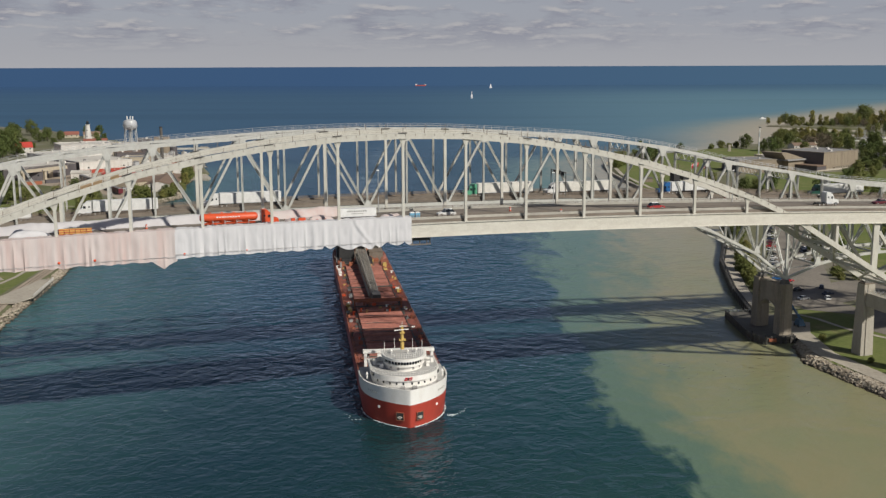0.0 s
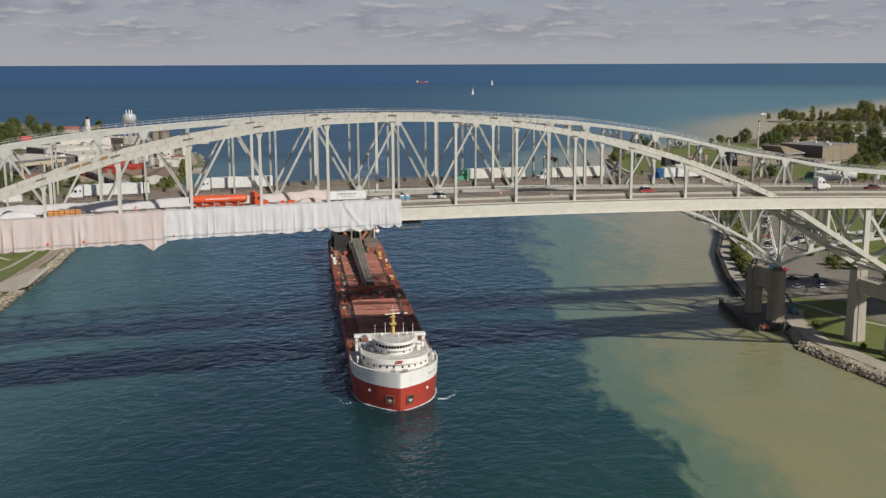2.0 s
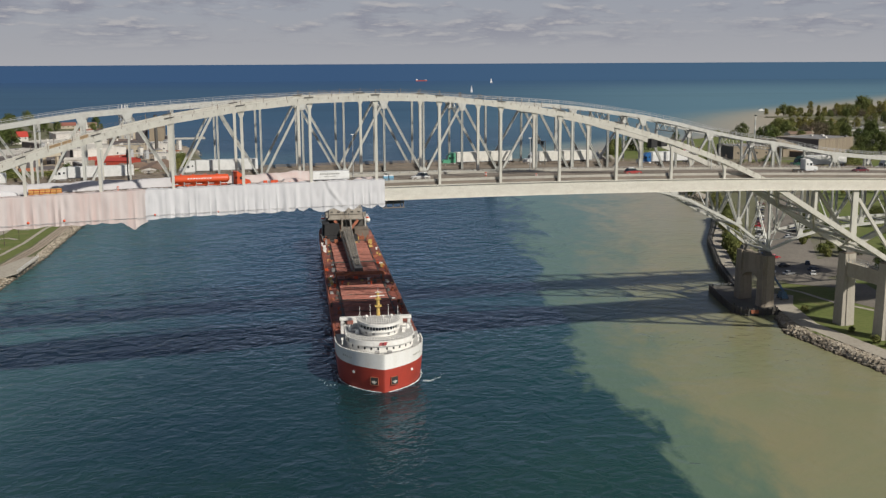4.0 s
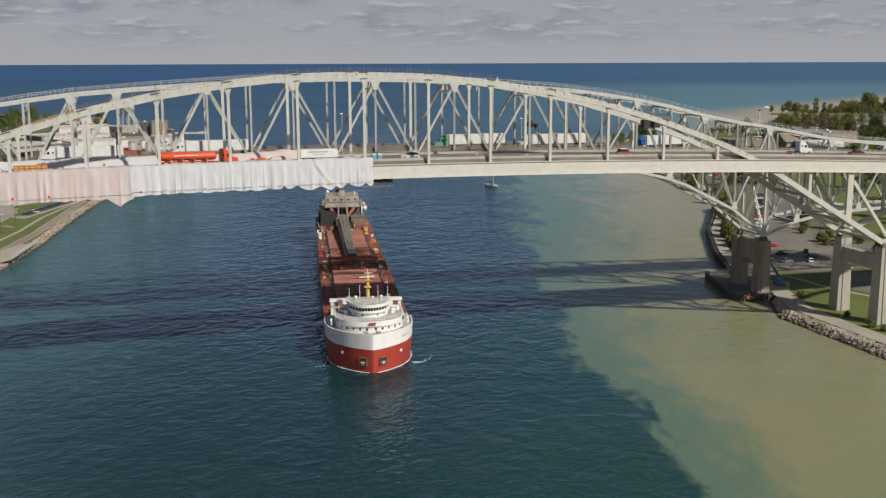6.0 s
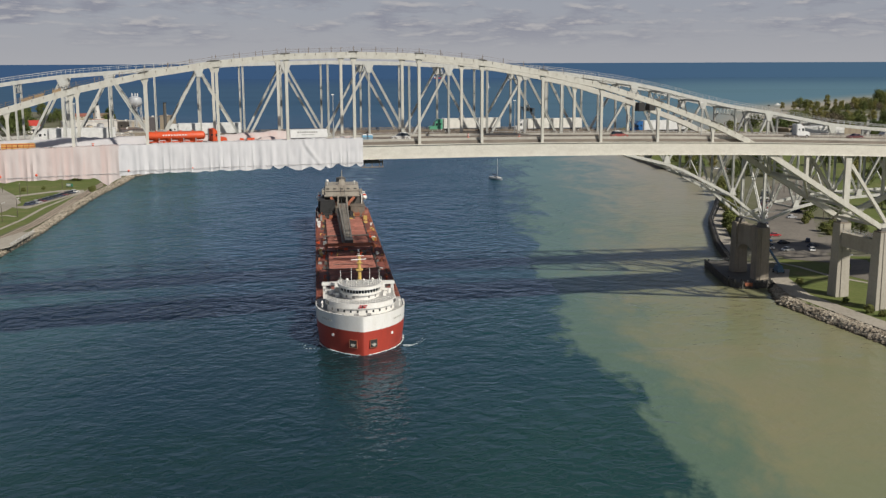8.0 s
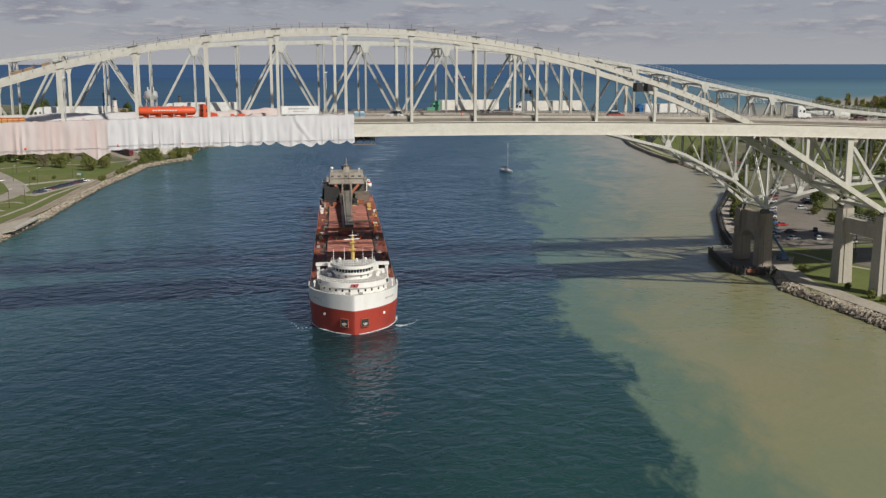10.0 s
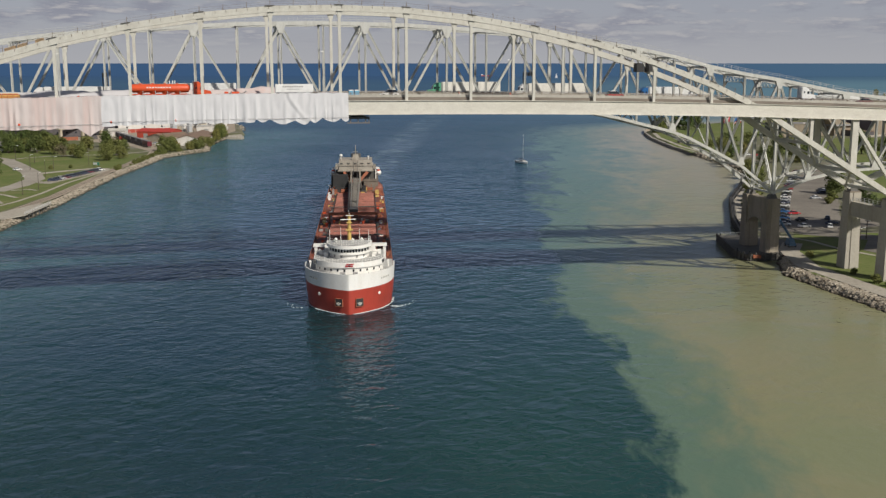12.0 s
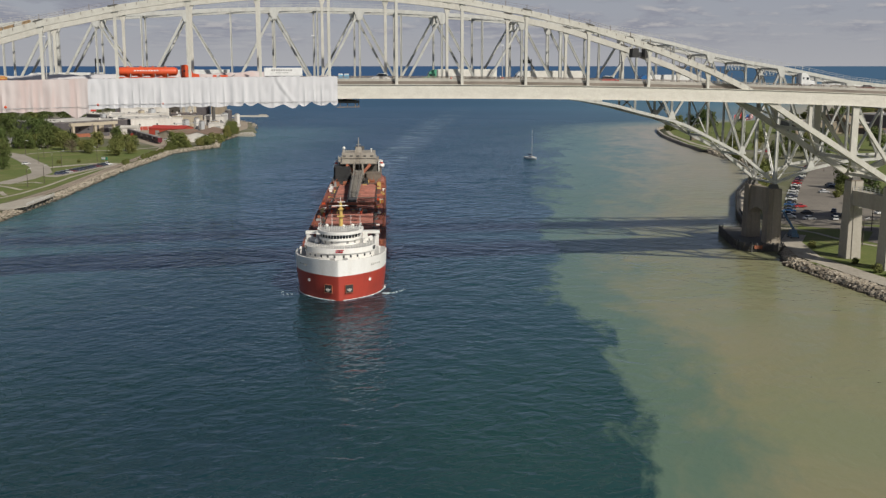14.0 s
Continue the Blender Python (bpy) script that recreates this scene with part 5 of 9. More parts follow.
for i in range(17):
    bm = bmesh.new()
    y = 42.4 + i * 7.4
    for x in (-6.4, -3.2, 0.2, 3.4, 6.6):
        tube(bm, (x, y, 6.85), (x, y, 7.5), 0.22, n=8)
    beam(bm, (-7.3, y + 0.6, 7.0), (7.3, y + 0.6, 7.0), 0.18, 0.18)
    part("deck_vents", bm, RUST, ship)
    # dark strip across the deck between two covers
    bm = bmesh.new()
    block(bm, -8.6, 8.6, y - 0.35, y + 1.35, 6.805, 6.86)
    part("drain_strip", bm, STEEL_DARK, ship)


def front_y(q, y0, bulge):
    """Fore-and-aft place of a bowed front wall at q from -1 to 1: part of an ellipse."""
    return y0 + bulge * (1 - math.sqrt(1 - (0.985 * q) ** 2)) / 0.8274


def rounded_front(bm, y0, y1, hw, z0, z1, bulge, n=26):
    """A house tier whose front wall bows forward: y0 is the front at the centre."""
    pts = []
    for i in range(n + 1):
        q = math.sin(math.pi / 2 * (-1 + 2 * i / n))
        pts.append((q * hw, front_y(q, y0, bulge)))
    pts += [(hw, y1), (-hw, y1)]
    lo = [bm.verts.new((x, y, z0)) for x, y in pts]
    hi = [bm.verts.new((x, y, z1)) for x, y in pts]
    k = len(pts)
    for i in range(k):
        bm.faces.new((lo[i], lo[(i + 1) % k], hi[(i + 1) % k], hi[i]))
    bm.faces.new(hi)
    bm.faces.new(lo[::-1])
    return pts


def front_at(q, y0, hw, bulge):
    """Place and heading on such a front wall at q from -1 to 1."""
    q = max(-0.985, min(0.985, q))
    dy = (front_y(q + 0.01, y0, bulge) - front_y(q - 0.01, y0, bulge)) / (0.02 * hw)
    return q * hw, front_y(q, y0, bulge), math.atan(dy)


bm = bmesh.new()
rounded_front(bm, 5.4, 22, 8.6, 8.42, 10.05, 7.0)
house = part("lower_house", bm, HULL_WHITE, ship)
for q in (-0.86, -0.7, -0.52, -0.33, -0.13, 0.13, 0.33, 0.52, 0.72, 0.88):
    x, y, a = front_at(q, 5.4, 8.6, 7.0)
    bm = bmesh.new()
    block(bm, -0.22, 0.22, -0.05, 0.06, 0, 0.6)
    w = part("porthole_window", bm, GLASS, house)
    w.matrix_basis = pose(x, y, 9.05, 0, 0, math.degrees(a))
bm = bmesh.new()
rounded_front(bm, 5.0, 22.5, 9.0, 10.05, 11.35, 7.2)
mid = part("upper_house", bm, HULL_WHITE, ship)
bm = bmesh.new()
rounded_front(bm, 5.3, 22.2, 8.75, 11.352, 11.39, 7.2)
part("house_deck", bm, DECK_GREY, mid)
for q in (-0.95, 0.95):
    x, y, a = front_at(q, 5.0, 9.0, 7.2)
    bm = bmesh.new()
    block(bm, -0.75, 0.75, -0.06, 0.06, 0, 0.9)
    w = part("wing_window", bm, GLASS, mid)
    w.matrix_basis = pose(x, y, 10.3, 0, 0, math.degrees(a))
# plain red mark on the house front
for x0, x1, z0, z1, lean in ((-0.85, -0.05, 10.80, 11.1, 0.22), (0.1, 1.05, 10.80, 11.1, 0.22), (-1.02, -0.15, 10.34, 10.64, 0.22), (-0.02, 0.85, 10.34, 10.64, 0.22)):
    bm = bmesh.new()
    hexa(bm, [(x0, 4.90, z0), (x1, 4.90, z0), (x1, 5.06, z0), (x0, 5.06, z0), (x0 + lean, 4.90, z1), (x1 + lean, 4.90, z1), (x1 + lean, 5.06, z1), (x0 + lean, 5.06, z1)])
    part("red_mark", bm, RED_P, mid)
bm = bmesh.new()
hexa(bm, [(-0.12, 4.87, 10.38), (0.14, 4.87, 10.38), (0.14, 5.05, 10.38), (-0.12, 5.05, 10.38), (0.03, 4.87, 11.06), (0.29, 4.87, 11.06), (0.29, 5.05, 11.06), (0.03, 5.05, 11.06)])
part("dark_mark", bm, BLACK_P, mid)
bm = bmesh.new()
n = 26
for i in range(n):
    q0, q1 = -1 + 2 * i / n, -1 + 2 * (i + 1) / n
    x, y, a = front_at(q0, 5.2, 8.8, 7.2)
    tube(bm, (x, y, 11.35), (x, y, 12.3), 0.035, n=5)
    xa, ya, _ = front_at(q0, 5.2, 8.8, 7.2)
    xb, yb, _ = front_at(q1, 5.2, 8.8, 7.2)
    for z in (11.85, 12.3):
        tube(bm, (xa, ya, z), (xb, yb, z), 0.03, n=5)
part("house_rail", bm, HULL_WHITE, mid)
bm = bmesh.new()
rounded_front(bm, 9.2, 17.0, 4.9, 11.35, 12.6, 5.0)
rounded_front(bm, 8.6, 17.2, 5.4, 12.6, 13.15, 5.3)
rounded_front(bm, 8.8, 17.0, 5.2, 13.95, 14.25, 5.2)
pilot = part("pilot_house", bm, HULL_WHITE, ship)
bm = bmesh.new()
rounded_front(bm, 8.95, 16.9, 5.06, 13.1, 14.0, 5.2)
part("wheelhouse_glass", bm, GLASS, pilot)
for i in range(15):
    q = -1 + 2 * i / 14
    x, y, a = front_at(q, 8.8, 5.2, 5.2)
    bm = bmesh.new()
    block(bm, -0.09, 0.09, -0.04, 0.1, 13.1, 14.0)
    w = part("window_post", bm, HULL_WHITE, pilot)
    w.matrix_basis = pose(x, y, 0, 0, 0, math.degrees(a))
for q in (-0.75, -0.4, 0.4, 0.75):
    x, y, a = front_at(q, 9.2, 4.9, 5.0)
    bm = bmesh.new()
    block(bm, -0.3, 0.3, -0.05, 0.06, 11.75, 12.35)
    w = part("house_window", bm, GREY_P, pilot)
    w.matrix_basis = pose(x, y, 0, 0, 0, math.degrees(a))
bm = bmesh.new()
rounded_front(bm, 7.8, 17.2, 5.8, 14.25, 14.95, 6.0)
roof = part("pilot_roof", bm, HULL_WHITE, ship)
bm = bmesh.new()
rounded_front(bm, 8.3, 16.9, 5.3, 14.955, 15.0, 5.6)
part("roof_deck", bm, DECK_GREY, roof)
bm = bmesh.new()
for i in range(19):
    x, y, a = front_at(-1 + 2 * i / 18, 8.1, 5.5, 5.8)
    tube(bm, (x, y, 14.95), (x, y, 16.5), 0.05, n=5)
    if i:
        for z in (15.5, 16.0, 16.5):
            tube(bm, (px, py, z), (x, y, z), 0.03, n=5)
    px, py = x, y
part("roof_rail", bm, HULL_WHITE, roof)
for x, y, h in ((-5.0, 15.5, 18.0), (5.0, 15.5, 18.0), (-2.2, 16.6, 18.4), (2.6, 16.6, 18.2)):
    bm = bmesh.new()
    tube(bm, (x, y, 14.95), (x, y, h), 0.09, 0.05, 6)
    part("aerial", bm, HULL_WHITE, roof)
for x, y, r in ((-3.4, 14.0, 0.45), (3.2, 14.2, 0.4), (0.9, 13.4, 0.35)):
    bm = bmesh.new()
    tube(bm, (x, y, 14.95), (x, y, 15.5), 0.15, n=8)
    bmesh.ops.create_icosphere(bm, subdivisions=2, radius=r, matrix=Matrix.Translation((x, y, 15.75)))
    part("roof_lamp", bm, HULL_WHITE, roof, smooth=True)
bm = bmesh.new()
tube(bm, (0, 17.75, 11.3), (0, 17.85, 21.4), 0.62, 0.38, 10)
mast = part("mast", bm, MAST_Y, ship, "yellow steel foremast")
bm = bmesh.new()
block(bm, -0.9, 0.9, 16.9, 18.6, 17.4, 17.7)
part("mast_platform", bm, MAST_Y, mast)
bm = bmesh.new()
block(bm, -0.7, 0.7, 17.1, 18.4, 19.3, 19.5)
part("mast_platform", bm, MAST_Y, mast)
bm = bmesh.new()
beam(bm, (-2.2, 17.0, 20.3), (1.8, 17.9, 20.3), 0.22, 0.2)
part("radar_bar", bm, HULL_WHITE, mast)
bm = bmesh.new()
beam(bm, (-0.8, 17.4, 21.3), (1.2, 17.4, 21.3), 0.16, 0.16)
tube(bm, (0, 17.7, 21.2), (0, 17.7, 22.6), 0.07, 0.04, 6)
part("mast_head", bm, HULL_WHITE, mast)
# rafts, lockers and ladders on the house deck
for x, y, s in ((-6.6, 15.5, 1), (6.6, 15.5, 1), (-7.2, 18.5, 1), (7.0, 18.8, 1)):
    bm = bmesh.new()
    tube(bm, (x - 0.5, y, 11.75), (x + 0.5, y, 11.75), 0.36, n=10)
    part("life_raft", bm, HULL_WHITE, ship, smooth=False)
for x, y, w, h in ((-6.0, 13.6, 0.5, 1.0), (6.2, 13.4, 0.45, 0.9), (-7.6, 16.8, 0.4, 1.3), (7.8, 16.6, 0.4, 1.2), (-5.9, 19.8, 0.7, 1.9), (6.1, 20.2, 0.7, 1.8)):
    bm = bmesh.new()
    block(bm, x - w, x + w, y - 0.4, y + 0.4, 11.39, 11.39 + h, 0.08)
    part("deck_box", bm, HULL_WHITE, ship)
for sg in (-1, 1):
    bm = bmesh.new()
    for i in range(6):
        y = 12.6 + i * 1.7
        tube(bm, (sg * 8.75, y, 11.39), (sg * 8.75, y, 12.4), 0.04, n=5)
    for z in (11.9, 12.4):
        tube(bm, (sg * 8.75, 12.6, z), (sg * 8.75, 21.5, z), 0.035, n=5)
    part("side_rail", bm, HULL_WHITE, ship)
    bm = bmesh.new()
    tube(bm, (sg * 9.9, 12, 9.0), (sg * 9.9, 12, 10.4), 0.2, n=8)
    block(bm, sg * 9.9 - 0.3, sg * 9.9 + 0.3, 11.6, 12.4, 10.3, 10.8, 0.1)
    part("mooring_lamp", bm, HULL_WHITE, ship)
# white frame across the deck behind the house
for x in (-9.2, 9.2):
    bm = bmesh.new()
    block(bm, x - 0.4, x + 0.4, 26.6, 28.0, 6.85, 11.5)
    part("frame_leg", bm, HULL_WHITE, ship)
bm = bmesh.new()
block(bm, -9.9, 9.9, 26.4, 28.2, 11.5, 12.2, 0.08)
part("frame_beam", bm, HULL_WHITE, ship)
# forecastle gear
for x in (-2.6, 2.6):
    bm = bmesh.new()
    block(bm, x * 0.6 - 0.6, x * 0.6 + 0.6, 2.9, 4.2, 8.44, 8.7)
    tube(bm, (x * 0.6 - 0.6, 3.5, 9.0), (x * 0.6 + 0.6, 3.5, 9.0), 0.4, n=10)
    part("anchor_windlass", bm, GREY_P, ship)
for x in (-8.2, -5.2, 5.2, 8.2):
    bm = bmesh.new()
    y = 8.0 if abs(x) > 6 else 4.6
    tube(bm, (x - 0.3, y, 8.44), (x - 0.3, y, 9.1), 0.16, n=8)
    tube(bm, (x + 0.3, y, 8.44), (x + 0.3, y, 9.1), 0.16, n=8)
    part("bollard", bm, GREY_P, ship)
# anchor pockets set in the bow plating, each with its anchor
for sg in (-1, 1):
    q = 2.5
    y = next(b for b, h in [(i * 0.02, interp(BOW, i * 0.02)) for i in range(200)] if h >= q)
    a = math.degrees(math.atan2(0.75, 1.0)) * sg
    m = pose(sg * q, y + 0.12, 2.2, 0, 0, a * 0.72)
    bm = bmesh.new()
    block(bm, -0.95, 0.95, -0.12, 0.3, -0.9, 0.9)
    o = part("anchor_pocket", bm, BLACK_P, ship)
    o.matrix_basis = m
    bm = bmesh.new()
    for e in ((-1.05, -0.95, -1.05, 1.05), (0.95, 1.05, -1.05, 1.05)):
        block(bm, e[0], e[1], -0.2, 0.3, e[2], e[3])
    block(bm, -1.05, 1.05, -0.2, 0.3, 0.95, 1.05)
    block(bm, -1.05, 1.05, -0.2, 0.3, -1.05, -0.95)
    part("pocket_rim", bm, RUST, o)
    bm = bmesh.new()
    beam(bm, (0, -0.22, -0.55), (0, -0.22, 0.1), 0.34, 0.25, side=(1, 0, 0))
    beam(bm, (-0.55, -0.22, -0.05), (0, -0.24, -0.6), 0.25, 0.3, side=(0, 1, 0))
    beam(bm, (0.55, -0.22, -0.05), (0, -0.24, -0.6), 0.25, 0.3, side=(0, 1, 0))
    part("anchor", bm, BARRIER, o)
    for q, z in ((7.4, 3.6),):
        y = next(b for b, h in [(i * 0.05, interp(BOW, i * 0.05)) for i in range(400)] if h >= q)
        bm = bmesh.new()
        tube(bm, (0, -0.15, 0), (0, 0.2, 0), 0.38, n=12)
        o = part("hawse_ring", bm, HULL_WHITE, ship)
        o.matrix_basis = pose(sg * q, y + 0.25, z, 0, 0, sg * 40)
# draught figures reduced to bars at the white edge
for sg in (-1, 1):
    for i in range(5):
        bm = bmesh.new()
        block(bm, -0.12, 0.12, -0.03, 0.03, 0, 0.4)
        o = part("name_bar", bm, BARRIER, ship)
        q = 7.9 + i * 0.45
        y = next(b for b, h in [(j * 0.05, interp(BOW, j * 0.05)) for j in range(400)] if h >= q)
        o.matrix_basis = pose(sg * (q + 0.12), y - 0.25, 7.1, 0, 0, sg * 42)

# unloading boom, a long box lattice hinged aft
bm = bmesh.new()
y0, y1 = 101.0, 176.0
for x in (-1, 1):
    for z in (-1, 1):
        beam(bm, (x * 1.0, y0, 9.6 + z * 0.6), (x * 1.7, y1, 11.3 + z * 1.3), 0.42, 0.42, side=(1, 0, 0))
boom = part("unloading_boom", bm, BOOM, ship, "grey lattice self-unloading conveyor boom")
bm = bmesh.new()
nseg = 26
for i in range(nseg):
    t0, t1 = i / nseg, (i + 1) / nseg
    for x in (-1, 1):
        a, b = (t0, t1)
        xa, xb = x * (1 + 0.7 * a), x * (1 + 0.7 * b)
        za, zb = 9.6 + 1.7 * a, 9.6 + 1.7 * b
        ha, hb = 0.6 + 0.7 * a, 0.6 + 0.7 * b
        s = 1 if i % 2 else -1
        beam(bm, (xa, y0 + 75 * a, za - s * ha), (xb, y0 + 75 * b, zb + s * hb), 0.16, 0.16, side=(1, 0, 0))
        beam(bm, (xb, y0 + 75 * b, zb - hb), (xb, y0 + 75 * b, zb + hb), 0.16, 0.16, side=(1, 0, 0))
    xa = 1 + 0.7 * t1
    z = 9.6 + 1.7 * t1 + 0.6 + 0.7 * t1
    beam(bm, (-xa, y0 + 75 * t1, z), (xa, y0 + 75 * t1, z), 0.2, 0.2)
    xo = 1 + 0.7 * t0
    zo = 9.6 + 1.7 * t0 + 0.6 + 0.7 * t0
    beam(bm, (-xo, y0 + 75 * t0, zo), (xa, y0 + 75 * t1, z), 0.14, 0.14)
    beam(bm, (xo, y0 + 75 * t0, zo), (-xa, y0 + 75 * t1, z), 0.14, 0.14)
part("boom_lacing", bm, BOOM, boom)
bm = bmesh.new()
hexa(bm, [(-0.7, y0, 9.1), (0.7, y0, 9.1), (1.2, y1, 10.3), (-1.2, y1, 10.3), (-0.7, y0, 9.4), (0.7, y0, 9.4), (1.2, y1, 10.7), (-1.2, y1, 10.7)])
part("conveyor", bm, STEEL_DARK, boom)
bm = bmesh.new()
hexa(bm, [(-0.6, y0 + 1, 9.45), (0.6, y0 + 1, 9.45), (0.9, y1 - 12, 10.8), (-0.9, y1 - 12, 10.8), (-0.5, y0 + 1, 9.75), (0.5, y0 + 1, 9.75), (0.8, y1 - 12, 11.3), (-0.8, y1 - 12, 11.3)])
part("boom_cover", bm, STEEL_DARK, boom)
bm = bmesh.new()
beam(bm, (-1.9, y0 + 4, 8.7), (-2.6, y1, 10.2), 0.6, 0.8, side=(1, 0, 0))
for i in range(12):
    y = y0 + 6 + i * 5.8
    beam(bm, (-2.0 - 0.05 * i, y, 8.9 + 0.11 * i), (-2.0 - 0.05 * i, y, 10.3 + 0.11 * i), 0.1, 0.1, side=(1, 0, 0))
part("boom_walkway", bm, BOOM, boom)
bm = bmesh.new()
block(bm, -1.6, 1.6, 98.5, 104.5, 8.4, 10.8, 0.2)
part("boom_head", bm, STEEL_DARK, boom)
bm = bmesh.new()
for x in (-1.4, 1.4):
    beam(bm, (x, 104, 6.85), (x, 104, 9.0), 0.35, 0.35, side=(1, 0, 0))
beam(bm, (-1.8, 104, 8.8), (1.8, 104, 8.8), 0.35, 0.35)
part("boom_rest", bm, MAST_Y, ship)
# A-frame and tower over the boom's foot
bm = bmesh.new()
for x in (-1, 1):
    beam(bm, (x * 5.0, 181, 14.6), (x * 1.2, 179.5, 10.4), 1.1, 0.9, side=(1, 0, 0))
part("tower_strut", bm, RUST, ship)
for x in (-1, 1):
    bm = bmesh.new()
    beam(bm, (x * 2.2, 178.5, 6.85), (x * 1.7, 178.5, 16.4), 0.7, 0.7, side=(1, 0, 0))
    part("tower_leg", bm, SOOT, ship)
bm = bmesh.new()
for x in (-0.8, 0.8):
    tube(bm, (x, 150, 11.8), (x, 180, 19.0), 0.07, n=6)
part("boom_cable", bm, STEEL_DARK, ship)
# after house: rusty sides, darkened in colour for the shade below the casing
bm = bmesh.new()
block(bm, -9.6, 9.6, 186, 212, 6.85, 10.6)
aft = part("after_house", bm, STEEL_RUST, ship)
bm = bmesh.new()
block(bm, -8.4, 8.4, 188, 210, 10.6, 14.4)
part("boat_deck_house", bm, STEEL_DARK, aft)
bm = bmesh.new()
block(bm, -7.2, 7.2, 183.5, 196, 15.2, 19.4, 0.15)
block(bm, -7.6, 7.6, 183.2, 196.5, 14.5, 15.2)
block(bm, -7.5, 7.5, 183.2, 196.3, 17.0, 17.15)
wide = part("engine_casing", bm, SOOT, ship)
for x in (-7.9, 7.9):
    bm = bmesh.new()
    block(bm, x - 0.7, x + 0.7, 183.3, 186.5, 16.6, 16.8)
    for e in (-0.6, 0.6):
        tube(bm, (x + e, 183.4, 16.8), (x + e, 183.4, 18.0), 0.06, n=5)
    tube(bm, (x - 0.6, 183.4, 18.0), (x + 0.6, 183.4, 18.0), 0.06, n=5)
    part("wing_platform", bm, SOOT, wide)
# dark strip painted as the shadow along the casing's lower edge
bm = bmesh.new()
block(bm, -7.65, 7.65, 183.12, 183.2, 14.42, 14.7)
part("casing_shadow_lip", bm, STEEL_DARK, wide)
bm = bmesh.new()
for i in range(5):
    block(bm, -6.6 + i * 2.9, -5.4 + i * 2.9, 183.38, 183.52, 17.7, 18.2)
part("casing_vents", bm, STEEL_DARK, wide)
bm = bmesh.new()
for i in range(9):
    x = -6.4 + i * 1.6
    tube(bm, (x, 183.5, 19.4), (x, 183.5, 20.4), 0.05, n=5)
tube(bm, (-7, 183.5, 20.4), (7, 183.5, 20.4), 0.05, n=5)
tube(bm, (-7, 183.5, 19.9), (7, 183.5, 19.9), 0.04, n=5)
part("casing_rail", bm, SOOT, wide)
bm = bmesh.new()
block(bm, -1.5, 1.5, 184.5, 187.5, 19.3, 21.6, 0.4)
tube(bm, (0, 186, 21.6), (0, 186, 25.6), 0.25, 0.12, 8)
block(bm, -0.9, 0.9, 185.6, 186.4, 22.6, 22.8)
part("after_mast", bm, SOOT, ship)
bm = bmesh.new()
loft(bm, [[(2.1 * math.cos(q), 201 + 2.9 * math.sin(q), z) for q in (2 * math.pi * i / 16 for i in range(16))] for z in (14.4, 20.6)])
part("funnel", bm, STEEL_DARK, ship)
for x, z, r in ((-6.2, 20.6, 0.7), (5.4, 20.4, 0.4)):
    bm = bmesh.new()
    tube(bm, (x, 185.5, 19.3), (x, 185.5, z), 0.15, n=8)
    bmesh.ops.create_icosphere(bm, subdivisions=2, radius=r, matrix=Matrix.Translation((x, 185.5, z + r * 0.8)))
    part("radar_dome", bm, HULL_WHITE, ship, smooth=True)
bm = bmesh.new()
for x in (-8.1, 8.1):
    block(bm, x - 0.5, x + 0.5, 183.5, 185.0, 15.5, 17.5)
part("bridge_wing", bm, SOOT, ship)
for x in (-9.7, 9.7):
    bm = bmesh.new()
    secs = []
    for y, k in ((-3.4, 0.15), (-2.6, 0.75), (-1, 1), (1, 1), (2.6, 0.75), (3.4, 0.15)):
        secs.append([(x + 1.25 * k * math.cos(q), 190 + y, 13.4 + (1.15 if math.sin(q) > 0 else 1.25) * k * math.sin(q)) for q in (2 * math.pi * i / 12 for i in range(12))])
    loft(bm, secs)
    lb = part("lifeboat", bm, HULL_WHITE, ship, "white lifeboat with an orange cover under a davit")
    bm = bmesh.new()
    loft(bm, [[(x + 0.9 * k * math.cos(q), 190 + y, 13.9 + 0.85 * k * math.sin(q)) for q in (2 * math.pi * i / 12 for i in range(12))] for y, k in ((-2.4, 0.5), (-1, 1), (1, 1), (2.4, 0.5))])
    part("cover", bm, ORANGE_P, lb)
    bm = bmesh.new()
    for y in (187.4, 192.6):
        beam(bm, (x * 0.88, y, 10.6), (x * 0.88, y, 15.4), 0.35, 0.35, side=(1, 0, 0))
        beam(bm, (x * 0.88, y, 15.4), (x * 1.05, y, 15.2), 0.35, 0.35)
    part("davit", bm, HULL_WHITE, lb)
# dark machinery casing to port of the boom, rusted lockers and clutter
for x0, x1, y0_, y1_, z1, m in ((-9.2, -3.0, 176, 185, 12.6, STEEL_DARK), (3.4, 9.4, 178, 185, 11.2, STEEL_RUST), (-10.2, -7.6, 168, 173, 8.6, RUST), (7.8, 10.4, 168, 174, 8.4, RUST), (-10.8, -9.6, 150, 153, 8.3, HULL_WHITE), (-10.8, -9.6, 158, 160, 8.0, HULL_WHITE),
                               (-6.8, -3.6, 172, 175, 8.9, RUST), (4.0, 7.0, 172, 175.5, 8.8, RUST), (-9.0, -4.0, 30, 33, 8.4, RUST), (4.2, 9.0, 30, 33, 8.3, RUST), (9.2, 10.6, 118, 120, 7.9, MAST_Y), (-10.6, -9.4, 98, 100, 7.9, MAST_Y)):
    bm = bmesh.new()
    block(bm, x0, x1, y0_, y1_, 6.85, z1, 0.1)
    block(bm, x0 - 0.1, x1 + 0.1, y0_ - 0.1, y1_ + 0.1, z1 - 0.3, z1 - 0.1)
    part("deck_locker", bm, m, ship)
bm = bmesh.new()
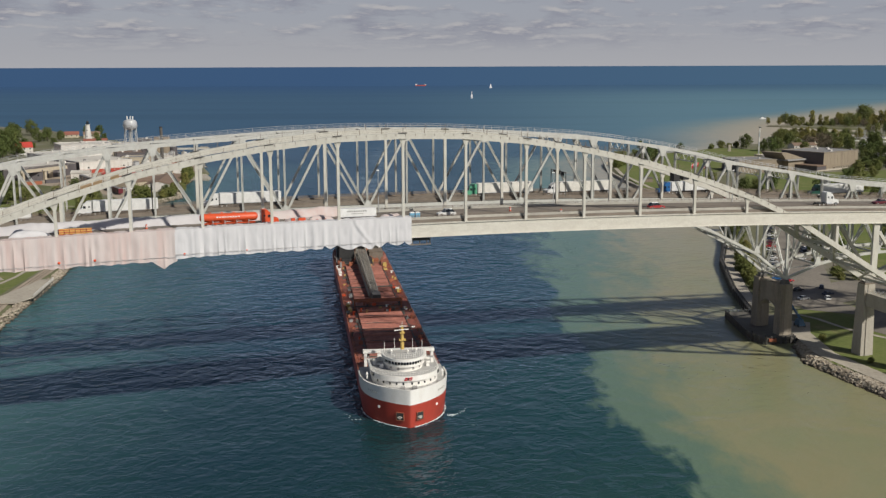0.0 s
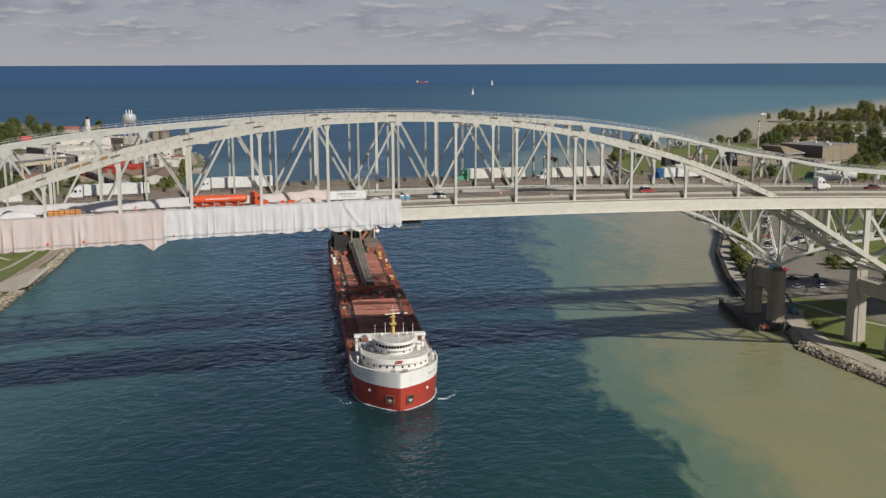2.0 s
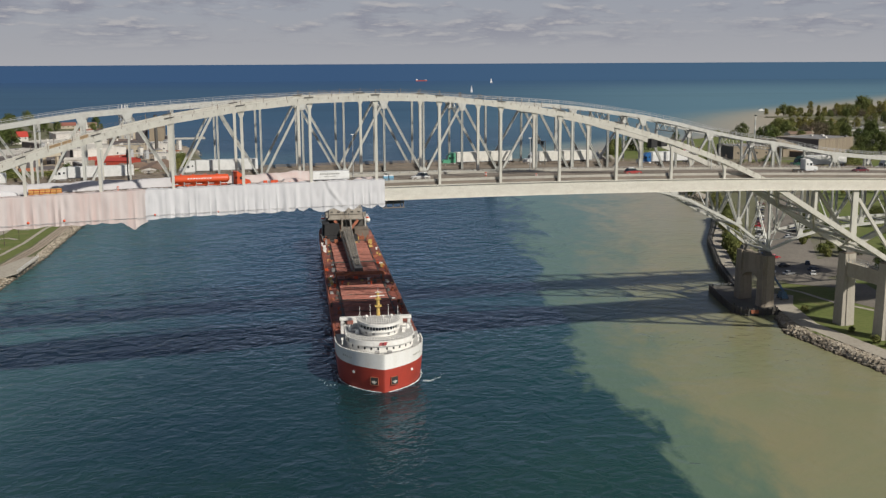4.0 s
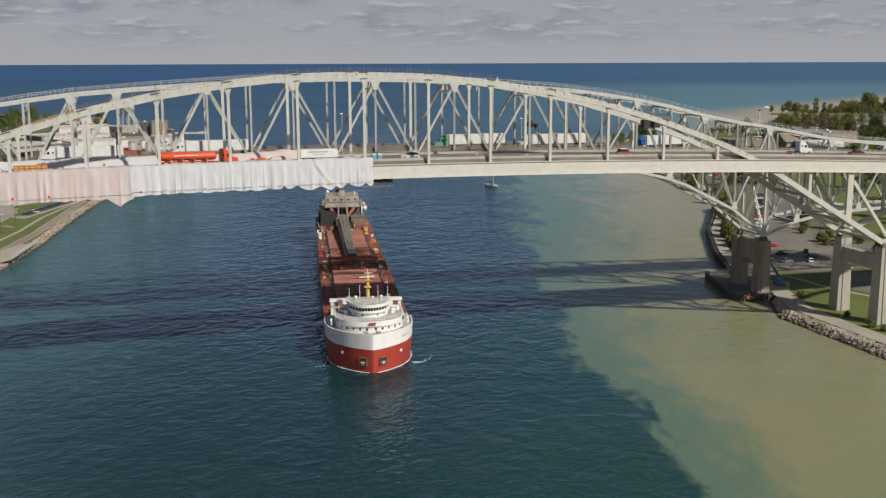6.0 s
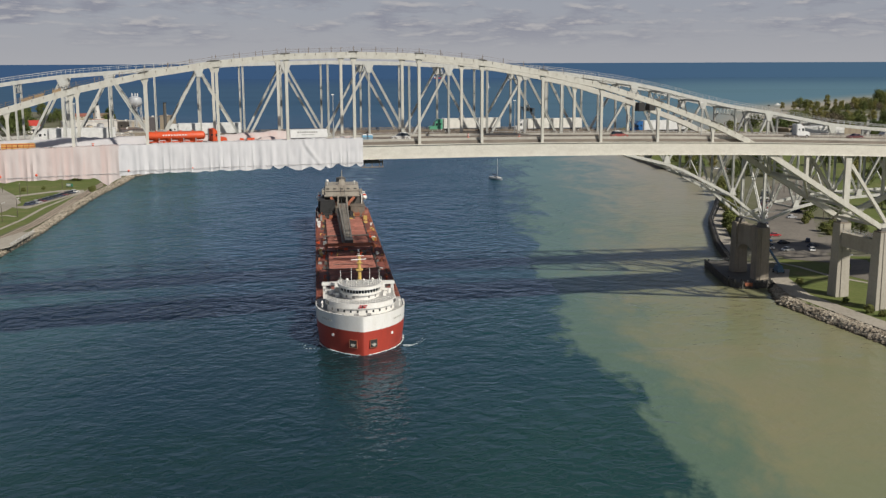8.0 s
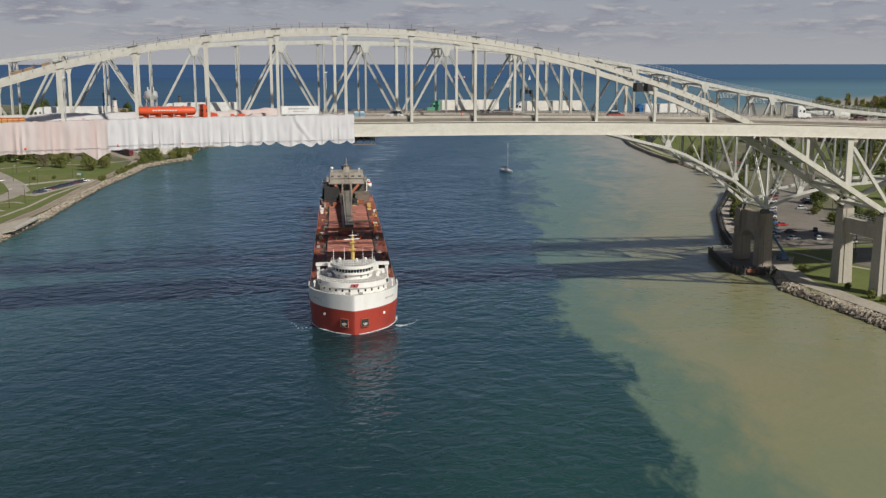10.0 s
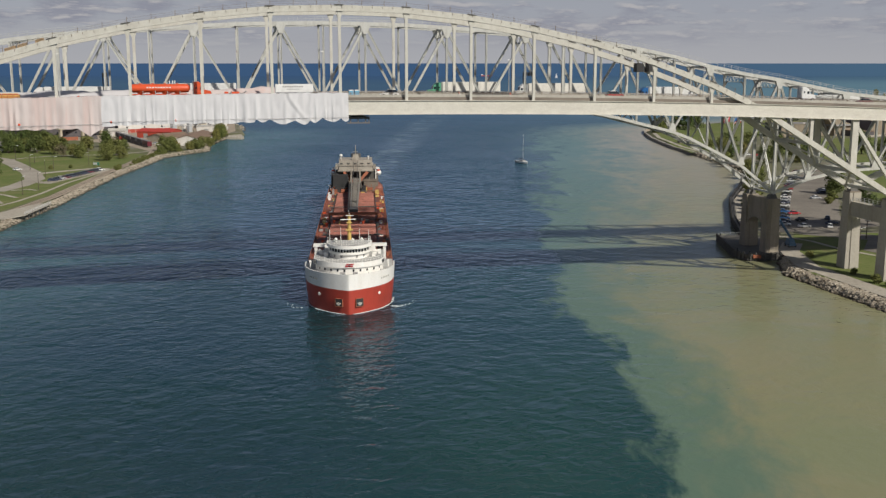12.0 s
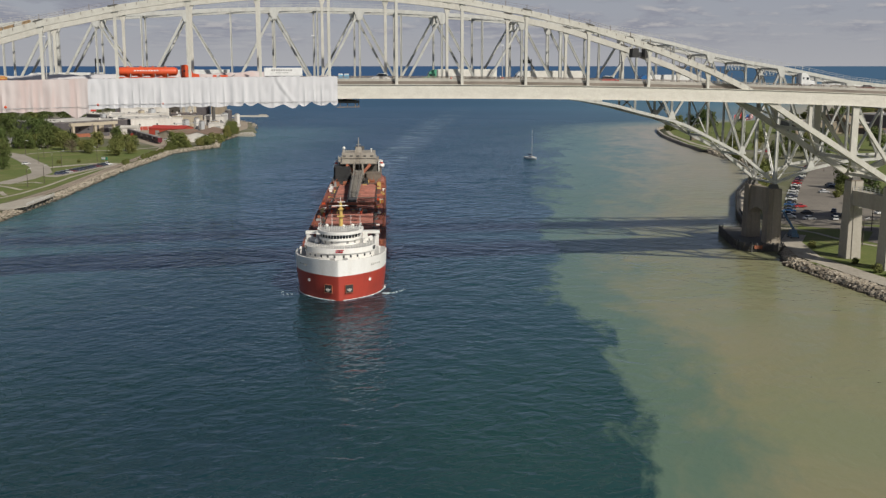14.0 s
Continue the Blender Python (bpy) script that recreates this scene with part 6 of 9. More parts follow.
for i in range(40):
    y = 34 + i * 4.0
    for x in (-10.7, 10.7):
        tube(bm, (x, y, 6.85), (x, y, 7.35), 0.13, n=7)
tagged(part("side_vents", bm, RUST, ship), kind="stuff")

# pipes, cables and loose gear on the main deck
rnd = random.Random(21)
for i in range(26):
    y = rnd.uniform(34, 170)
    x = rnd.choice((-1, 1)) * rnd.uniform(7.9, 10.6)
    bm = bmesh.new()
    a, b, h = rnd.uniform(0.3, 0.8), rnd.uniform(0.4, 1.6), rnd.uniform(0.3, 1.1)
    block(bm, x - a, x + a, y - b, y + b, 6.9, 6.9 + h, 0.08)
    o = part("gear_box", bm, (RUST, STEEL_DARK, GREY_P, MAST_Y, STEEL_DARK)[i % 5], ship)
for y in (34.2, 64.0, 93.5, 123.0, 168.5):
    bm = bmesh.new()
    for k in range(3):
        beam(bm, (-9.0 + rnd.uniform(-1, 1), y + k * 0.5, 8.0), (9.0 + rnd.uniform(-1, 1), y + k * 0.5 + rnd.uniform(-1.5, 1.5), 8.05), 0.16, 0.16)
    part("deck_pipe", bm, STEEL_DARK, ship)
# fittings along the gunwales and about the boom's head
for i in range(70):
    y = rnd.uniform(30, 172) if i < 54 else rnd.uniform(86, 97)
    x = rnd.choice((-1, 1)) * rnd.uniform(8.2, 11.0) if i < 54 else rnd.uniform(-6.5, 6.5)
    z = 6.9 if i < 54 else 7.85
    bm = bmesh.new()
    r, h = rnd.uniform(0.18, 0.45), rnd.uniform(0.4, 1.2)
    if i % 3:
        tube(bm, (x, y, z), (x, y, z + h), r, r * 0.8, 7)
        tube(bm, (x - r, y, z + h), (x + r + 0.4, y, z + h), 0.12, n=6)
    else:
        block(bm, x - r * 1.6, x + r * 1.6, y - r, y + r, z, z + h, 0.05)
    part("deck_fitting", bm, (RUST, MAST_Y, RUST, HULL_WHITE, STEEL_DARK, RUST, ORANGE_P)[i % 7], ship)
# hatch crane straddling the covers
bm = bmesh.new()
for x in (-8.0, 8.0):
    for y in (93.2, 95.8):
        beam(bm, (x, y, 7.1), (x, y, 9.9), 0.35, 0.35, side=(1, 0, 0))
    beam(bm, (x, 92.8, 7.4), (x, 96.2, 7.4), 0.5, 0.5, side=(1, 0, 0))
beam(bm, (-8.3, 93.2, 10.0), (8.3, 93.2, 10.0), 0.4, 0.55)
beam(bm, (-8.3, 95.8, 10.0), (8.3, 95.8, 10.0), 0.4, 0.55)
part("hatch_crane", bm, RUST, ship)
# rust-orange gear, stairs and pipes on the after deck
rnd = random.Random(77)
for i in range(34):
    bm = bmesh.new()
    sg = 1 if i % 3 else -1
    x, y = sg * rnd.uniform(2.8, 10.4), rnd.uniform(163, 184)
    a, b, h = rnd.uniform(0.25, 0.9), rnd.uniform(0.3, 1.2), rnd.uniform(0.5, 2.6)
    block(bm, x - a, x + a, y - b, y + b, 6.85, 6.85 + h, 0.06)
    if i % 2:
        tube(bm, (x, y - b, 6.9 + h), (x + rnd.uniform(-2, 2), y - b, 6.9 + h + rnd.uniform(0.4, 1.6)), 0.1, n=6)
    part("deck_gear", bm, (RUST, RUST, MAST_Y, GREY_P, STEEL_DARK, HATCH)[i % 6], ship)
for x in (5.2, 8.2):
    bm = bmesh.new()
    for j in range(9):
        block(bm, x - 0.5, x + 0.5, 181 + j * 0.35, 181.3 + j * 0.35, 7.2 + j * 0.42, 7.28 + j * 0.42)
    for e in (-0.55, 0.55):
        beam(bm, (x + e, 181, 7.1), (x + e, 184.2, 10.9), 0.1, 0.3, side=(1, 0, 0))
        beam(bm, (x + e, 181, 8.1), (x + e, 184.2, 11.9), 0.06, 0.06, side=(1, 0, 0))
    part("deck_stair", bm, SOOT, ship)
# deck lines and hoses lying over the hatch covers
for i in range(12):
    bm = bmesh.new()
    y = 40 + i * 10.6
    x0 = rnd.uniform(-7, -2)
    pts = [(x0 + q * rnd.uniform(2.2, 3.4), y + rnd.uniform(-1.4, 1.4), 7.98) for q in range(4)]
    for p, q in zip(pts, pts[1:]):
        tube(bm, p, q, 0.09, n=5)
    part("deck_line", bm, STEEL_DARK, ship)
# dark machinery beside the boom's foot
for x0, x1, y0_, y1_, z1 in ((-9.6, -3.0, 174.5, 177, 14.2), (-10.4, -7.2, 177, 186, 13.8), (-8.6, -4.2, 170.5, 174.4, 9.6), (-2.4, 2.4, 173, 178, 10.4), (2.6, 4.4, 170, 177, 9.4)):
    bm = bmesh.new()
    block(bm, x0, x1, y0_, y1_, 6.85, z1, 0.2)
    part("machinery", bm, BLACK_P, ship)
bm = bmesh.new()
for i in range(7):
    for x in (-7.6, 7.6):
        tube(bm, (x, 187 + i * 3.4, 14.4), (x, 187 + i * 3.4, 15.4), 0.05, n=5)
for x in (-7.6, 7.6):
    tube(bm, (x, 187, 15.4), (x, 207.4, 15.4), 0.05, n=5)
part("boat_deck_rail", bm, SOOT, ship)


# ------------------------------------------------------------------ trees
def leaf_material(name, a, b, c):
    k = Mat(name)
    t = k.n.new("ShaderNodeNewGeometry").outputs["Random Per Island"]
    col = k.mix(t, a, b)
    col = k.mix(k.ramp(k.rand(), 0.2, 1.0, 0, 0.6), col, c)
    return k.done(col, 0.75, 0.0, 0.2)


LEAF_GREEN = leaf_material("green_leaves", (0.052, 0.080, 0.022), (0.095, 0.125, 0.036), (0.120, 0.128, 0.040))
LEAF_OLIVE = leaf_material("olive_leaves", (0.095, 0.118, 0.032), (0.155, 0.168, 0.050), (0.180, 0.168, 0.056))
LEAF_GOLD = leaf_material("turning_leaves", (0.165, 0.165, 0.045), (0.235, 0.215, 0.064), (0.215, 0.180, 0.058))
LEAF_GREY = leaf_material("grey_thin_leaves", (0.12, 0.10, 0.07), (0.18, 0.15, 0.11), (0.13, 0.11, 0.06))
BARK = worn("grey_brown_bark", (0.10, 0.08, 0.06), (0.05, 0.04, 0.03), 0.9, 1.0, 4.0, 0.6, bump=0.03)


def make_tree(seed, high, wide, leaf, low=0.25, lumps=9, per=22, leafsize=0.75, label=""):
    """A trunk with limbs and a crown of many leaf sprays gathered in uneven lumps."""
    rnd = random.Random(seed)
    th = thing("tree", None, label, "tree", "trees")
    bm = bmesh.new()
    tr = high * 0.022 + 0.06
    tube(bm, (0, 0, -0.3), (0.02 * high, 0, high * 0.45), tr * 1.4, tr * 0.75, 7)
    tube(bm, (0.02 * high, 0, high * 0.45), (0, 0.03 * high, high * 0.82), tr * 0.75, tr * 0.2, 6)
    centres = []
    for i in range(lumps):
        a = i * 2.4 + rnd.random()
        h = low + (0.92 - low) * ((i + 0.5) / lumps)
        swell = math.sin(math.pi * min(1, 0.18 + 0.82 * (h - low) / (1 - low))) ** 0.7
        r = wide * 0.5 * swell * rnd.uniform(0.35, 0.8)
        c = Vector((math.cos(a) * r, math.sin(a) * r, h * high))
        centres.append((c, wide * rnd.uniform(0.17, 0.28)))
        z0 = max(high * low * 0.8, c.z - high * 0.22)
        tube(bm, (0.015 * high, 0, min(z0, high * 0.7)), c, tr * 0.45, tr * 0.12, 5)
    part("trunk", bm, BARK, th)
    verts, faces = [], []
    for c, r in centres:
        for j in range(per * 3):
            d = Vector((rnd.gauss(0, 1), rnd.gauss(0, 1), rnd.gauss(0, 0.8)))
            d = d.normalized() * r * rnd.uniform(0.45, 1.12)
            p = c + d
            n = (d.normalized() + Vector((rnd.uniform(-0.7, 0.7), rnd.uniform(-0.7, 0.7), rnd.uniform(-0.1, 0.9)))).normalized()
            u = n.orthogonal().normalized()
            w = n.cross(u)
            q = rnd.random() * 6.28
            u, w = u * math.cos(q) + w * math.sin(q), w * math.cos(q) - u * math.sin(q)
            s = leafsize * rnd.uniform(0.6, 1.3)
            b = len(verts)
            verts += [p - u * s, p + w * s * 0.55 + n * 0.1, p + u * s, p - w * s * 0.55 + n * 0.1]
            faces.append((b, b + 1, b + 2, b + 3))
    me = bpy.data.meshes.new("crown")
    me.from_pydata([tuple(v) for v in verts], [], faces)
    me.materials.append(leaf)
    o = new("crown", me)
    o.parent = th
    return th


KINDS = {
    "green": [make_tree(1, 14, 12, LEAF_GREEN, 0.2, 13, 42, 0.55, "broad green leafy tree on the river bank"), make_tree(2, 12, 11, LEAF_GREEN, 0.18, 12, 42, 0.52, "broad green leafy tree on the river bank")],
    "olive": [make_tree(3, 13, 11, LEAF_OLIVE, 0.2, 12, 42, 0.55, "olive green leafy tree with an uneven crown"), make_tree(4, 11, 11, LEAF_OLIVE, 0.15, 13, 40, 0.52, "olive green leafy tree with an uneven crown")],
    "gold": [make_tree(5, 12, 9, LEAF_GOLD, 0.2, 11, 40, 0.52, "tree with yellowing autumn leaves")],
    "tall": [make_tree(6, 18, 8, LEAF_GOLD, 0.12, 13, 22, 0.75, "tall slim tree with yellowing leaves")],
    "grey": [make_tree(7, 11, 12, LEAF_GREY, 0.2, 11, 28, 0.45, "half-bare greyish tree with thin leaves")],
    "bush": [make_tree(8, 4.5, 6.0, LEAF_OLIVE, 0.12, 10, 34, 0.36, "low olive shrub by the water")],
}
TREE_N = [0]


def thicket(name, label, spots):
    """One tangled mesh of scrub and far trees, where single plants cannot be told apart."""
    co, fa, mi, mats = [], [], [], []
    base_i = 0
    for n, (kind, x, y, size, z) in enumerate(spots):
        base = KINDS[kind][n % len(KINDS[kind])]
        m = pose(x, y, z, 0, 0, (n * 77) % 360) @ Matrix.Diagonal((size, size, size * (0.9 + 0.03 * (n % 7)), 1))
        for ob in base.children:
            me = ob.data
            if me.materials[0] not in mats:
                mats.append(me.materials[0])
            co.extend(tuple(m @ v.co) for v in me.vertices)
            fa.extend(tuple(base_i + i for i in p.vertices) for p in me.polygons)
            mi.extend([mats.index(me.materials[0])] * len(me.polygons))
            base_i += len(me.vertices)
    me = bpy.data.meshes.new(name)
    me.from_pydata(co, [], fa)
    for mt in mats:
        me.materials.append(mt)
    me.polygons.foreach_set("material_index", mi)
    return tagged(new(name, me), label, "scrub", kind="stuff")


def plant(kind, x, y, size=1.0, z=2.0):
    """Sets one tree: the first of each kind is moved there, the rest are copies."""
    i = TREE_N[0]
    TREE_N[0] += 1
    base = KINDS[kind][i % len(KINDS[kind])]
    m = pose(x, y, z, 0, 0, (i * 77) % 360)
    s = size * (0.88 + 0.25 * ((i * 37) % 10) / 10)
    if "placed" not in base:
        base["placed"] = 1
        base.matrix_world = m @ Matrix.Diagonal((s, s, s, 1))
        return base
    keep = base.scale.copy()
    base.scale = (s, s, s * (0.9 + 0.2 * ((i * 13) % 7) / 7))
    o = copy_thing(base, m)
    base.scale = keep
    return o


# western bank
for k, x, y, s in (("green", -286, 618, 0.8), ("green", -318, 673, 1.1), ("green", -358, 763, 1.3), ("green", -382, 828, 1.3), ("green", -326, 736, 1.2), ("olive", -299, 675, 0.8), ("green", -284, 671, 1.0),
                   ("green", -290, 695, 1.1), ("olive", -267, 659, 0.95), ("grey", -254, 642, 0.8), ("olive", -247, 643, 0.7), ("olive", -239, 635, 0.75), ("olive", -253, 679, 0.9), ("olive", -216, 620, 0.95),
                   ("olive", -223, 653, 0.9), ("olive", -229, 681, 0.7), ("green", -257, 565, 0.6), ("green", -242, 534, 0.5), ("green", -265, 575, 0.5), ("bush", -227, 567, 0.5), ("bush", -219, 575, 0.5),
                   ("olive", -199, 688, 0.95), ("bush", -199, 667, 1.0), ("bush", -194, 687, 1.1), ("bush", -190, 702, 1.1), ("olive", -189, 709, 0.55), ("olive", -200, 812, 0.95), ("bush", -196, 782, 1.3),
                   ("bush", -192, 752, 1.2), ("bush", -201, 828, 1.2), ("olive", -204, 688, 0.9), ("gold", -196, 690, 0.6), ("bush", -204, 702, 1.4), ("gold", -190, 700, 0.5), ("bush", -186, 708, 1.2), ("green", -197, 735, 0.5), ("bush", -190, 728, 1.5), ("gold", -194, 780, 0.7), ("olive", -197, 800, 0.9), ("gold", -203, 818, 0.8), ("olive", -208, 840, 0.8), ("bush", -186, 735, 1.2), ("olive", -224, 640, 0.85), ("olive", -212, 634, 0.7), ("green", -340, 700, 1.2), ("green", -372, 720, 1.3), ("green", -400, 790, 1.3), ("green", -345, 790, 1.1), ("green", -310, 720, 1.0), ("green", -275, 690, 0.9),
                   ("green", -433, 1019, 1.9), ("green", -452, 990, 1.8), ("green", -424, 1031, 1.3), ("green", -463, 1149, 1.5), ("green", -478, 1254, 1.5), ("green", -443, 1181, 1.2), ("green", -488, 1150, 1.9), ("green", -493, 1183, 2.0),
                   ("olive", -505, 1209, 1.9), ("green", -404, 1238, 0.9), ("green", -430, 958, 1.5), ("green", -470, 1060, 1.7), ("green", -500, 1040, 1.8), ("green", -540, 1120, 1.9), ("green", -520, 1000, 1.7), ("olive", -450, 930, 1.4),
                   ("green", -420, 870, 1.4), ("green", -440, 820, 1.4), ("olive", -410, 900, 1.2), ("green", -380, 1180, 0.6), ("green", -370, 1175, 0.5), ("green", -395, 1190, 0.7), ("green", -385, 1165, 0.6),
                   ("green", -262, 700, 0.8), ("green", -447, 1052, 1.5), ("green", -453, 1087, 1.4), ("olive", -466, 1130, 1.5), ("green", -514, 1210, 2.0), ("green", -516, 1256, 2.0), ("green", -483, 1235, 1.8), ("olive", -497, 1305, 1.8), ("green", -467, 1270, 1.4), ("green", -540, 1300, 2.2), ("olive", -453, 1148, 0.9), ("green", -540, 1362, 2.2), ("bush", -430, 1290, 1.6), ("green", -440, 1330, 1.1), ("green", -470, 1370, 1.3), ("olive", -335, 650, 1.0), ("olive", -300, 640, 0.8), ("green", -330, 610, 0.9), ("green", -560, 1200, 1.9), ("green", -590, 1260, 1.9), ("green", -350, 560, 0.9), ("green", -330, 520, 0.9)):
    plant(k, x, y, s * (0.68 if x < -440 and y > 1000 else 1.0))
# eastern bank, headland and spit
for k, x, y, s in (("green", 326, 1106, 1.3), ("bush", 287, 1100, 1.3), ("bush", 301, 1114, 1.6), ("bush", 310, 1114, 1.2), ("bush", 319, 1118, 1.4), ("green", 333, 1068, 1.0), ("green", 341, 1068, 1.2), ("green", 350, 1075, 1.0),
                   ("olive", 363, 1112, 1.1), ("green", 383, 1143, 1.0), ("olive", 382, 1111, 1.0), ("grey", 394, 1110, 1.3), ("grey", 405, 1104, 1.4), ("grey", 415, 1115, 1.3), ("green", 429, 1141, 1.3), ("olive", 427, 1109, 1.1),
                   ("green", 436, 1108, 1.2), ("green", 362, 880, 0.9), ("green", 374, 897, 1.3), ("green", 384, 890, 1.3), ("green", 396, 902, 1.2), ("green", 410, 930, 1.3), ("green", 462, 1107, 1.4), ("green", 424, 1125, 1.2), ("green", 440, 1040, 1.2),
                   ("green", 420, 1010, 1.0), ("olive", 470, 1060, 1.3), ("green", 500, 1080, 1.3), ("olive", 520, 1120, 1.3),
                   ("olive", 388, 1180, 1.2), ("olive", 402, 1200, 1.3), ("gold", 430, 1215, 1.1), ("olive", 450, 1225, 1.2),
                   ("gold", 496, 1564, 0.8), ("gold", 508, 1548, 1.0), ("olive", 518, 1552, 1.5), ("olive", 527, 1550, 1.3), ("gold", 532, 1548, 1.2), ("olive", 542, 1550, 1.3), ("tall", 556, 1545, 1.15), ("gold", 572, 1532, 1.1), ("bush", 582, 1530, 1.5),
                   ("gold", 594, 1542, 1.4), ("olive", 601, 1546, 1.3), ("olive", 616, 1556, 1.7), ("olive", 626, 1552, 1.6), ("green", 641, 1570, 2.1), ("olive", 652, 1580, 1.9), ("tall", 640, 1530, 1.1), ("tall", 650, 1525, 1.2), ("tall", 662, 1535, 1.3), ("tall", 676, 1548, 1.3),
                   ("gold", 690, 1560, 1.6), ("olive", 700, 1600, 1.9), ("olive", 720, 1620, 1.9), ("tall", 630, 1516, 0.9), ("tall", 612, 1512, 0.8), ("bush", 566, 1522, 1.5), ("bush", 600, 1520, 1.5),
                   ("olive", 138, 469, 0.55), ("bush", 127, 417, 1.1), ("bush", 129.5, 429, 1.2), ("bush", 131, 441, 1.3), ("gold", 134, 438, 0.45), ("bush", 136, 455, 1.2), ("olive", 130, 424, 0.4), ("bush", 140, 472, 1.2), ("gold", 145, 484, 0.5), ("bush", 125, 405, 0.9), ("bush", 131, 287, 0.5), ("bush", 133, 283, 0.45), ("bush", 129, 300, 0.4), ("bush", 137, 276, 0.5), ("bush", 124, 326, 0.45), ("green", 178, 395, 0.7), ("green", 187, 940, 1.35), ("green", 196, 952, 1.1), ("green", 178, 948, 0.9), ("bush", 155, 915, 1.6), ("bush", 162, 922, 1.7), ("bush", 158, 935, 1.3), ("green", 180, 626, 0.8), ("green", 188, 634, 0.75), ("green", 205, 697, 0.9), ("green", 214, 690, 0.9), ("green", 162, 560, 0.55), ("olive", 202, 637, 0.8), ("green", 212, 645, 0.85), ("bush", 166, 450, 0.7), ("bush", 170, 460, 0.8), ("bush", 179, 492, 0.9), ("bush", 184, 505, 0.9), ("olive", 170, 700, 0.9), ("green", 176, 715, 1.0), ("olive", 168, 735, 0.7), ("gold", 182, 690, 0.7), ("green", 166, 660, 0.7), ("bush", 160, 640, 1.4), ("bush", 158, 625, 1.3), ("olive", 156, 560, 0.6), ("bush", 150, 520, 1.3), ("bush", 147, 505, 1.2), ("green", 186, 388, 0.8), ("olive", 196, 384, 0.8), ("green", 205, 392, 0.9), ("bush", 166, 421, 0.8), ("bush", 167, 428, 0.9), ("olive", 131, 437, 0.5), ("olive", 142, 492, 0.6), ("olive", 152, 518, 0.6), ("bush", 129, 420, 0.9), ("bush", 134, 455, 1.0), ("green", 176, 428, 0.55), ("green", 173, 419, 0.5), ("green", 180, 424, 0.6),
                   ("bush", 174, 440, 0.9), ("olive", 163, 956, 0.8), ("bush", 153, 898, 1.5), ("bush", 158, 912, 1.6), ("olive", 172, 976, 0.7), ("olive", 160, 575, 0.7), ("olive", 151, 528, 0.6), ("olive", 148, 510, 0.6), ("green", 178, 481, 0.8),
                   ("green", 182, 462, 0.8), ("green", 210, 440, 0.9), ("green", 225, 470, 1.0), ("green", 240, 520, 1.0), ("green", 230, 430, 0.9), ("olive", 255, 560, 1.0), ("olive", 215, 700, 1.0), ("green", 235, 730, 1.0), ("olive", 200, 760, 0.8),
                   ("green", 260, 700, 1.1), ("green", 280, 660, 1.1), ("olive", 190, 660, 0.8), ("green", 205, 640, 0.8), ("green", 421, 1064, 1.1), ("green", 422, 1036, 1.2), ("green", 446, 1063, 1.3), ("olive", 421, 985, 1.0), ("green", 397, 970, 0.9), ("olive", 362, 919, 0.6), ("bush", 360, 888, 1.6), ("bush", 368, 870, 1.8), ("olive", 394, 1194, 0.9), ("olive", 409, 1211, 1.0), ("gold", 429, 1229, 0.9), ("grey", 400, 1122, 1.0), ("green", 420, 1141, 1.0), ("bush", 421, 1100, 1.8), ("olive", 442, 1140, 1.1), ("bush", 380, 1080, 1.6), ("green", 470, 1208, 1.0), ("gold", 500, 1240, 1.2), ("olive", 540, 1190, 1.4), ("green", 560, 1140, 1.4), ("gold", 600, 1250, 1.4), ("green", 212, 1100, 0.8), ("green", 240, 1040, 0.7), ("green", 300, 760, 1.1), ("olive", 320, 790, 1.2)):
    plant(k, x - (4.0 if y > 1500 else 0.0), y, s)

# scrub and turning trees round the marina and along the spit
rnd = random.Random(23)
spots = []
for i in range(46):
    x = rnd.uniform(552, 780)
    spots.append((rnd.choice(("olive", "gold", "tall", "green", "grey", "olive")), x, rnd.uniform(1325, 1392) if i % 2 else rnd.uniform(1475, 1540) + (x - 560) * 0.12, rnd.uniform(0.7, 1.25), 2.0))
for i in range(46):
    spots.append((rnd.choice(("bush", "bush", "gold", "olive")), rnd.uniform(405, 498), rnd.uniform(1236, 1284), rnd.uniform(0.5, 1.1), 2.0))
for i in range(26):
    y = rnd.uniform(1512, 1560)
    spots.append(("bush", 505 + (y - 1512) * 1.6 + rnd.uniform(0, 60), y, rnd.uniform(0.6, 1.2), 2.0))
thicket("scrub", "far turning trees and scrub round the marina", spots)
rnd = random.Random(31)
for i in range(46):
    x, y = rnd.uniform(205, 420), rnd.uniform(480, 830)
    if x < 175 + (y - 480) * 0.32 + 25:
        continue
    plant(rnd.choice(("green", "olive", "olive", "green", "gold")), x, y, rnd.uniform(0.6, 1.05))

# belt of trees and scrub between the park and the works, and weeds on the bank
rnd = random.Random(47)
spots = []
for i in range(64):
    x, y = rnd.uniform(-392, -236), rnd.uniform(652, 728)
    if x <= -300 + (y - 650) * 0.9:
        spots.append((rnd.choice(("green", "green", "olive", "green", "bush")), x, y, rnd.uniform(0.55, 0.95), 2.0))
for i in range(40):
    y = rnd.uniform(560, 705)
    x = -interp([(560, 189), (610, 193), (658, 200), (705, 191)], y) + rnd.uniform(-2.5, 1.5)
    spots.append(("bush", x, y, rnd.uniform(0.25, 0.6), 1.6))
thicket("scrub", "dark belt of trees and weeds behind the park", spots)

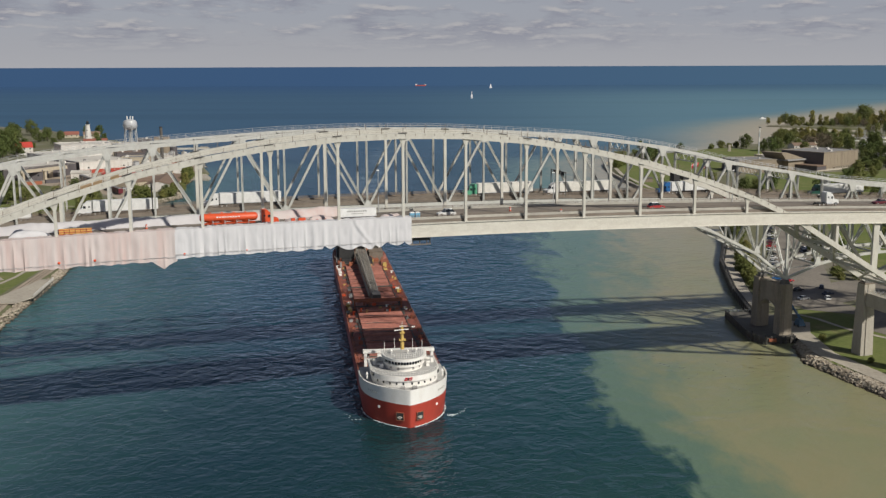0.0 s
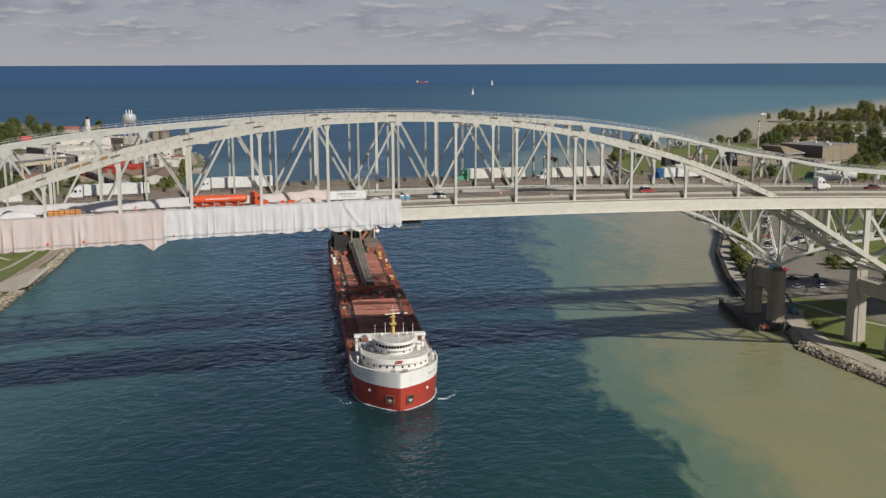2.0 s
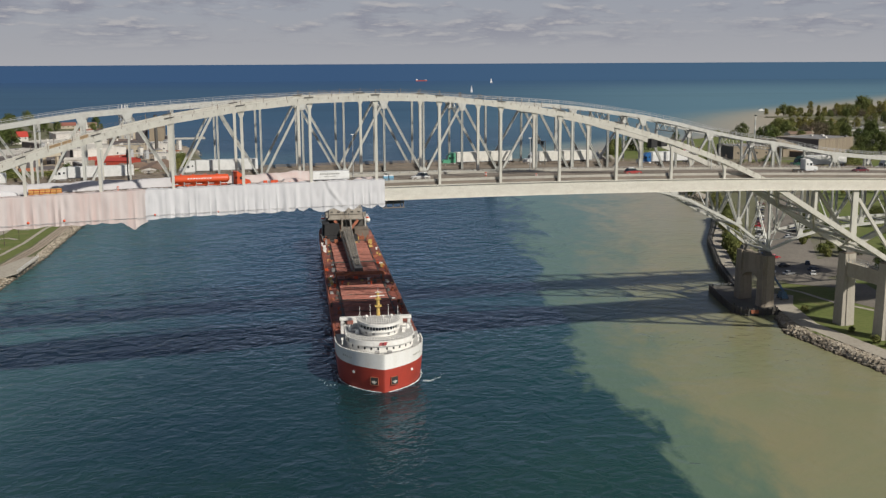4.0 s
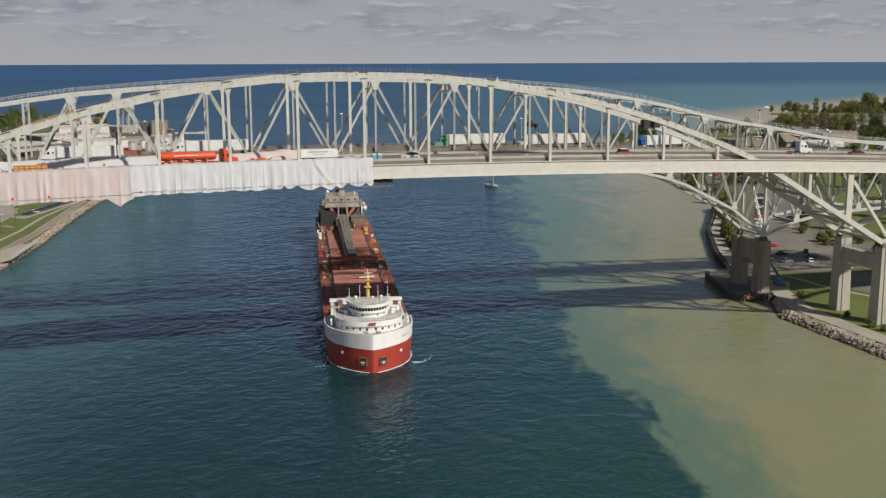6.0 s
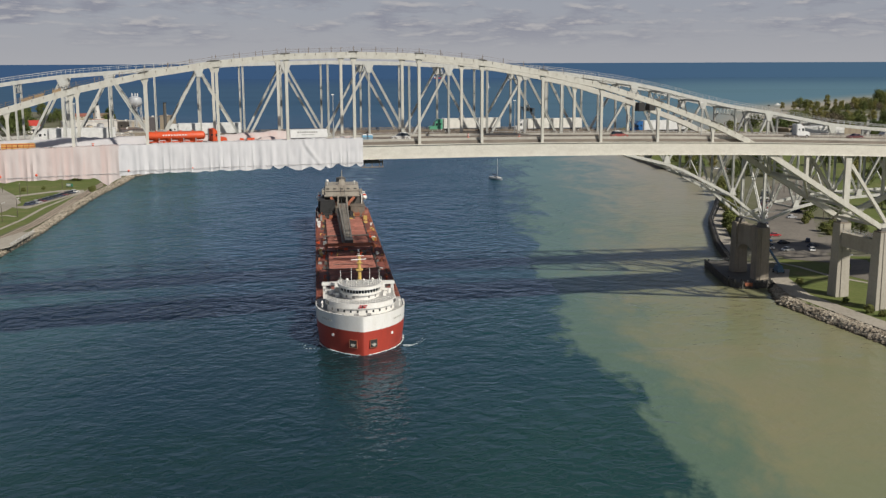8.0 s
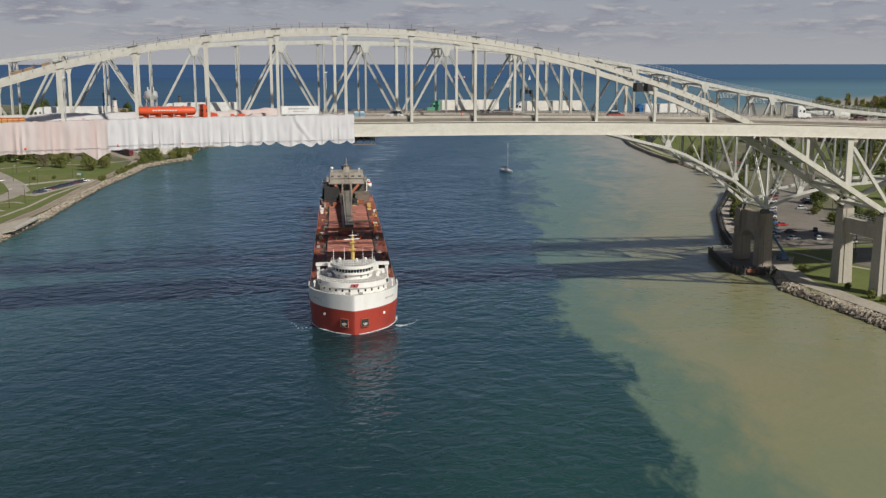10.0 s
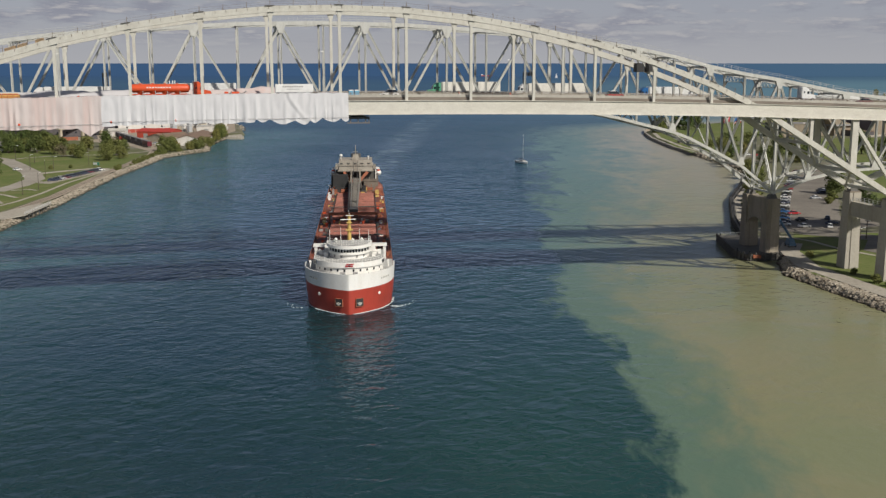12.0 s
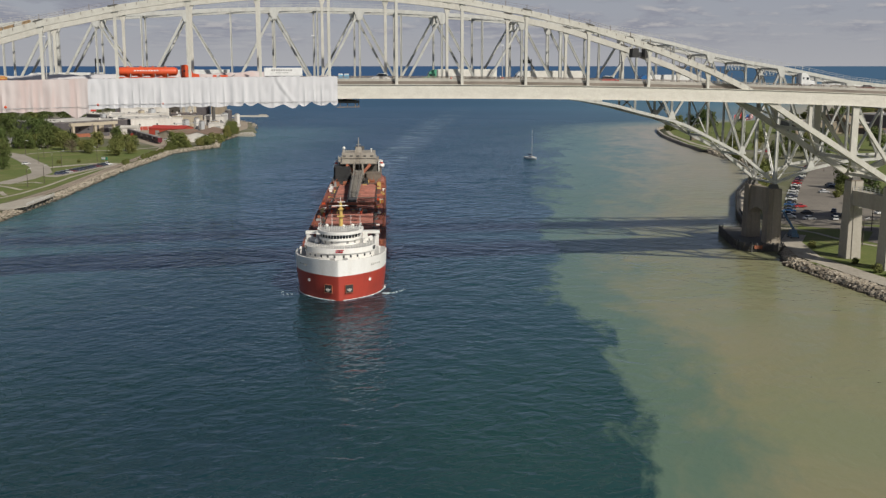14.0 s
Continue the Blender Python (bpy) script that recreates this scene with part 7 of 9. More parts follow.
# ------------------------------------------------------------------ grounds and roads
patch("lawn_west", [(-168, 330), (-173, 400), (-176, 450), (-184, 505), (-191, 555), (-200, 612), (-209, 664), (-240, 690), (-330, 690), (-420, 600), (-420, 330)], GRASS, "mown park lawn on the western bank")
strip("railway_bed", [(-146, 250), (-160, 350), (-168.5, 400), (-172.5, 450), (-181, 505), (-190, 560), (-196.5, 615), (-205, 668), (-219, 716), (-240, 770)], 5.0, GRAVEL, "dusty gravel railway bed along the shore", 2.07)
strip("footpath", [(-178, 350), (-182, 414), (-181, 433), (-183, 461), (-189, 501), (-191, 535), (-193, 566)], 1.8, PATH_STONE, "pale concrete footpath across the lawn", 2.1)
patch("parking_lot", [(-203, 500), (-196, 498), (-194, 530), (-192, 564), (-196, 574), (-208, 573), (-222, 552), (-225, 545), (-221, 540), (-209, 562), (-205, 564), (-202, 540)], PATH_STONE, "pale parking lot beside the lawn", 2.08)
strip("road", [(-208, 466), (-208, 490), (-213, 518), (-230, 549), (-257, 588), (-279, 618), (-330, 665)], 10.0, ROAD_PALE, "pale asphalt park road", 2.09)
strip("road", [(-278, 617), (-274, 632), (-265, 645), (-251, 655), (-239, 657), (-225, 662), (-212, 690)], 3.2, ROAD_PALE, "narrow pale asphalt lane", 2.11)
strip("road", [(-213, 512), (-206, 505), (-199, 503)], 5.0, ROAD_PALE, "pale asphalt link to the parking lot", 2.12)
patch("driveway", [(137.7, 391), (154.9, 392.5), (150, 377.5), (153, 371), (160, 366), (159.5, 356), (148.3, 329.4), (144, 338), (152, 358), (144, 362), (132, 368)], ASPHALT, "worn asphalt driveway beside the lawn", 2.11)
for pts in ([(-190, 471), (-196, 475), (-202, 470)], [(-187, 445), (-196, 453), (-206, 460)], [(-184, 425), (-193, 438)]):
    strip("footpath", pts, 2.2, PATH_STONE, "pale concrete footpath across the lawn", 2.13)
for q in (-0.72, 0.72):
    bm = bmesh.new()
    line = [(-146, 250), (-160, 350), (-168.5, 400), (-172.5, 450), (-181, 505), (-190, 560), (-196.5, 615), (-205, 668), (-219, 716), (-240, 770)]
    ribbon(bm, [(x + q * 1.02, y, 2.17) for x, y in line], 0.16, 0.15, side=(1, 0, 0))
    tagged(part("railway_rail", bm, STEEL_RUST), "rusty steel railway rail", "rail", "railway rails")
patch("yard", [(-215, 690), (-200, 760), (-206, 830), (-212, 900), (-240, 1000), (-300, 1080), (-380, 1090), (-420, 950), (-330, 800), (-250, 740)], GRAVEL, "dusty industrial yard", 2.04)
patch("lawn_east", [(117, 300), (119, 333), (124, 345), (130, 368), (147, 374), (180, 372), (260, 372), (260, 200), (150, 200), (131, 266)], GRASS, "mown lawn round the bridge piers")
patch("lawn_north", [(150, 700), (147, 760), (148, 843), (152, 920), (178, 982), (240, 1058), (300, 1110), (380, 1060), (300, 960), (240, 880), (200, 800), (185, 700)], GRASS, "mown lawn on the headland", 2.05)
patch("lawn_park", [(300, 850), (420, 880), (560, 1000), (560, 860), (400, 780)], GRASS, "mown lawn beside the brown hall", 2.064)
patch("lawn_town", [(182, 410), (206, 540), (238, 640), (204, 700), (250, 845), (420, 845), (520, 700), (520, 480), (300, 475)], GRASS, "grassy ground with trees beyond the parking lot", 2.05)
patch("parking_lot", [(126, 384), (131, 402), (150, 458), (172, 528), (196, 598), (225, 624), (197, 544), (170, 450), (152, 388), (139, 379)], ASPHALT, "pale asphalt parking lot under the bridges", 2.08)
patch("road", [(126, 372), (127, 392), (165, 418), (300, 470), (300, 440), (180, 398), (147, 376)], ASPHALT, "asphalt street passing under the bridges", 2.1)
strip("footpath", [(146, 215), (133, 262), (124, 292), (119, 310), (120, 335), (125, 350)], 6.4, PATH_STONE, "pale waterside promenade", 2.12)
strip("footpath", [(123, 364), (128.5, 359.3), (132.5, 353.5), (135.3, 345.1), (138.5, 337), (150, 322)], 1.8, PATH_STONE, "pale concrete footpath across the lawn", 2.13)
strip("footpath", [(115.5, 371), (121.3, 411), (130.8, 460), (141.5, 495), (153, 530), (161, 565), (166, 590), (163, 650)], 4.6, PATH_STONE, "pale waterside promenade", 2.12)
strip("footpath", [(160, 690), (152, 755), (148, 843), (153, 920)], 3.0, PATH_STONE, "pale waterside promenade", 2.12)
patch("beach", [(480, 1530), (560, 1576), (700, 1628), (700, 1600), (560, 1550), (520, 1512)], EARTH, "bare earthy edge of the spit", 2.05)


# riprap
def riprap(name, line, count, seed, label, wide=5.0, out=0.6, top=2.0, size=1.0, tilt=0.5):
    rnd = random.Random(seed)
    verts, faces = [], []
    seg = [(Vector(a), Vector(b)) for a, b in zip(line, line[1:])]
    total = sum((b - a).length for a, b in seg)
    for a, b in seg:
        d = (b - a).normalized()
        o = Vector((-d.y, d.x))
        for j in range(int(count * (b - a).length / total)):
            p = a + (b - a) * rnd.random()
            q = rnd.uniform(-out, 0.5)
            w = q * wide
            p = p + o * w
            z = -0.4 + (top + 0.4) * min(1, max(0, (q + out) / (out + 0.1))) + rnd.uniform(-0.2, 0.25)
            s = size * (0.22 + 0.5 * rnd.random() ** 2.5)
            m = Matrix.Translation((p.x, p.y, z)) @ Euler((rnd.uniform(-tilt, tilt), rnd.uniform(-tilt, tilt), rnd.uniform(0, 6.3))).to_matrix().to_4x4()
            k = len(verts)
            for cx, cy, cz in ((-1, -1, -1), (1, -1, -1), (1, 1, -1), (-1, 1, -1), (-1, -1, 1), (1, -1, 1), (1, 1, 1), (-1, 1, 1)):
                t = 0.7 if cz > 0 else 1.0
                verts.append(m @ Vector((cx * s * t * rnd.uniform(0.7, 1.25), cy * s * 0.8 * t * rnd.uniform(0.7, 1.25), cz * s * (0.42 if tilt > 0.3 else 0.26) * rnd.uniform(0.7, 1.2))))
            for f in ((3, 2, 1, 0), (4, 5, 6, 7), (0, 1, 5, 4), (1, 2, 6, 5), (2, 3, 7, 6), (3, 0, 4, 7)):
                faces.append(tuple(k + i for i in f))
    me = bpy.data.meshes.new(name)
    me.from_pydata([tuple(v) for v in verts], [], faces)
    me.materials.append(RIPRAP)
    return tagged(new(name, me), label, "rocks", kind="stuff")


def riprap_material():
    k = Mat("pale_and_dark_riprap")
    t = k.n.new("ShaderNodeNewGeometry").outputs["Random Per Island"]
    col = k.mix(k.ramp(t, 0, 0.8), (0.22, 0.185, 0.14), (0.42, 0.37, 0.295))
    z = k.xyz()[2]
    col = k.mix(k.ramp(z, 0.1, 0.8), (0.06, 0.048, 0.036), col)
    k.bump(k.noise(2.5, 4), 0.5, 0.15)
    return k.done(col, 0.9, 0.0, 0.2)


RIPRAP = riprap_material()
riprap("riprap", [(-138, 250), (-155, 354), (-159, 384), (-165, 436), (-174, 488), (-185, 562), (-189, 610), (-195, 658), (-188, 690), (-181, 711), (-196, 765), (-202, 832)], 6500, 4, "pale broken stone riprap along the western shore", 3.4, 0.6, 1.9, 0.95)
riprap("riprap", [(116, 326), (113, 306), (118, 290), (126, 264), (140, 200)], 4300, 5, "pale flat broken stone slabs on the eastern shore", 6.4, 0.26, 1.6, 1.45, 0.2)
riprap("riprap", [(153, 706), (158, 650), (162, 590), (155, 545)], 800, 6, "broken stone riprap along the headland", 4.0)
riprap("riprap", [(700, 1632), (560, 1580), (478, 1530), (520, 1508), (620, 1522)], 500, 7, "broken stone edge of the spit", 5.0)
riprap("riprap", [(-392, 1262), (-345, 1170), (-296, 1110), (-258, 1040), (-228, 984), (-214, 930)], 500, 8, "broken stone edge of the western point", -5.0)

# bulkhead of dark sheet piling past the old pier
WALL_LINE = [(112, 358), (113, 370), (117, 404), (128, 463), (141, 507), (150, 540)]
wall = thing("bulkhead", None, "dark timber and steel bulkhead with fenders along the shore", "bulkhead")
bm = bmesh.new()
for a, b in zip(WALL_LINE, WALL_LINE[1:]):
    beam(bm, (*a, 0.6), (*b, 0.6), 3.4, 1.2, side=(0, 0, 1))
part("pile_wall", bm, STEEL_DARK, wall)
bm = bmesh.new()
for a, b in zip(WALL_LINE, WALL_LINE[1:]):
    beam(bm, (a[0] + 0.2, a[1], 2.35), (b[0] + 0.2, b[1], 2.35), 0.3, 1.6, side=(0, 0, 1))
part("cap_beam", bm, STEEL_DARK, wall)
for z in (2.95, 3.3, 3.65):
    bm = bmesh.new()
    ribbon(bm, [(x + 0.1, y, z) for x, y in WALL_LINE], 0.1, 0.1, side=(1, 0, 0))
    part("rail", bm, BLACK_P, wall)
for a, b in zip(WALL_LINE, WALL_LINE[1:]):
    L = (Vector(b) - Vector(a)).length
    for i in range(int(L / 2)):
        p = Vector(a) + (Vector(b) - Vector(a)) * i * 2 / L
        bm = bmesh.new()
        block(bm, p.x + 0.02, p.x + 0.18, p.y - 0.08, p.y + 0.08, 2.4, 3.7)
        part("rail_post", bm, BLACK_P, wall)
for a, b in zip(WALL_LINE, WALL_LINE[1:]):
    L = (Vector(b) - Vector(a)).length
    for i in range(int(L / 4)):
        p = Vector(a) + (Vector(b) - Vector(a)) * (i + 0.5) * 4 / L
        bm = bmesh.new()
        tube(bm, (p.x - 0.9, p.y, -0.8), (p.x - 0.9, p.y, 2.9), 0.28, n=7)
        part("fender_post", bm, STEEL_DARK, wall)

# timber-fendered footing round the old pier
# dark both for wet concrete and for bridge shade put into the colour
CONCRETE_WET_SHADED = worn("dark_wet_concrete", (0.13, 0.12, 0.10), (0.07, 0.063, 0.052), 0.8, 0.15, 1.2, 0.7, bump=0.02)
FOOT = [(103.2, 364.5), (102.9, 333.5), (105.8, 328), (117, 329.6), (123, 338), (123, 356), (114, 365)]
plat = thing("pier_footing", None, "dark fendered concrete footing round the old pier", "pier footing")
bm = bmesh.new()
prism(bm, FOOT, -1.5, 2.06)
part("slab", bm, CONCRETE_WET_SHADED, plat)
bm = bmesh.new()
for z in (0.5, 1.6):
    for a, b in list(zip(FOOT, FOOT[1:]))[:3]:
        beam(bm, (a[0], a[1], z), (b[0], b[1], z), 0.5, 0.7, side=(0, 0, 1))
part("waler", bm, STEEL_DARK, plat)
for a, b in list(zip(FOOT, FOOT[1:]))[:3]:
    L = (Vector(b) - Vector(a)).length
    for i in range(int(L / 1.6)):
        p = Vector(a) + (Vector(b) - Vector(a)) * (i + 0.5) * 1.6 / L
        o = Vector((p.x - 113, p.y - 347)).normalized() * 0.45
        bm = bmesh.new()
        tube(bm, (p.x + o.x, p.y + o.y, -1.2), (p.x + o.x, p.y + o.y, 2.7), 0.3, n=7)
        part("fender_post", bm, STEEL_DARK, plat)
bm = bmesh.new()
block(bm, 107.2, 109.6, 327.3, 328.0, 1.0, 2.0)
part("orange_fender", bm, RUST, plat)
for x, y in ((104.0, 363.4), (103.7, 334.4), (106.4, 329.0), (116, 330.4)):
    bm = bmesh.new()
    tube(bm, (x, y, 2.0), (x, y, 2.9), 0.22, n=8)
    part("bollard", bm, BLACK_P, plat)

bm = bmesh.new()
for i in range(6):
    tube(bm, (104.2 + i * 1.7, 364.2, 2.05), (104.2 + i * 1.7, 364.2, 3.15), 0.05, n=5)
for z in (2.6, 3.1):
    tube(bm, (104.2, 364.2, z), (112.7, 364.2, z), 0.05, n=5)
part("guard_rail", bm, RAIL, plat)

# low concrete wall round the headland, with a pale cap
EDGE = [(156, 688), (146.5, 753), (143.6, 807), (142.5, 850), (145, 910), (149, 946), (160, 968)]
hw_ = thing("headland_wall", None, "low grey concrete sea wall with a pale cap", "sea wall", kind="structure")
for a, b in zip(EDGE, EDGE[1:]):
    bm = bmesh.new()
    beam(bm, (a[0], a[1], 0.3), (b[0], b[1], 0.3), 1.2, 3.0, side=(1, 0, 0))
    part("wall_length", bm, CONCRETE_OLD, hw_)
    bm = bmesh.new()
    beam(bm, (a[0], a[1], 2.06), (b[0], b[1], 1.9), 1.5, 0.25, side=(1, 0, 0))
    part("cap", bm, CONCRETE, hw_)
kk = thing("kiosk", pose(158, 788, 2.05, 0, 0, 10), "small brown kiosk with a dark flat roof on the headland", "kiosk")
bm = bmesh.new()
block(bm, -3.2, 3.2, -2.2, 2.2, 0, 3.0)
part("wall", bm, STEEL_RUST, kk)
bm = bmesh.new()
block(bm, -3.7, 3.7, -2.7, 2.7, 3.0, 3.4, 0.1)
part("roof", bm, STEEL_DARK, kk)
# articulated blue lift parked by the pier
LIFT_P = paint("faded_blue_lift_paint", (0.08, 0.17, 0.26), 0.5, 0.5)
lift = thing("boom_lift", pose(122.5, 343.5, 2.05, 0, 0, 100), "blue articulated boom lift parked beside the pier", "boom lift")
bm = bmesh.new()
block(bm, -1.8, 1.8, -1.2, 1.2, 0.5, 1.5, 0.15)
part("chassis", bm, LIFT_P, lift)
bm = bmesh.new()
block(bm, -1.2, 1.4, -1.0, 1.0, 1.5, 2.6, 0.2)
part("turret", bm, LIFT_P, lift)
bm = bmesh.new()
beam(bm, (-1, 0, 2.4), (9, 0, 7.5), 0.5, 0.6)
beam(bm, (9, 0, 7.5), (13.5, 0, 5.6), 0.35, 0.45)
part("boom", bm, LIFT_P, lift)
bm = bmesh.new()
block(bm, 13.2, 14.6, -0.8, 0.8, 5.0, 6.1)
part("basket", bm, GREY_P, lift)
for x in (-1.3, 1.3):
    for y in (-1.15, 1.15):
        wheel(lift, x, y, 0.5)

# ------------------------------------------------------------------ buildings
WALL_WHITE = worn("white_metal_wall", (0.62, 0.60, 0.56), (0.42, 0.38, 0.33), 0.6, 0.25, 1.2, 0.5, bump=0.0, streak=(1, 1, 0.2))
WALL_DARK = worn("dark_metal_wall", (0.10, 0.09, 0.095), (0.06, 0.055, 0.055), 0.6, 0.25, 1.2, 0.5, bump=0.0, streak=(1, 1, 0.2))
WALL_BEIGE = worn("beige_masonry_wall", (0.48, 0.42, 0.32), (0.30, 0.25, 0.19), 0.8, 0.3, 1.5, 0.5, bump=0.01)
WALL_BROWN = worn("brown_concrete_wall", (0.27, 0.225, 0.165), (0.18, 0.145, 0.105), 0.8, 0.3, 1.5, 0.5, bump=0.01, streak=(1, 1, 0.15))
WALL_RED = worn("red_painted_wall", (0.40, 0.06, 0.035), (0.25, 0.05, 0.035), 0.6, 0.3, 1.5, 0.5, bump=0.0)
ROOF_PALE = worn("pale_flat_roof", (0.58, 0.55, 0.49), (0.36, 0.33, 0.28), 0.8, 0.10, 1.0, 0.65, bump=0.0)
ROOF_BROWN = worn("brown_rusted_roof", (0.22, 0.15, 0.105), (0.12, 0.085, 0.065), 0.8, 0.2, 1.2, 0.6, bump=0.0)
ROOF_GREY = worn("grey_roof", (0.24, 0.235, 0.225), (0.15, 0.145, 0.14), 0.8, 0.2, 1.2, 0.6, bump=0.0)
ROOF_DULL = worn("dull_red_roof", (0.27, 0.10, 0.07), (0.17, 0.08, 0.06), 0.8, 0.3, 1.2, 0.5, bump=0.0)
ROOF_RED = worn("red_roof", (0.45, 0.05, 0.035), (0.28, 0.045, 0.03), 0.6, 0.3, 1.2, 0.4, bump=0.0)


def building(name, x, y, ang, long, deep, high, wall, roof, label, gable=0.0, windows=0, doors=0, vents=0, seams=True, band=None, rows=1, category="building", side_wall=None):
    """A hall or house: its front runs from the origin along +x and it reaches back along +y."""
    th = thing(name, pose(x, y, 2.0, 0, 0, ang), label, category, "buildings")
    bm = bmesh.new()
    if gable:
        hexa(bm, [(0, 0, 0), (long, 0, 0), (long, deep, 0), (0, deep, 0), (0, 0, high), (long, 0, high), (long, deep, high), (0, deep, high)])
        for e in (0.02, long - 0.02):
            a, b, c = bm.verts.new((e, 0, high)), bm.verts.new((e, deep, high)), bm.verts.new((e, deep / 2, high + gable))
            bm.faces.new((a, b, c))
    else:
        block(bm, 0, long, 0, deep, 0, high)
    w = part("wall", bm, wall, th)
    bm = bmesh.new()
    if gable:
        for s in (0, 1):
            y0, y1 = (-0.4, deep / 2) if s == 0 else (deep + 0.4, deep / 2)
            beam_z = high - 0.4 * gable / (deep / 2)
            hexa(bm, [(-0.4, y0, beam_z), (long + 0.4, y0, beam_z), (long + 0.4, y1, high + gable), (-0.4, y1, high + gable),
                      (-0.4, y0, beam_z + 0.2), (long + 0.4, y0, beam_z + 0.2), (long + 0.4, y1, high + gable + 0.2), (-0.4, y1, high + gable + 0.2)])
        bmesh.ops.recalc_face_normals(bm, faces=bm.faces)
    else:
        block(bm, -0.25, long + 0.25, -0.25, deep + 0.25, high, high + 0.35)
    r = part("roof", bm, roof, th)
    if not gable:
        bm = bmesh.new()
        for a, b, c, d in ((-0.3, long + 0.3, -0.3, 0.0), (-0.3, long + 0.3, deep, deep + 0.3), (-0.3, 0.0, 0.0, deep), (long, long + 0.3, 0.0, deep)):
            block(bm, a, b, c, d, high + 0.2, high + 0.75)
        part("parapet", bm, wall, th)
    if side_wall:
        bm = bmesh.new()
        block(bm, -0.06, -0.01, 0.05, deep - 0.05, 0, high - 0.05)
        part("side_cladding", bm, side_wall, th)
    if seams:
        bm = bmesh.new()
        for i in range(1, int(long / 5)):
            block(bm, i * 5 - 0.1, i * 5 + 0.1, -0.08, 0.0, 0, high - 0.05)
        if len(bm.verts):
            part("wall_ribs", bm, wall, th)
        else:
            bm.free()
    if band:
        bm = bmesh.new()
        block(bm, 0.05, long - 0.05, -0.07, -0.01, 0, high * 0.34)
        part("base_band", bm, band, th)
    for j in range(rows):
        for i in range(windows):
            bm = bmesh.new()
            cx, z = long * (i + 0.5) / windows, high * (0.45 if rows == 1 else (0.25 + 0.45 * j))
            block(bm, cx - 0.7, cx + 0.7, -0.12, 0.02, z, z + 1.3)
            part("window", bm, GLASS, w)
    for i in range(doors):
        bm = bmesh.new()
        cx = long * (i + 0.5) / doors
        block(bm, cx - 1.8, cx + 1.8, -0.12, 0.02, 0, min(4.0, high * 0.7))
        part("loading_door", bm, GREY_P, w)
    rnd = random.Random(int(abs(x * 7 + y)))
    for i in range(vents):
        bm = bmesh.new()
        cx, cy = rnd.uniform(2, long - 2), rnd.uniform(2, deep - 2)
        s = rnd.uniform(0.5, 1.4)
        block(bm, cx - s, cx + s, cy - s, cy + s, high + 0.3, high + 0.3 + rnd.uniform(0.7, 1.8), 0.1)
        part("roof_vent", bm, ROOF_GREY if i % 2 else WALL_WHITE, r)
    return th


# western works, from the near sheds to the point
building("factory_hall", -338, 795, 62, 72, 55, 9.5, WALL_DARK, ROOF_PALE, "long dark-walled factory hall with a pale roof", windows=0, doors=2, vents=8)
building("factory_hall", -303, 863, 40, 46, 60, 9.0, WALL_WHITE, ROOF_PALE, "white metal factory hall with a red base band", windows=3, doors=1, vents=7, band=WALL_RED, side_wall=WALL_DARK)
building("shed", -268, 812, -8, 30, 18, 5.0, WALL_RED, ROOF_RED, "bright red shed with a red roof", gable=2.0, doors=2, seams=False)
building("shed", -296, 822, 10, 14, 12, 4.6, WALL_WHITE, ROOF_PALE, "small white shed beside the red one", gable=1.6, seams=False)
building("plant_block", -318, 999, 20, 26, 22, 14, WALL_BEIGE, ROOF_PALE, "beige process block with a flat roof", windows=4, vents=5, rows=2)
building("plant_block", -281, 905, 5, 22, 20, 9.5, WALL_BEIGE, ROOF_GREY, "yellow-beige process block with a flat roof", windows=3, doors=1, vents=4)
building("plant_block", -262, 935, 10, 18, 24, 8.5, WALL_WHITE, ROOF_GREY, "grey-white process block with a flat roof", windows=3, vents=4)
building("plant_block", -300, 955, 25, 24, 20, 9.5, WALL_DARK, ROOF_BROWN, "dark process block with a brown roof", vents=3)
building("silo_tower", -288, 1036, 12, 15, 15, 17.5, WALL_BROWN, ROOF_BROWN, "tall brown silo tower near the point", seams=True, vents=2)
building("silo_tower", -306, 1040, 12, 14, 15, 16.0, WALL_DARK, ROOF_GREY, "dark storage tower beside the brown one", seams=True, vents=2)
building("boathouse", -192, 738, 97, 64, 22, 4.2, WALL_WHITE, ROOF_BROWN, "long white boathouse with a brown rusted roof", gable=3.0, doors=4)
building("boathouse", -226, 756, 60, 26, 20, 4.2, WALL_BEIGE, ROOF_BROWN, "pale shed with a dark red roof near the shore", gable=2.5, doors=1, seams=False)
building("factory_hall", -374, 1016, 30, 55, 40, 12, WALL_WHITE, ROOF_PALE, "white factory hall behind the works", windows=5, vents=8)
building("factory_hall", -352, 930, 45, 60, 50, 9.0, WALL_WHITE, ROOF_PALE, "low white factory hall with dark sides", windows=6, doors=1, vents=8, side_wall=WALL_DARK)
building("office_block", -346, 800, 25, 34, 26, 7.5, WALL_DARK, ROOF_PALE, "dark office block with a pale roof", windows=5, vents=3)
building("office_block", -335, 826, 22, 22, 14, 6.0, WALL_BEIGE, ROOF_PALE, "cream entrance block beside the conveyor", windows=2, doors=1, seams=False)
building("plant_block", -235, 862, 10, 16, 14, 6.0, WALL_WHITE, ROOF_GREY, "small grey-white workshop in the yard", doors=1, vents=2)
building("plant_block", -340, 1060, 20, 30, 30, 9.0, WALL_WHITE, ROOF_PALE, "pale warehouse by the point", vents=4)
building("plant_block", -400, 1080, 25, 40, 30, 7.0, WALL_BEIGE, ROOF_PALE, "long pale warehouse with a flat roof", windows=5, vents=4)
building("house", -318, 684, 25, 9, 8, 3.6, WALL_WHITE, ROOF_GREY, "small white house with a grey gable roof", gable=2.2, windows=2, seams=False, category="house")
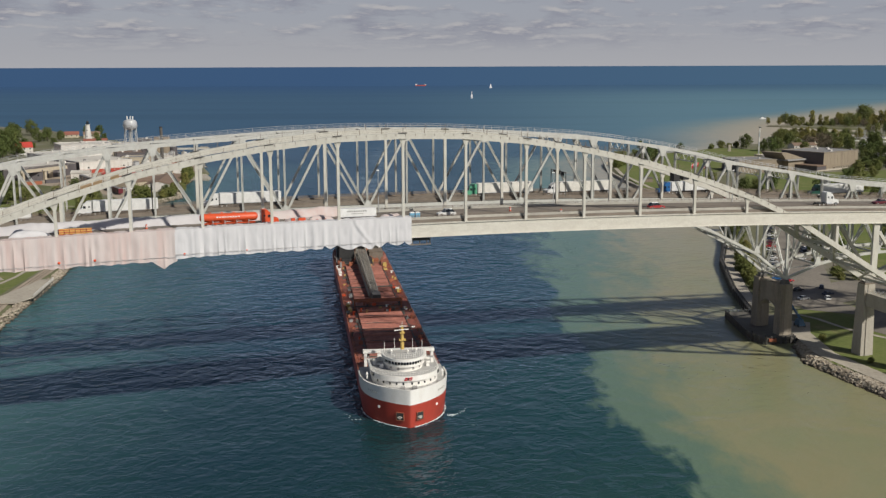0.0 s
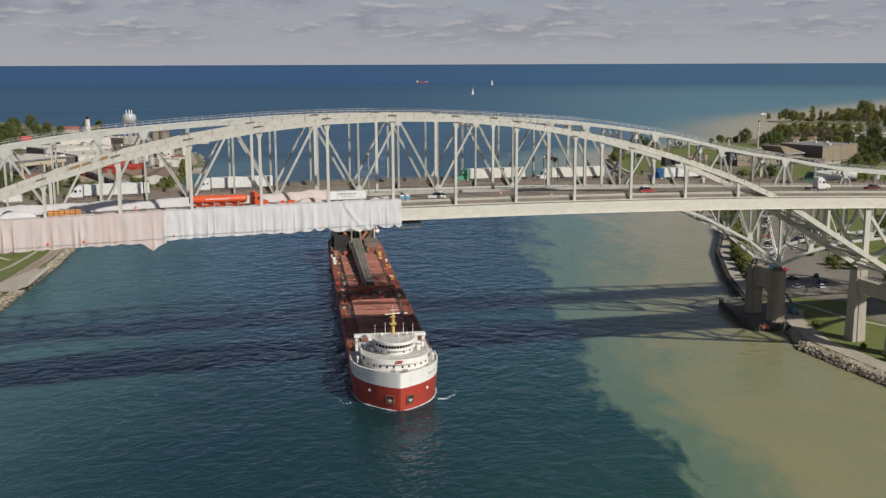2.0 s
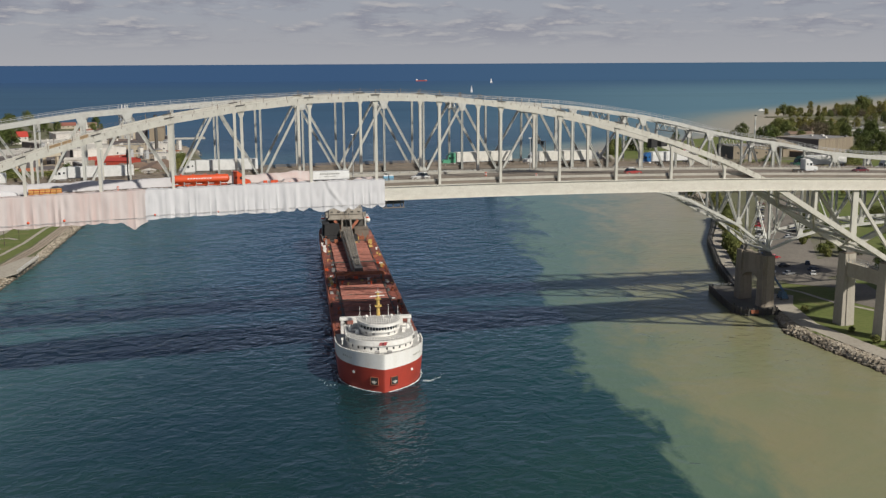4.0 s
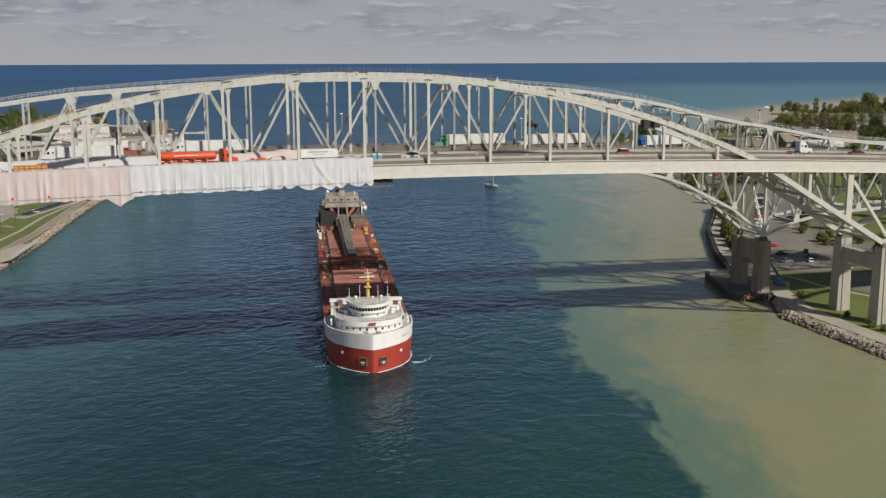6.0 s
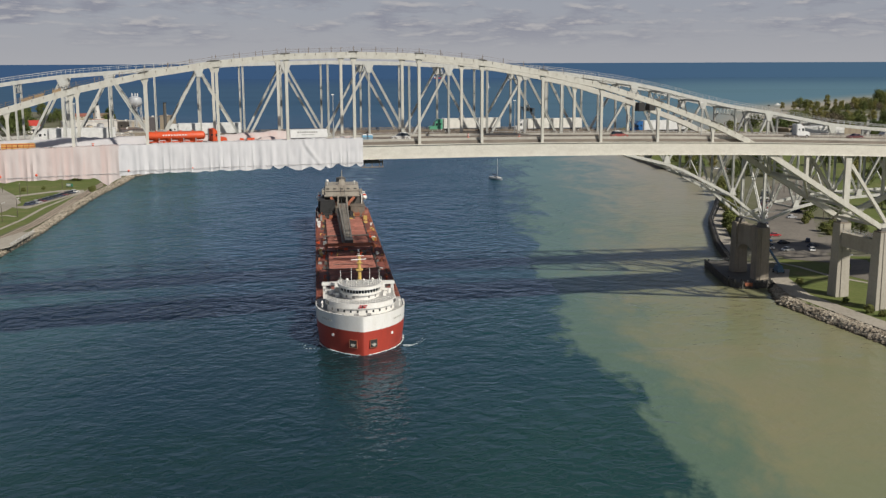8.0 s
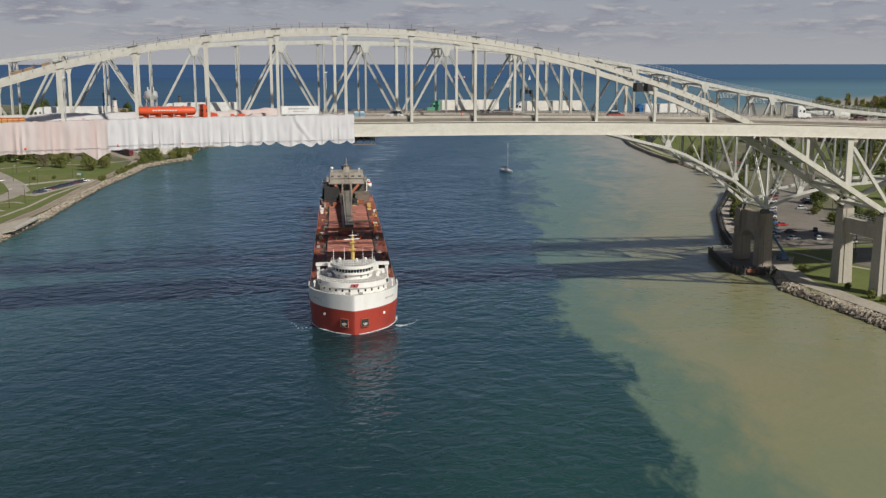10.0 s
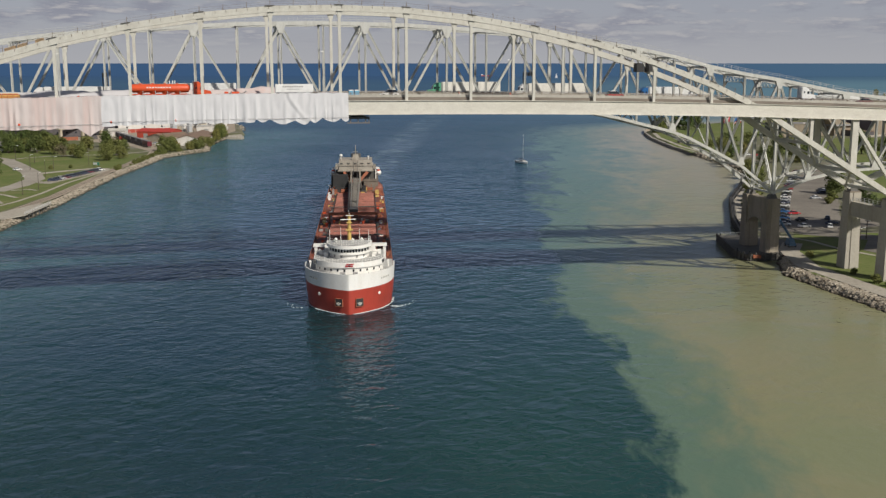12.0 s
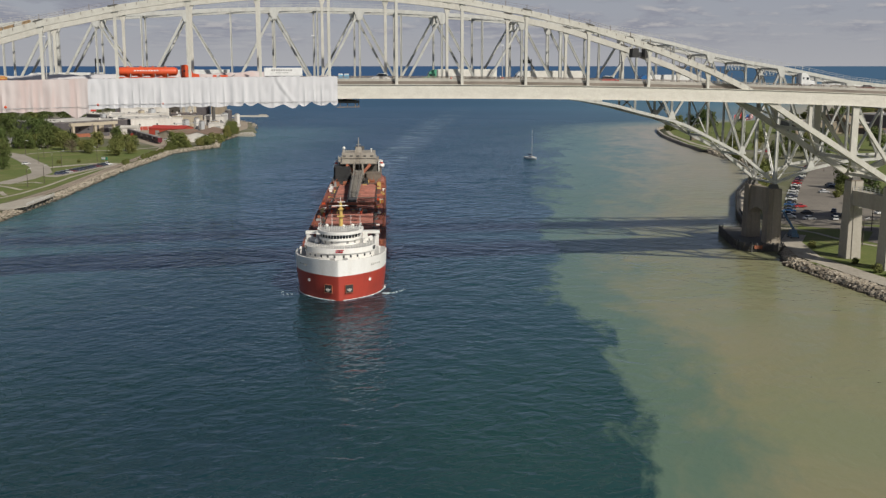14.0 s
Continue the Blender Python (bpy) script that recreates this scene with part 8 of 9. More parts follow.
building("house", -299, 686, 5, 10, 8, 2.8, WALL_WHITE, ROOF_GREY, "low house with a grey roof", gable=1.8, windows=2, seams=False, category="house")
building("house", -433, 1052, 30, 16, 13, 7.5, WALL_WHITE, ROOF_RED, "white house with a red gable roof", gable=5.0, windows=3, rows=2, seams=False, category="house")
building("house", -414, 1196, 20, 26, 12, 3.0, WALL_WHITE, ROOF_DULL, "low house with a dull red roof near the lighthouse", gable=3.0, windows=4, seams=False, category="house")
building("house", -450, 1300, 20, 20, 12, 5.0, WALL_BEIGE, ROOF_BROWN, "tan house with a brown roof near the lake", gable=3.0, windows=3, seams=False, category="house")
building("house", -478, 1310, 20, 18, 12, 4.0, WALL_BEIGE, ROOF_DULL, "tan house with a dull red roof near the lake", gable=3.5, windows=3, seams=False, category="house")
building("house", -460, 1090, 10, 14, 10, 5.5, WALL_WHITE, ROOF_GREY, "white gabled house among trees", gable=3.0, windows=3, seams=False, category="house")
# pale overhead conveyor bridge
conv = thing("conveyor_bridge", pose(-326, 797, 2.0, 0, 0, 63), "pale overhead conveyor bridge on two supports", "conveyor")
bm = bmesh.new()
block(bm, 0, 46, -1.5, 1.5, 7.0, 9.4)
part("gallery", bm, WALL_BEIGE, conv)
for x in (2.5, 24, 43):
    bm = bmesh.new()
    block(bm, x - 1.0, x + 1.0, -1.0, 1.0, 0, 7.0)
    part("support", bm, WALL_BEIGE, conv)
# tanks, containers and pipe racks about the yard
def yard_tank(x, y, r, h, m):
    th = thing("storage_tank", pose(x, y, 2.04), "upright steel storage tank in the works yard", "tank", "storage tanks")
    bm = bmesh.new()
    tube(bm, (0, 0, 0), (0, 0, h), r, r, 18)
    part("shell", bm, m, th, smooth=False)
    bm = bmesh.new()
    tube(bm, (0, 0, h), (0, 0, h + r * 0.35), r * 1.03, r * 0.2, 18)
    part("cap", bm, ROOF_GREY, th)
    bm = bmesh.new()
    for dx in (-0.25, 0.25):
        beam(bm, (dx, -r - 0.12, 0), (dx, -r - 0.12, h + 0.9), 0.07, 0.07, side=(1, 0, 0))
    for i in range(int(h / 0.6)):
        beam(bm, (-0.25, -r - 0.12, 0.4 + i * 0.6), (0.25, -r - 0.12, 0.4 + i * 0.6), 0.06, 0.06)
    part("ladder", bm, STEEL_DARK, th)


def container(x, y, a, m, what):
    th = thing("container", pose(x, y, 2.045, 0, 0, a), what + " steel container standing in the yard", "container", "containers")
    bm = bmesh.new()
    block(bm, -6, 6, -1.22, 1.22, 0.0, 2.6, 0.05)
    part("box", bm, m, th)
    bm = bmesh.new()
    block(bm, -6.05, 6.05, -1.25, 1.25, 2.58, 2.7)
    part("top_frame", bm, STEEL_DARK, th)
    for sy in (-0.6, 0.6):
        bm = bmesh.new()
        block(bm, 6.0, 6.08, sy - 0.56, sy + 0.56, 0.15, 2.5)
        part("door", bm, m, th)


for x, y, r, h, m in ((-262, 884, 3.0, 8, SILVER_P), (-255, 892, 2.6, 9, WALL_WHITE), (-248, 884, 2.4, 7, SILVER_P), (-243, 905, 3.4, 6, WALL_BEIGE), (-252, 965, 3.0, 10, SILVER_P), (-243, 975, 2.5, 9, WALL_WHITE),
                      (-330, 985, 3.4, 13, SILVER_P), (-338, 978, 3.0, 12, WALL_BEIGE), (-262, 1010, 3.5, 11, WALL_DARK), (-226, 890, 2.2, 5, WALL_WHITE), (-345, 905, 2.6, 12, SILVER_P)):
    yard_tank(x, y, r, h, m)
for x, y, a, m, what in ((-243, 830, 20, WALL_RED, "red"), (-240, 836, 20, WALL_DARK, "dark"), (-222, 800, 60, WALL_WHITE, "white"), (-228, 815, 60, RUST, "rusty"), (-268, 790, -10, WALL_RED, "red"), (-300, 795, 40, WALL_DARK, "dark"),
                         (-310, 782, 40, RUST, "rusty"), (-250, 850, 5, BLUE_P, "blue"), (-225, 850, 80, WALL_BEIGE, "beige"), (-232, 925, 10, WALL_WHITE, "white"), (-240, 940, 30, RUST, "rusty")):
    container(x, y, a, m, what)
for x, y, a, n in ((-262, 860, 20, 5), (-290, 890, 50, 5), (-300, 930, 10, 4)):
    th = thing("pipe_rack", pose(x, y, 2.04, 0, 0, a), "steel pipe rack crossing the works yard", "pipe rack", "pipe racks")
    for i in range(n):
        bm = bmesh.new()
        for sy in (-1.2, 1.2):
            beam(bm, (i * 6, sy, 0), (i * 6, sy, 6), 0.3, 0.3, side=(1, 0, 0))
        beam(bm, (i * 6, -1.4, 6), (i * 6, 1.4, 6), 0.3, 0.3)
        part("frame", bm, STEEL_RUST, th)
    for sy in (-0.8, 0, 0.8):
        bm = bmesh.new()
        tube(bm, (-1, sy, 6.4), (n * 6 - 5, sy, 6.4), 0.25, n=8)
        part("pipe", bm, SILVER_P, th)
# freight cars
for i in range(6):
    q = i / 6
    x, y = -280 + 62 * q, 806 - 98 * q
    th = thing("freight_car", pose(x, y, 2.045, 0, 0, -57.7), "dark covered freight car on the siding" if i else "rust-red freight car on the siding", "freight car", "freight cars")
    bm = bmesh.new()
    block(bm, -8.4, 8.4, -1.5, 1.5, 1.0, 4.4)
    part("body", bm, MAROON_P if i == 5 else WALL_DARK, th)
    bm = bmesh.new()
    for j in range(9):
        block(bm, -8.2 + j * 2.0, -8.0 + j * 2.0, -1.62, 1.62, 1.0, 4.3)
    part("side_ribs", bm, STEEL_DARK, th)
    bm = bmesh.new()
    block(bm, -8.4, 8.4, -1.3, 1.3, 4.4, 4.7, 0.3)
    part("roof", bm, ROOF_GREY, th)
    for sx in (-6.5, -4.7, 4.7, 6.5):
        for sy in (-0.75, 0.75):
            wheel(th, sx, sy, 0.45, 0.15)
# lighthouse
lh = thing("lighthouse", pose(-423.5, 1240, 2.0), "white tapered lighthouse with a dark lantern", "lighthouse")
bm = bmesh.new()
tube(bm, (0, 0, 0), (0, 0, 20), 4.4, 2.5, 20)
part("tower", bm, WALL_WHITE, lh, smooth=True)
bm = bmesh.new()
tube(bm, (0, 0, 20), (0, 0, 20.6), 3.1, 3.1, 20)
part("gallery", bm, WALL_WHITE, lh)
bm = bmesh.new()
tube(bm, (0, 0, 20.6), (0, 0, 23.2), 1.5, 1.5, 12)
part("lantern", bm, GLASS, lh)
bm = bmesh.new()
tube(bm, (0, 0, 23.2), (0, 0, 25.2), 1.8, 0.2, 12)
part("lantern_roof", bm, BLACK_P, lh)
for z in (6, 13):
    bm = bmesh.new()
    block(bm, -0.4, 0.4, -4.5 + z * 0.095, -2.6, z, z + 1.6)
    part("window", bm, GLASS, lh)
# water tower
wt = thing("water_tower", pose(-295.5, 985, 2.0), "silver elevated water tank on steel legs", "water tower")
bm = bmesh.new()
prof = [(0.3, 28.6), (3.2, 29.2), (5.8, 31.0), (6.3, 32.6), (6.3, 36.3), (5.3, 38.1), (2.4, 39.2), (0.4, 39.5)]
loft(bm, [[(r * math.cos(q), r * math.sin(q), z) for q in (2 * math.pi * i / 20 for i in range(20))] for r, z in prof])
part("tank", bm, SILVER_P, wt, smooth=True)
for i in range(6):
    q = i * math.pi / 3
    bm = bmesh.new()
    tube(bm, (7.0 * math.cos(q), 7.0 * math.sin(q), 0), (5.6 * math.cos(q), 5.6 * math.sin(q), 31.4), 0.36, n=8)
    part("leg", bm, RAIL, wt)
    for z0, z1 in ((0, 10), (10, 20), (20, 30)):
        for e in (0, 1):
            bm = bmesh.new()
            r0, r1 = 7.0 - 1.4 * z0 / 31.4, 7.0 - 1.4 * z1 / 31.4
            qa, qb = (q, q + math.pi / 3) if e else (q + math.pi / 3, q)
            tube(bm, (r0 * math.cos(qa), r0 * math.sin(qa), z0), (r1 * math.cos(qb), r1 * math.sin(qb), z1), 0.08, n=5)
            part("brace_rod", bm, RAIL, wt)
bm = bmesh.new()
tube(bm, (0, 0, 0), (0, 0, 29), 0.7, n=10)
part("riser", bm, RAIL, wt)
bm = bmesh.new()
for i in range(24):
    q0, q1 = 2 * math.pi * i / 24, 2 * math.pi * (i + 1) / 24
    for z in (32.8, 33.8):
        tube(bm, (6.9 * math.cos(q0), 6.9 * math.sin(q0), z), (6.9 * math.cos(q1), 6.9 * math.sin(q1), z), 0.08, n=5)
    tube(bm, (6.9 * math.cos(q0), 6.9 * math.sin(q0), 32.4), (6.9 * math.cos(q0), 6.9 * math.sin(q0), 33.8), 0.07, n=5)
part("balcony_rail", bm, RAIL, wt)
for x in (-2.6, 0.4, 2.7):
    bm = bmesh.new()
    tube(bm, (x, 0, 38.4), (x, 0, 42.2), 0.55, 0.55, 8)
    part("antenna", bm, WHITE_P, wt)
st = thing("smokestack", pose(-251, 928, 2.0), "tall dark steel smokestack", "smokestack")
bm = bmesh.new()
tube(bm, (0, 0, 0), (0, 0, 35), 1.6, 1.3, 14)
part("shaft", bm, STEEL_DARK, st)
bm = bmesh.new()
tube(bm, (0, 0, 34.6), (0, 0, 35.4), 1.5, 1.5, 14)
part("rim", bm, BLACK_P, st)
# long low breakwater beyond the point
bw = thing("breakwater", None, "low concrete breakwater reaching into the lake", "breakwater")
bm = bmesh.new()
hexa(bm, [(-306, 1139, -1), (-258, 1144, -1), (-258, 1152, -1), (-306, 1149, -1), (-305, 1140, 1.6), (-259, 1145, 1.6), (-259, 1151, 1.6), (-305, 1148, 1.6)])
part("mole", bm, BARRIER, bw)
bm = bmesh.new()
block(bm, -268, -260, 1145.5, 1150.5, 1.6, 2.6)
part("head_block", bm, CONCRETE, bw)
# concrete quay on the point with rails
qy = thing("quay", None, "pale concrete quay on the point with a railing", "quay")
bm = bmesh.new()
prism(bm, [(-202, 828), (-187, 826), (-187, 834), (-197, 862), (-206, 858)], -1.0, 1.6)
part("deck", bm, PATH_STONE, qy)
bm = bmesh.new()
for i in range(7):
    a = Vector((-202, 828)).lerp(Vector((-187, 826)), i / 6)
    tube(bm, (a.x, a.y + 0.4, 1.6), (a.x, a.y + 0.4, 3.4), 0.1, n=6)
part("posts", bm, WALL_WHITE, qy)

# shore platform with white railing
jt = thing("viewing_platform", None, "grey shore platform with a white railing", "platform")
bm = bmesh.new()
prism(bm, [(-172, 380), (-160, 380), (-157, 391), (-161.5, 424), (-167, 424)], 2.3, 2.62)
part("deck", bm, PATH_STONE, jt)
for i in range(8):
    for dx in (0.6, 3.4):
        a = Vector((-157 - dx, 392)).lerp(Vector((-161.5 - dx, 423)), i / 7)
        bm = bmesh.new()
        tube(bm, (a.x, a.y, -1.2), (a.x, a.y, 2.35), 0.22, n=7)
        part("support_post", bm, STEEL_DARK, jt)
for i in range(17):
    a = Vector((-157.2, 391)).lerp(Vector((-161.7, 423.8)), i / 16)
    bm = bmesh.new()
    block(bm, a.x - 0.08, a.x + 0.08, a.y - 0.08, a.y + 0.08, 2.62, 3.7)
    part("rail_post", bm, WALL_WHITE, jt)
bm = bmesh.new()
for z in (2.95, 3.3, 3.7):
    beam(bm, (-157.2, 391, z), (-161.7, 423.8, z), 0.1, 0.12, side=(0, 0, 1))
part("rail_bars", bm, WALL_WHITE, jt)

# parked cars
ROW = [DARKCAR_P, DARKCAR_P, SILVER_P, MAROON_P, DARKCAR_P, DARKCAR_P, BLACK_P, DARKCAR_P, DARKCAR_P, MAROON_P, BLACK_P, DARKCAR_P, WHITE_P]
NAMES = {DARKCAR_P: "dark blue", SILVER_P: "silver", MAROON_P: "dark red", BLACK_P: "black", WHITE_P: "white", RED_P: "bright red", BLUE_P: "blue"}
for i, m in enumerate(ROW):
    car(pose(-199.6 + 0.28 * i, 509 + i * 4.35, 2.09, 0, 0, 35), m, NAMES[m] + " car parked in a row on the pale lot", 1.75, 5.0)
for i, m in enumerate([WHITE_P, DARKCAR_P, BLUE_P, BLACK_P, BLUE_P, BLACK_P, WHITE_P, DARKCAR_P, SILVER_P, WHITE_P, BLACK_P, WHITE_P, RED_P, MAROON_P, DARKCAR_P, WHITE_P, BLACK_P, DARKCAR_P, WHITE_P, MAROON_P]):
    q = i / 19
    x = 132 + 34 * q + 20 * q * q
    y = 388 + 150 * q + 40 * q * q
    car(pose(x, y, 2.09, 0, 0, -15 + 5 * q), m, NAMES[m] + " car parked in the lot under the bridges", 1.55)
for x, y, a, m in ((143, 417, 5, RED_P), (176, 492, 10, DARKCAR_P), (173, 484, 10, DARKCAR_P), (165, 466, 12, SILVER_P), (138, 384, 20, WHITE_P), (147, 384, 80, WHITE_P), (141, 399, 20, BLACK_P), (152, 404, 70, DARKCAR_P), (150, 392, 25, DARKCAR_P), (168, 401, 25, WHITE_P), (182, 404, 25, SILVER_P),
                   (190, 520, 20, WHITE_P), (183, 683, 30, WHITE_P), (187, 681, 30, RED_P), (191, 679, 30, SILVER_P), (195, 677, 30, DARKCAR_P), (199, 675, 30, WHITE_P), (175, 493, 10, BLACK_P), (186, 506, 20, BLACK_P), (-243, 560, 50, WHITE_P), (-262, 548, 20, WHITE_P), (-235, 668, 30, SILVER_P), (-226, 742, 30, WHITE_P), (-232, 752, 30, SILVER_P)):
    car(pose(x, y, 2.045 if x < -220 and y > 700 else 2.1, 0, 0, a), m, NAMES[m] + " car standing on the asphalt", 1.55)

# lamp posts and poles along the parks
pole = thing("light_pole", pose(-237, 563, 2.0), "slim wooden light pole in the park", "light pole", "light poles")
bm = bmesh.new()
tube(bm, (0, 0, 0), (0, 0, 8.5), 0.16, 0.1, 7)
part("shaft", bm, BARK, pole)
bm = bmesh.new()
tube(bm, (0, 0, 8.2), (1.4, 0, 8.6), 0.06, n=6)
block(bm, 1.2, 1.9, -0.15, 0.15, 8.5, 8.7)
part("lamp_arm", bm, WHITE_P, pole)
for x, y in ((-275, 623), (-213, 530), (-218, 551), (-210, 579), (-189, 471), (-189, 455), (-252, 600), (140, 330), (150, 300), (152, 360), (170, 440), (190, 560), (160, 640), (165, 760), (180, 860)):
    copy_thing(pole, pose(x, y, 2.0, 0, 0, (x * 13) % 360))
sg_ = thing("park_sign", pose(-207, 582, 2.0, 0, 0, -20), "green and white park sign beside the lot", "sign")
bm = bmesh.new()
block(bm, -2.2, 2.2, -0.15, 0.15, 1.0, 2.7)
part("board", bm, paint("green_sign_paint", (0.04, 0.22, 0.14)), sg_)
bm = bmesh.new()
block(bm, -2.0, 0.9, -0.20, -0.154, 1.3, 2.5)
part("white_panel", bm, WHITE_P, sg_)
for x in (-1.8, 1.8):
    bm = bmesh.new()
    block(bm, x - 0.12, x + 0.12, -0.12, 0.12, 0, 1.05)
    part("post", bm, BARK, sg_)

# eastern halls
building("brown_hall", 322, 869, 36, 50, 42, 14.5, WALL_BROWN, ROOF_GREY, "large windowless brown hall with a flat roof", vents=5, side_wall=WALL_DARK)
hall = thing("hall_terrace", pose(322, 869, 2.0, 0, 0, 36), "low dark flat-roofed terrace beside the brown hall", "building", "buildings")
bm = bmesh.new()
block(bm, -13, -0.2, -3, 26, 0, 4.2)
part("wall", bm, WALL_DARK, hall)
bm = bmesh.new()
block(bm, -13.5, -0.1, -3.5, 26.5, 4.2, 4.8)
part("roof", bm, ROOF_BROWN, hall)
bm = bmesh.new()
block(bm, -13.5, 50.4, -3.2, -0.3, 0, 1.1, 0.1)
part("plinth", bm, PATH_STONE, hall)
for i in range(11):
    bm = bmesh.new()
    block(bm, 14 + i * 3.4, 15.2 + i * 3.4, -2.4, -0.3, 1.1, 2.6)
    part("pier", bm, PATH_STONE, hall)
building("low_hall", 268, 868, 22, 44, 40, 7.5, WALL_BROWN, ROOF_GREY, "low brown hall with a flat roof", windows=4, vents=6)
building("low_hall", 246, 852, 12, 34, 30, 10.0, WALL_BROWN, ROOF_GREY, "brown hall beside the lawn", windows=4, vents=5, side_wall=WALL_DARK)
building("low_hall", 300, 930, 25, 50, 26, 6.0, WALL_BEIGE, ROOF_PALE, "long low pale hall with a flat roof", windows=6, vents=5)
rp = thing("sloping_hall", pose(292, 872, 2.0, 0, 0, 32), "dark hall with a raking upper storey", "building", "buildings")
bm = bmesh.new()
hexa(bm, [(0, 0, 8), (26, 0, 8), (26, 22, 8), (0, 22, 8), (-7, 0, 15), (0, 0, 15), (0, 22, 15), (-7, 22, 15)])
block(bm, 1, 27, -1, 24, 0, 8)
part("wall", bm, WALL_BROWN, rp)
bm = bmesh.new()
block(bm, -2, 30, -3, 26, 8.0, 9.2, 0.6)
part("roof", bm, ROOF_GREY, rp)
building("yacht_club", 372, 1090, 10, 26, 14, 4.0, WALL_WHITE, ROOF_BROWN, "low club house by the marina", gable=2.5, windows=5, seams=False)
building("yacht_club", 420, 1165, 20, 40, 16, 4.0, WALL_BEIGE, ROOF_BROWN, "long low brown-roofed marina building", gable=2.5, windows=6, seams=False)
building("house", 520, 1040, 15, 24, 14, 5.0, WALL_BEIGE, ROOF_BROWN, "brick gabled house among trees", gable=3.0, windows=4, seams=False, category="house")
building("low_hall", 420, 960, 15, 60, 24, 4.5, WALL_WHITE, ROOF_PALE, "long low white storage hall", doors=6, vents=3)
# tall striped post on the headland
ps = thing("marker_post", pose(313.5, 1021, 2.0), "tall grey and white lattice marker post", "marker post")
for i in range(6):
    bm = bmesh.new()
    tube(bm, (0, 0, i * 4.5), (0, 0, i * 4.5 + 4.5), 0.75, 0.7, 8)
    part("shaft", bm, WALL_WHITE if i % 2 else RAIL, ps)
bm = bmesh.new()
block(bm, -0.9, 0.9, -0.9, 0.9, 27, 28)
part("head", bm, BLACK_P, ps)
mo = thing("stone_monument", pose(298, 1070, 2.0), "pale upright stone monument on the lawn", "monument")
bm = bmesh.new()
block(bm, -1.6, 1.6, -1.6, 1.6, 0, 0.8)
part("plinth", bm, CONCRETE, mo)
bm = bmesh.new()
block(bm, -1.1, 1.1, -1.1, 1.1, 0.8, 6.6, 0.15)
part("shaft", bm, PATH_STONE, mo)
def flagpole(x, y, label, bands):
    """A pole with a waving flag; bands are (u0, u1, w0, w1, paint) over its length u and height w."""
    th = thing("flagpole", pose(x, y, 2.0), label, "flag", "flags on the headland")
    bm = bmesh.new()
    tube(bm, (0, 0, 0), (0, 0, 24), 0.2, 0.1, 8)
    part("pole", bm, WHITE_P, th)
    for u0, u1, w0, w1, m in bands:
        bm = bmesh.new()
        rows = []
        for i in range(7):
            u = u0 + (u1 - u0) * i / 6
            x, y, dz = 0.15 + u * 4.6, 0.5 * math.sin(u * 7.0), 1.5 * u + 0.25 * math.sin(u * 8)
            rows.append([bm.verts.new((x + f, y + f, 20.0 + 3.2 * w + dz)) for w, f in ((w0, 0), (w1, 0.05))])
        for p, q in zip(rows, rows[1:]):
            bm.faces.new((p[0], q[0], q[1], p[1]))
        o = part("flag_band", bm, m, th, smooth=True)
        md = o.modifiers.new("thick", "SOLIDIFY")
        md.thickness = 0.04


flagpole(165.5, 682, "tall white flagpole with a red and white banded flag", ((0, 0.25, 0, 1, RED_P), (0.25, 0.75, 0, 1, WHITE_P), (0.75, 1, 0, 1, RED_P)))
flagpole(172.8, 682, "tall white flagpole with a red and white striped flag", [(0.4 if i > 2 else 0, 1, i / 7, (i + 1) / 7, WHITE_P if i % 2 else RED_P) for i in range(7)] + [(0, 0.4, 3 / 7, 1, BLUE_P)])


# ------------------------------------------------------------------ boats
def sailboat(m, label, mast=13.0, sails=False, long=9.0):
    th = thing("sailboat", m, label, "sailboat", "sailboats")
    bm = bmesh.new()
    secs = []
    for x, k in ((-0.5, 0.75), (-0.25, 0.95), (0.05, 1.0), (0.3, 0.7), (0.5, 0.05)):
        w = 1.5 * k
        secs.append([(x * long, -w, 1.1), (x * long, -w * 0.8, 0.1), (x * long, 0, -0.4), (x * long, w * 0.8, 0.1), (x * long, w, 1.1)])
    loft(bm, secs)
    part("hull", bm, WHITE_P, th)
    bm = bmesh.new()
    block(bm, -0.15 * long, 0.2 * long, -0.8, 0.8, 1.05, 1.65, 0.2)
    part("cabin", bm, GREY_P, th)
    bm = bmesh.new()
    tube(bm, (0.08 * long, 0, 1.1), (0.08 * long, 0, mast), 0.09, 0.06, 7)
    tube(bm, (0.08 * long, 0, 2.2), (-0.38 * long, 0, 2.2), 0.09, 0.09, 7)
    part("mast", bm, SILVER_P, th)
    bm = bmesh.new()
    if sails:
        v = [bm.verts.new(p) for p in ((0.06 * long, 0, 2.3), (-0.38 * long, 0.5, 2.4), (0.07 * long, 0, mast - 0.3), (-0.2 * long, 0.6, mast * 0.5))]
        bm.faces.new((v[0], v[1], v[3]))
        bm.faces.new((v[0], v[3], v[2]))
        v = [bm.verts.new(p) for p in ((0.5 * long, 0, 1.4), (0.1 * long, 0.4, 2.0), (0.09 * long, 0, mast * 0.85))]
        bm.faces.new(v)
        part("sails", bm, SHEET_WHITE, th)
    else:
        block(bm, -0.38 * long, 0.06 * long, -0.16, 0.16, 2.25, 2.6, 0.06)
        part("furled_sail", bm, DARKCAR_P, th)
    return th


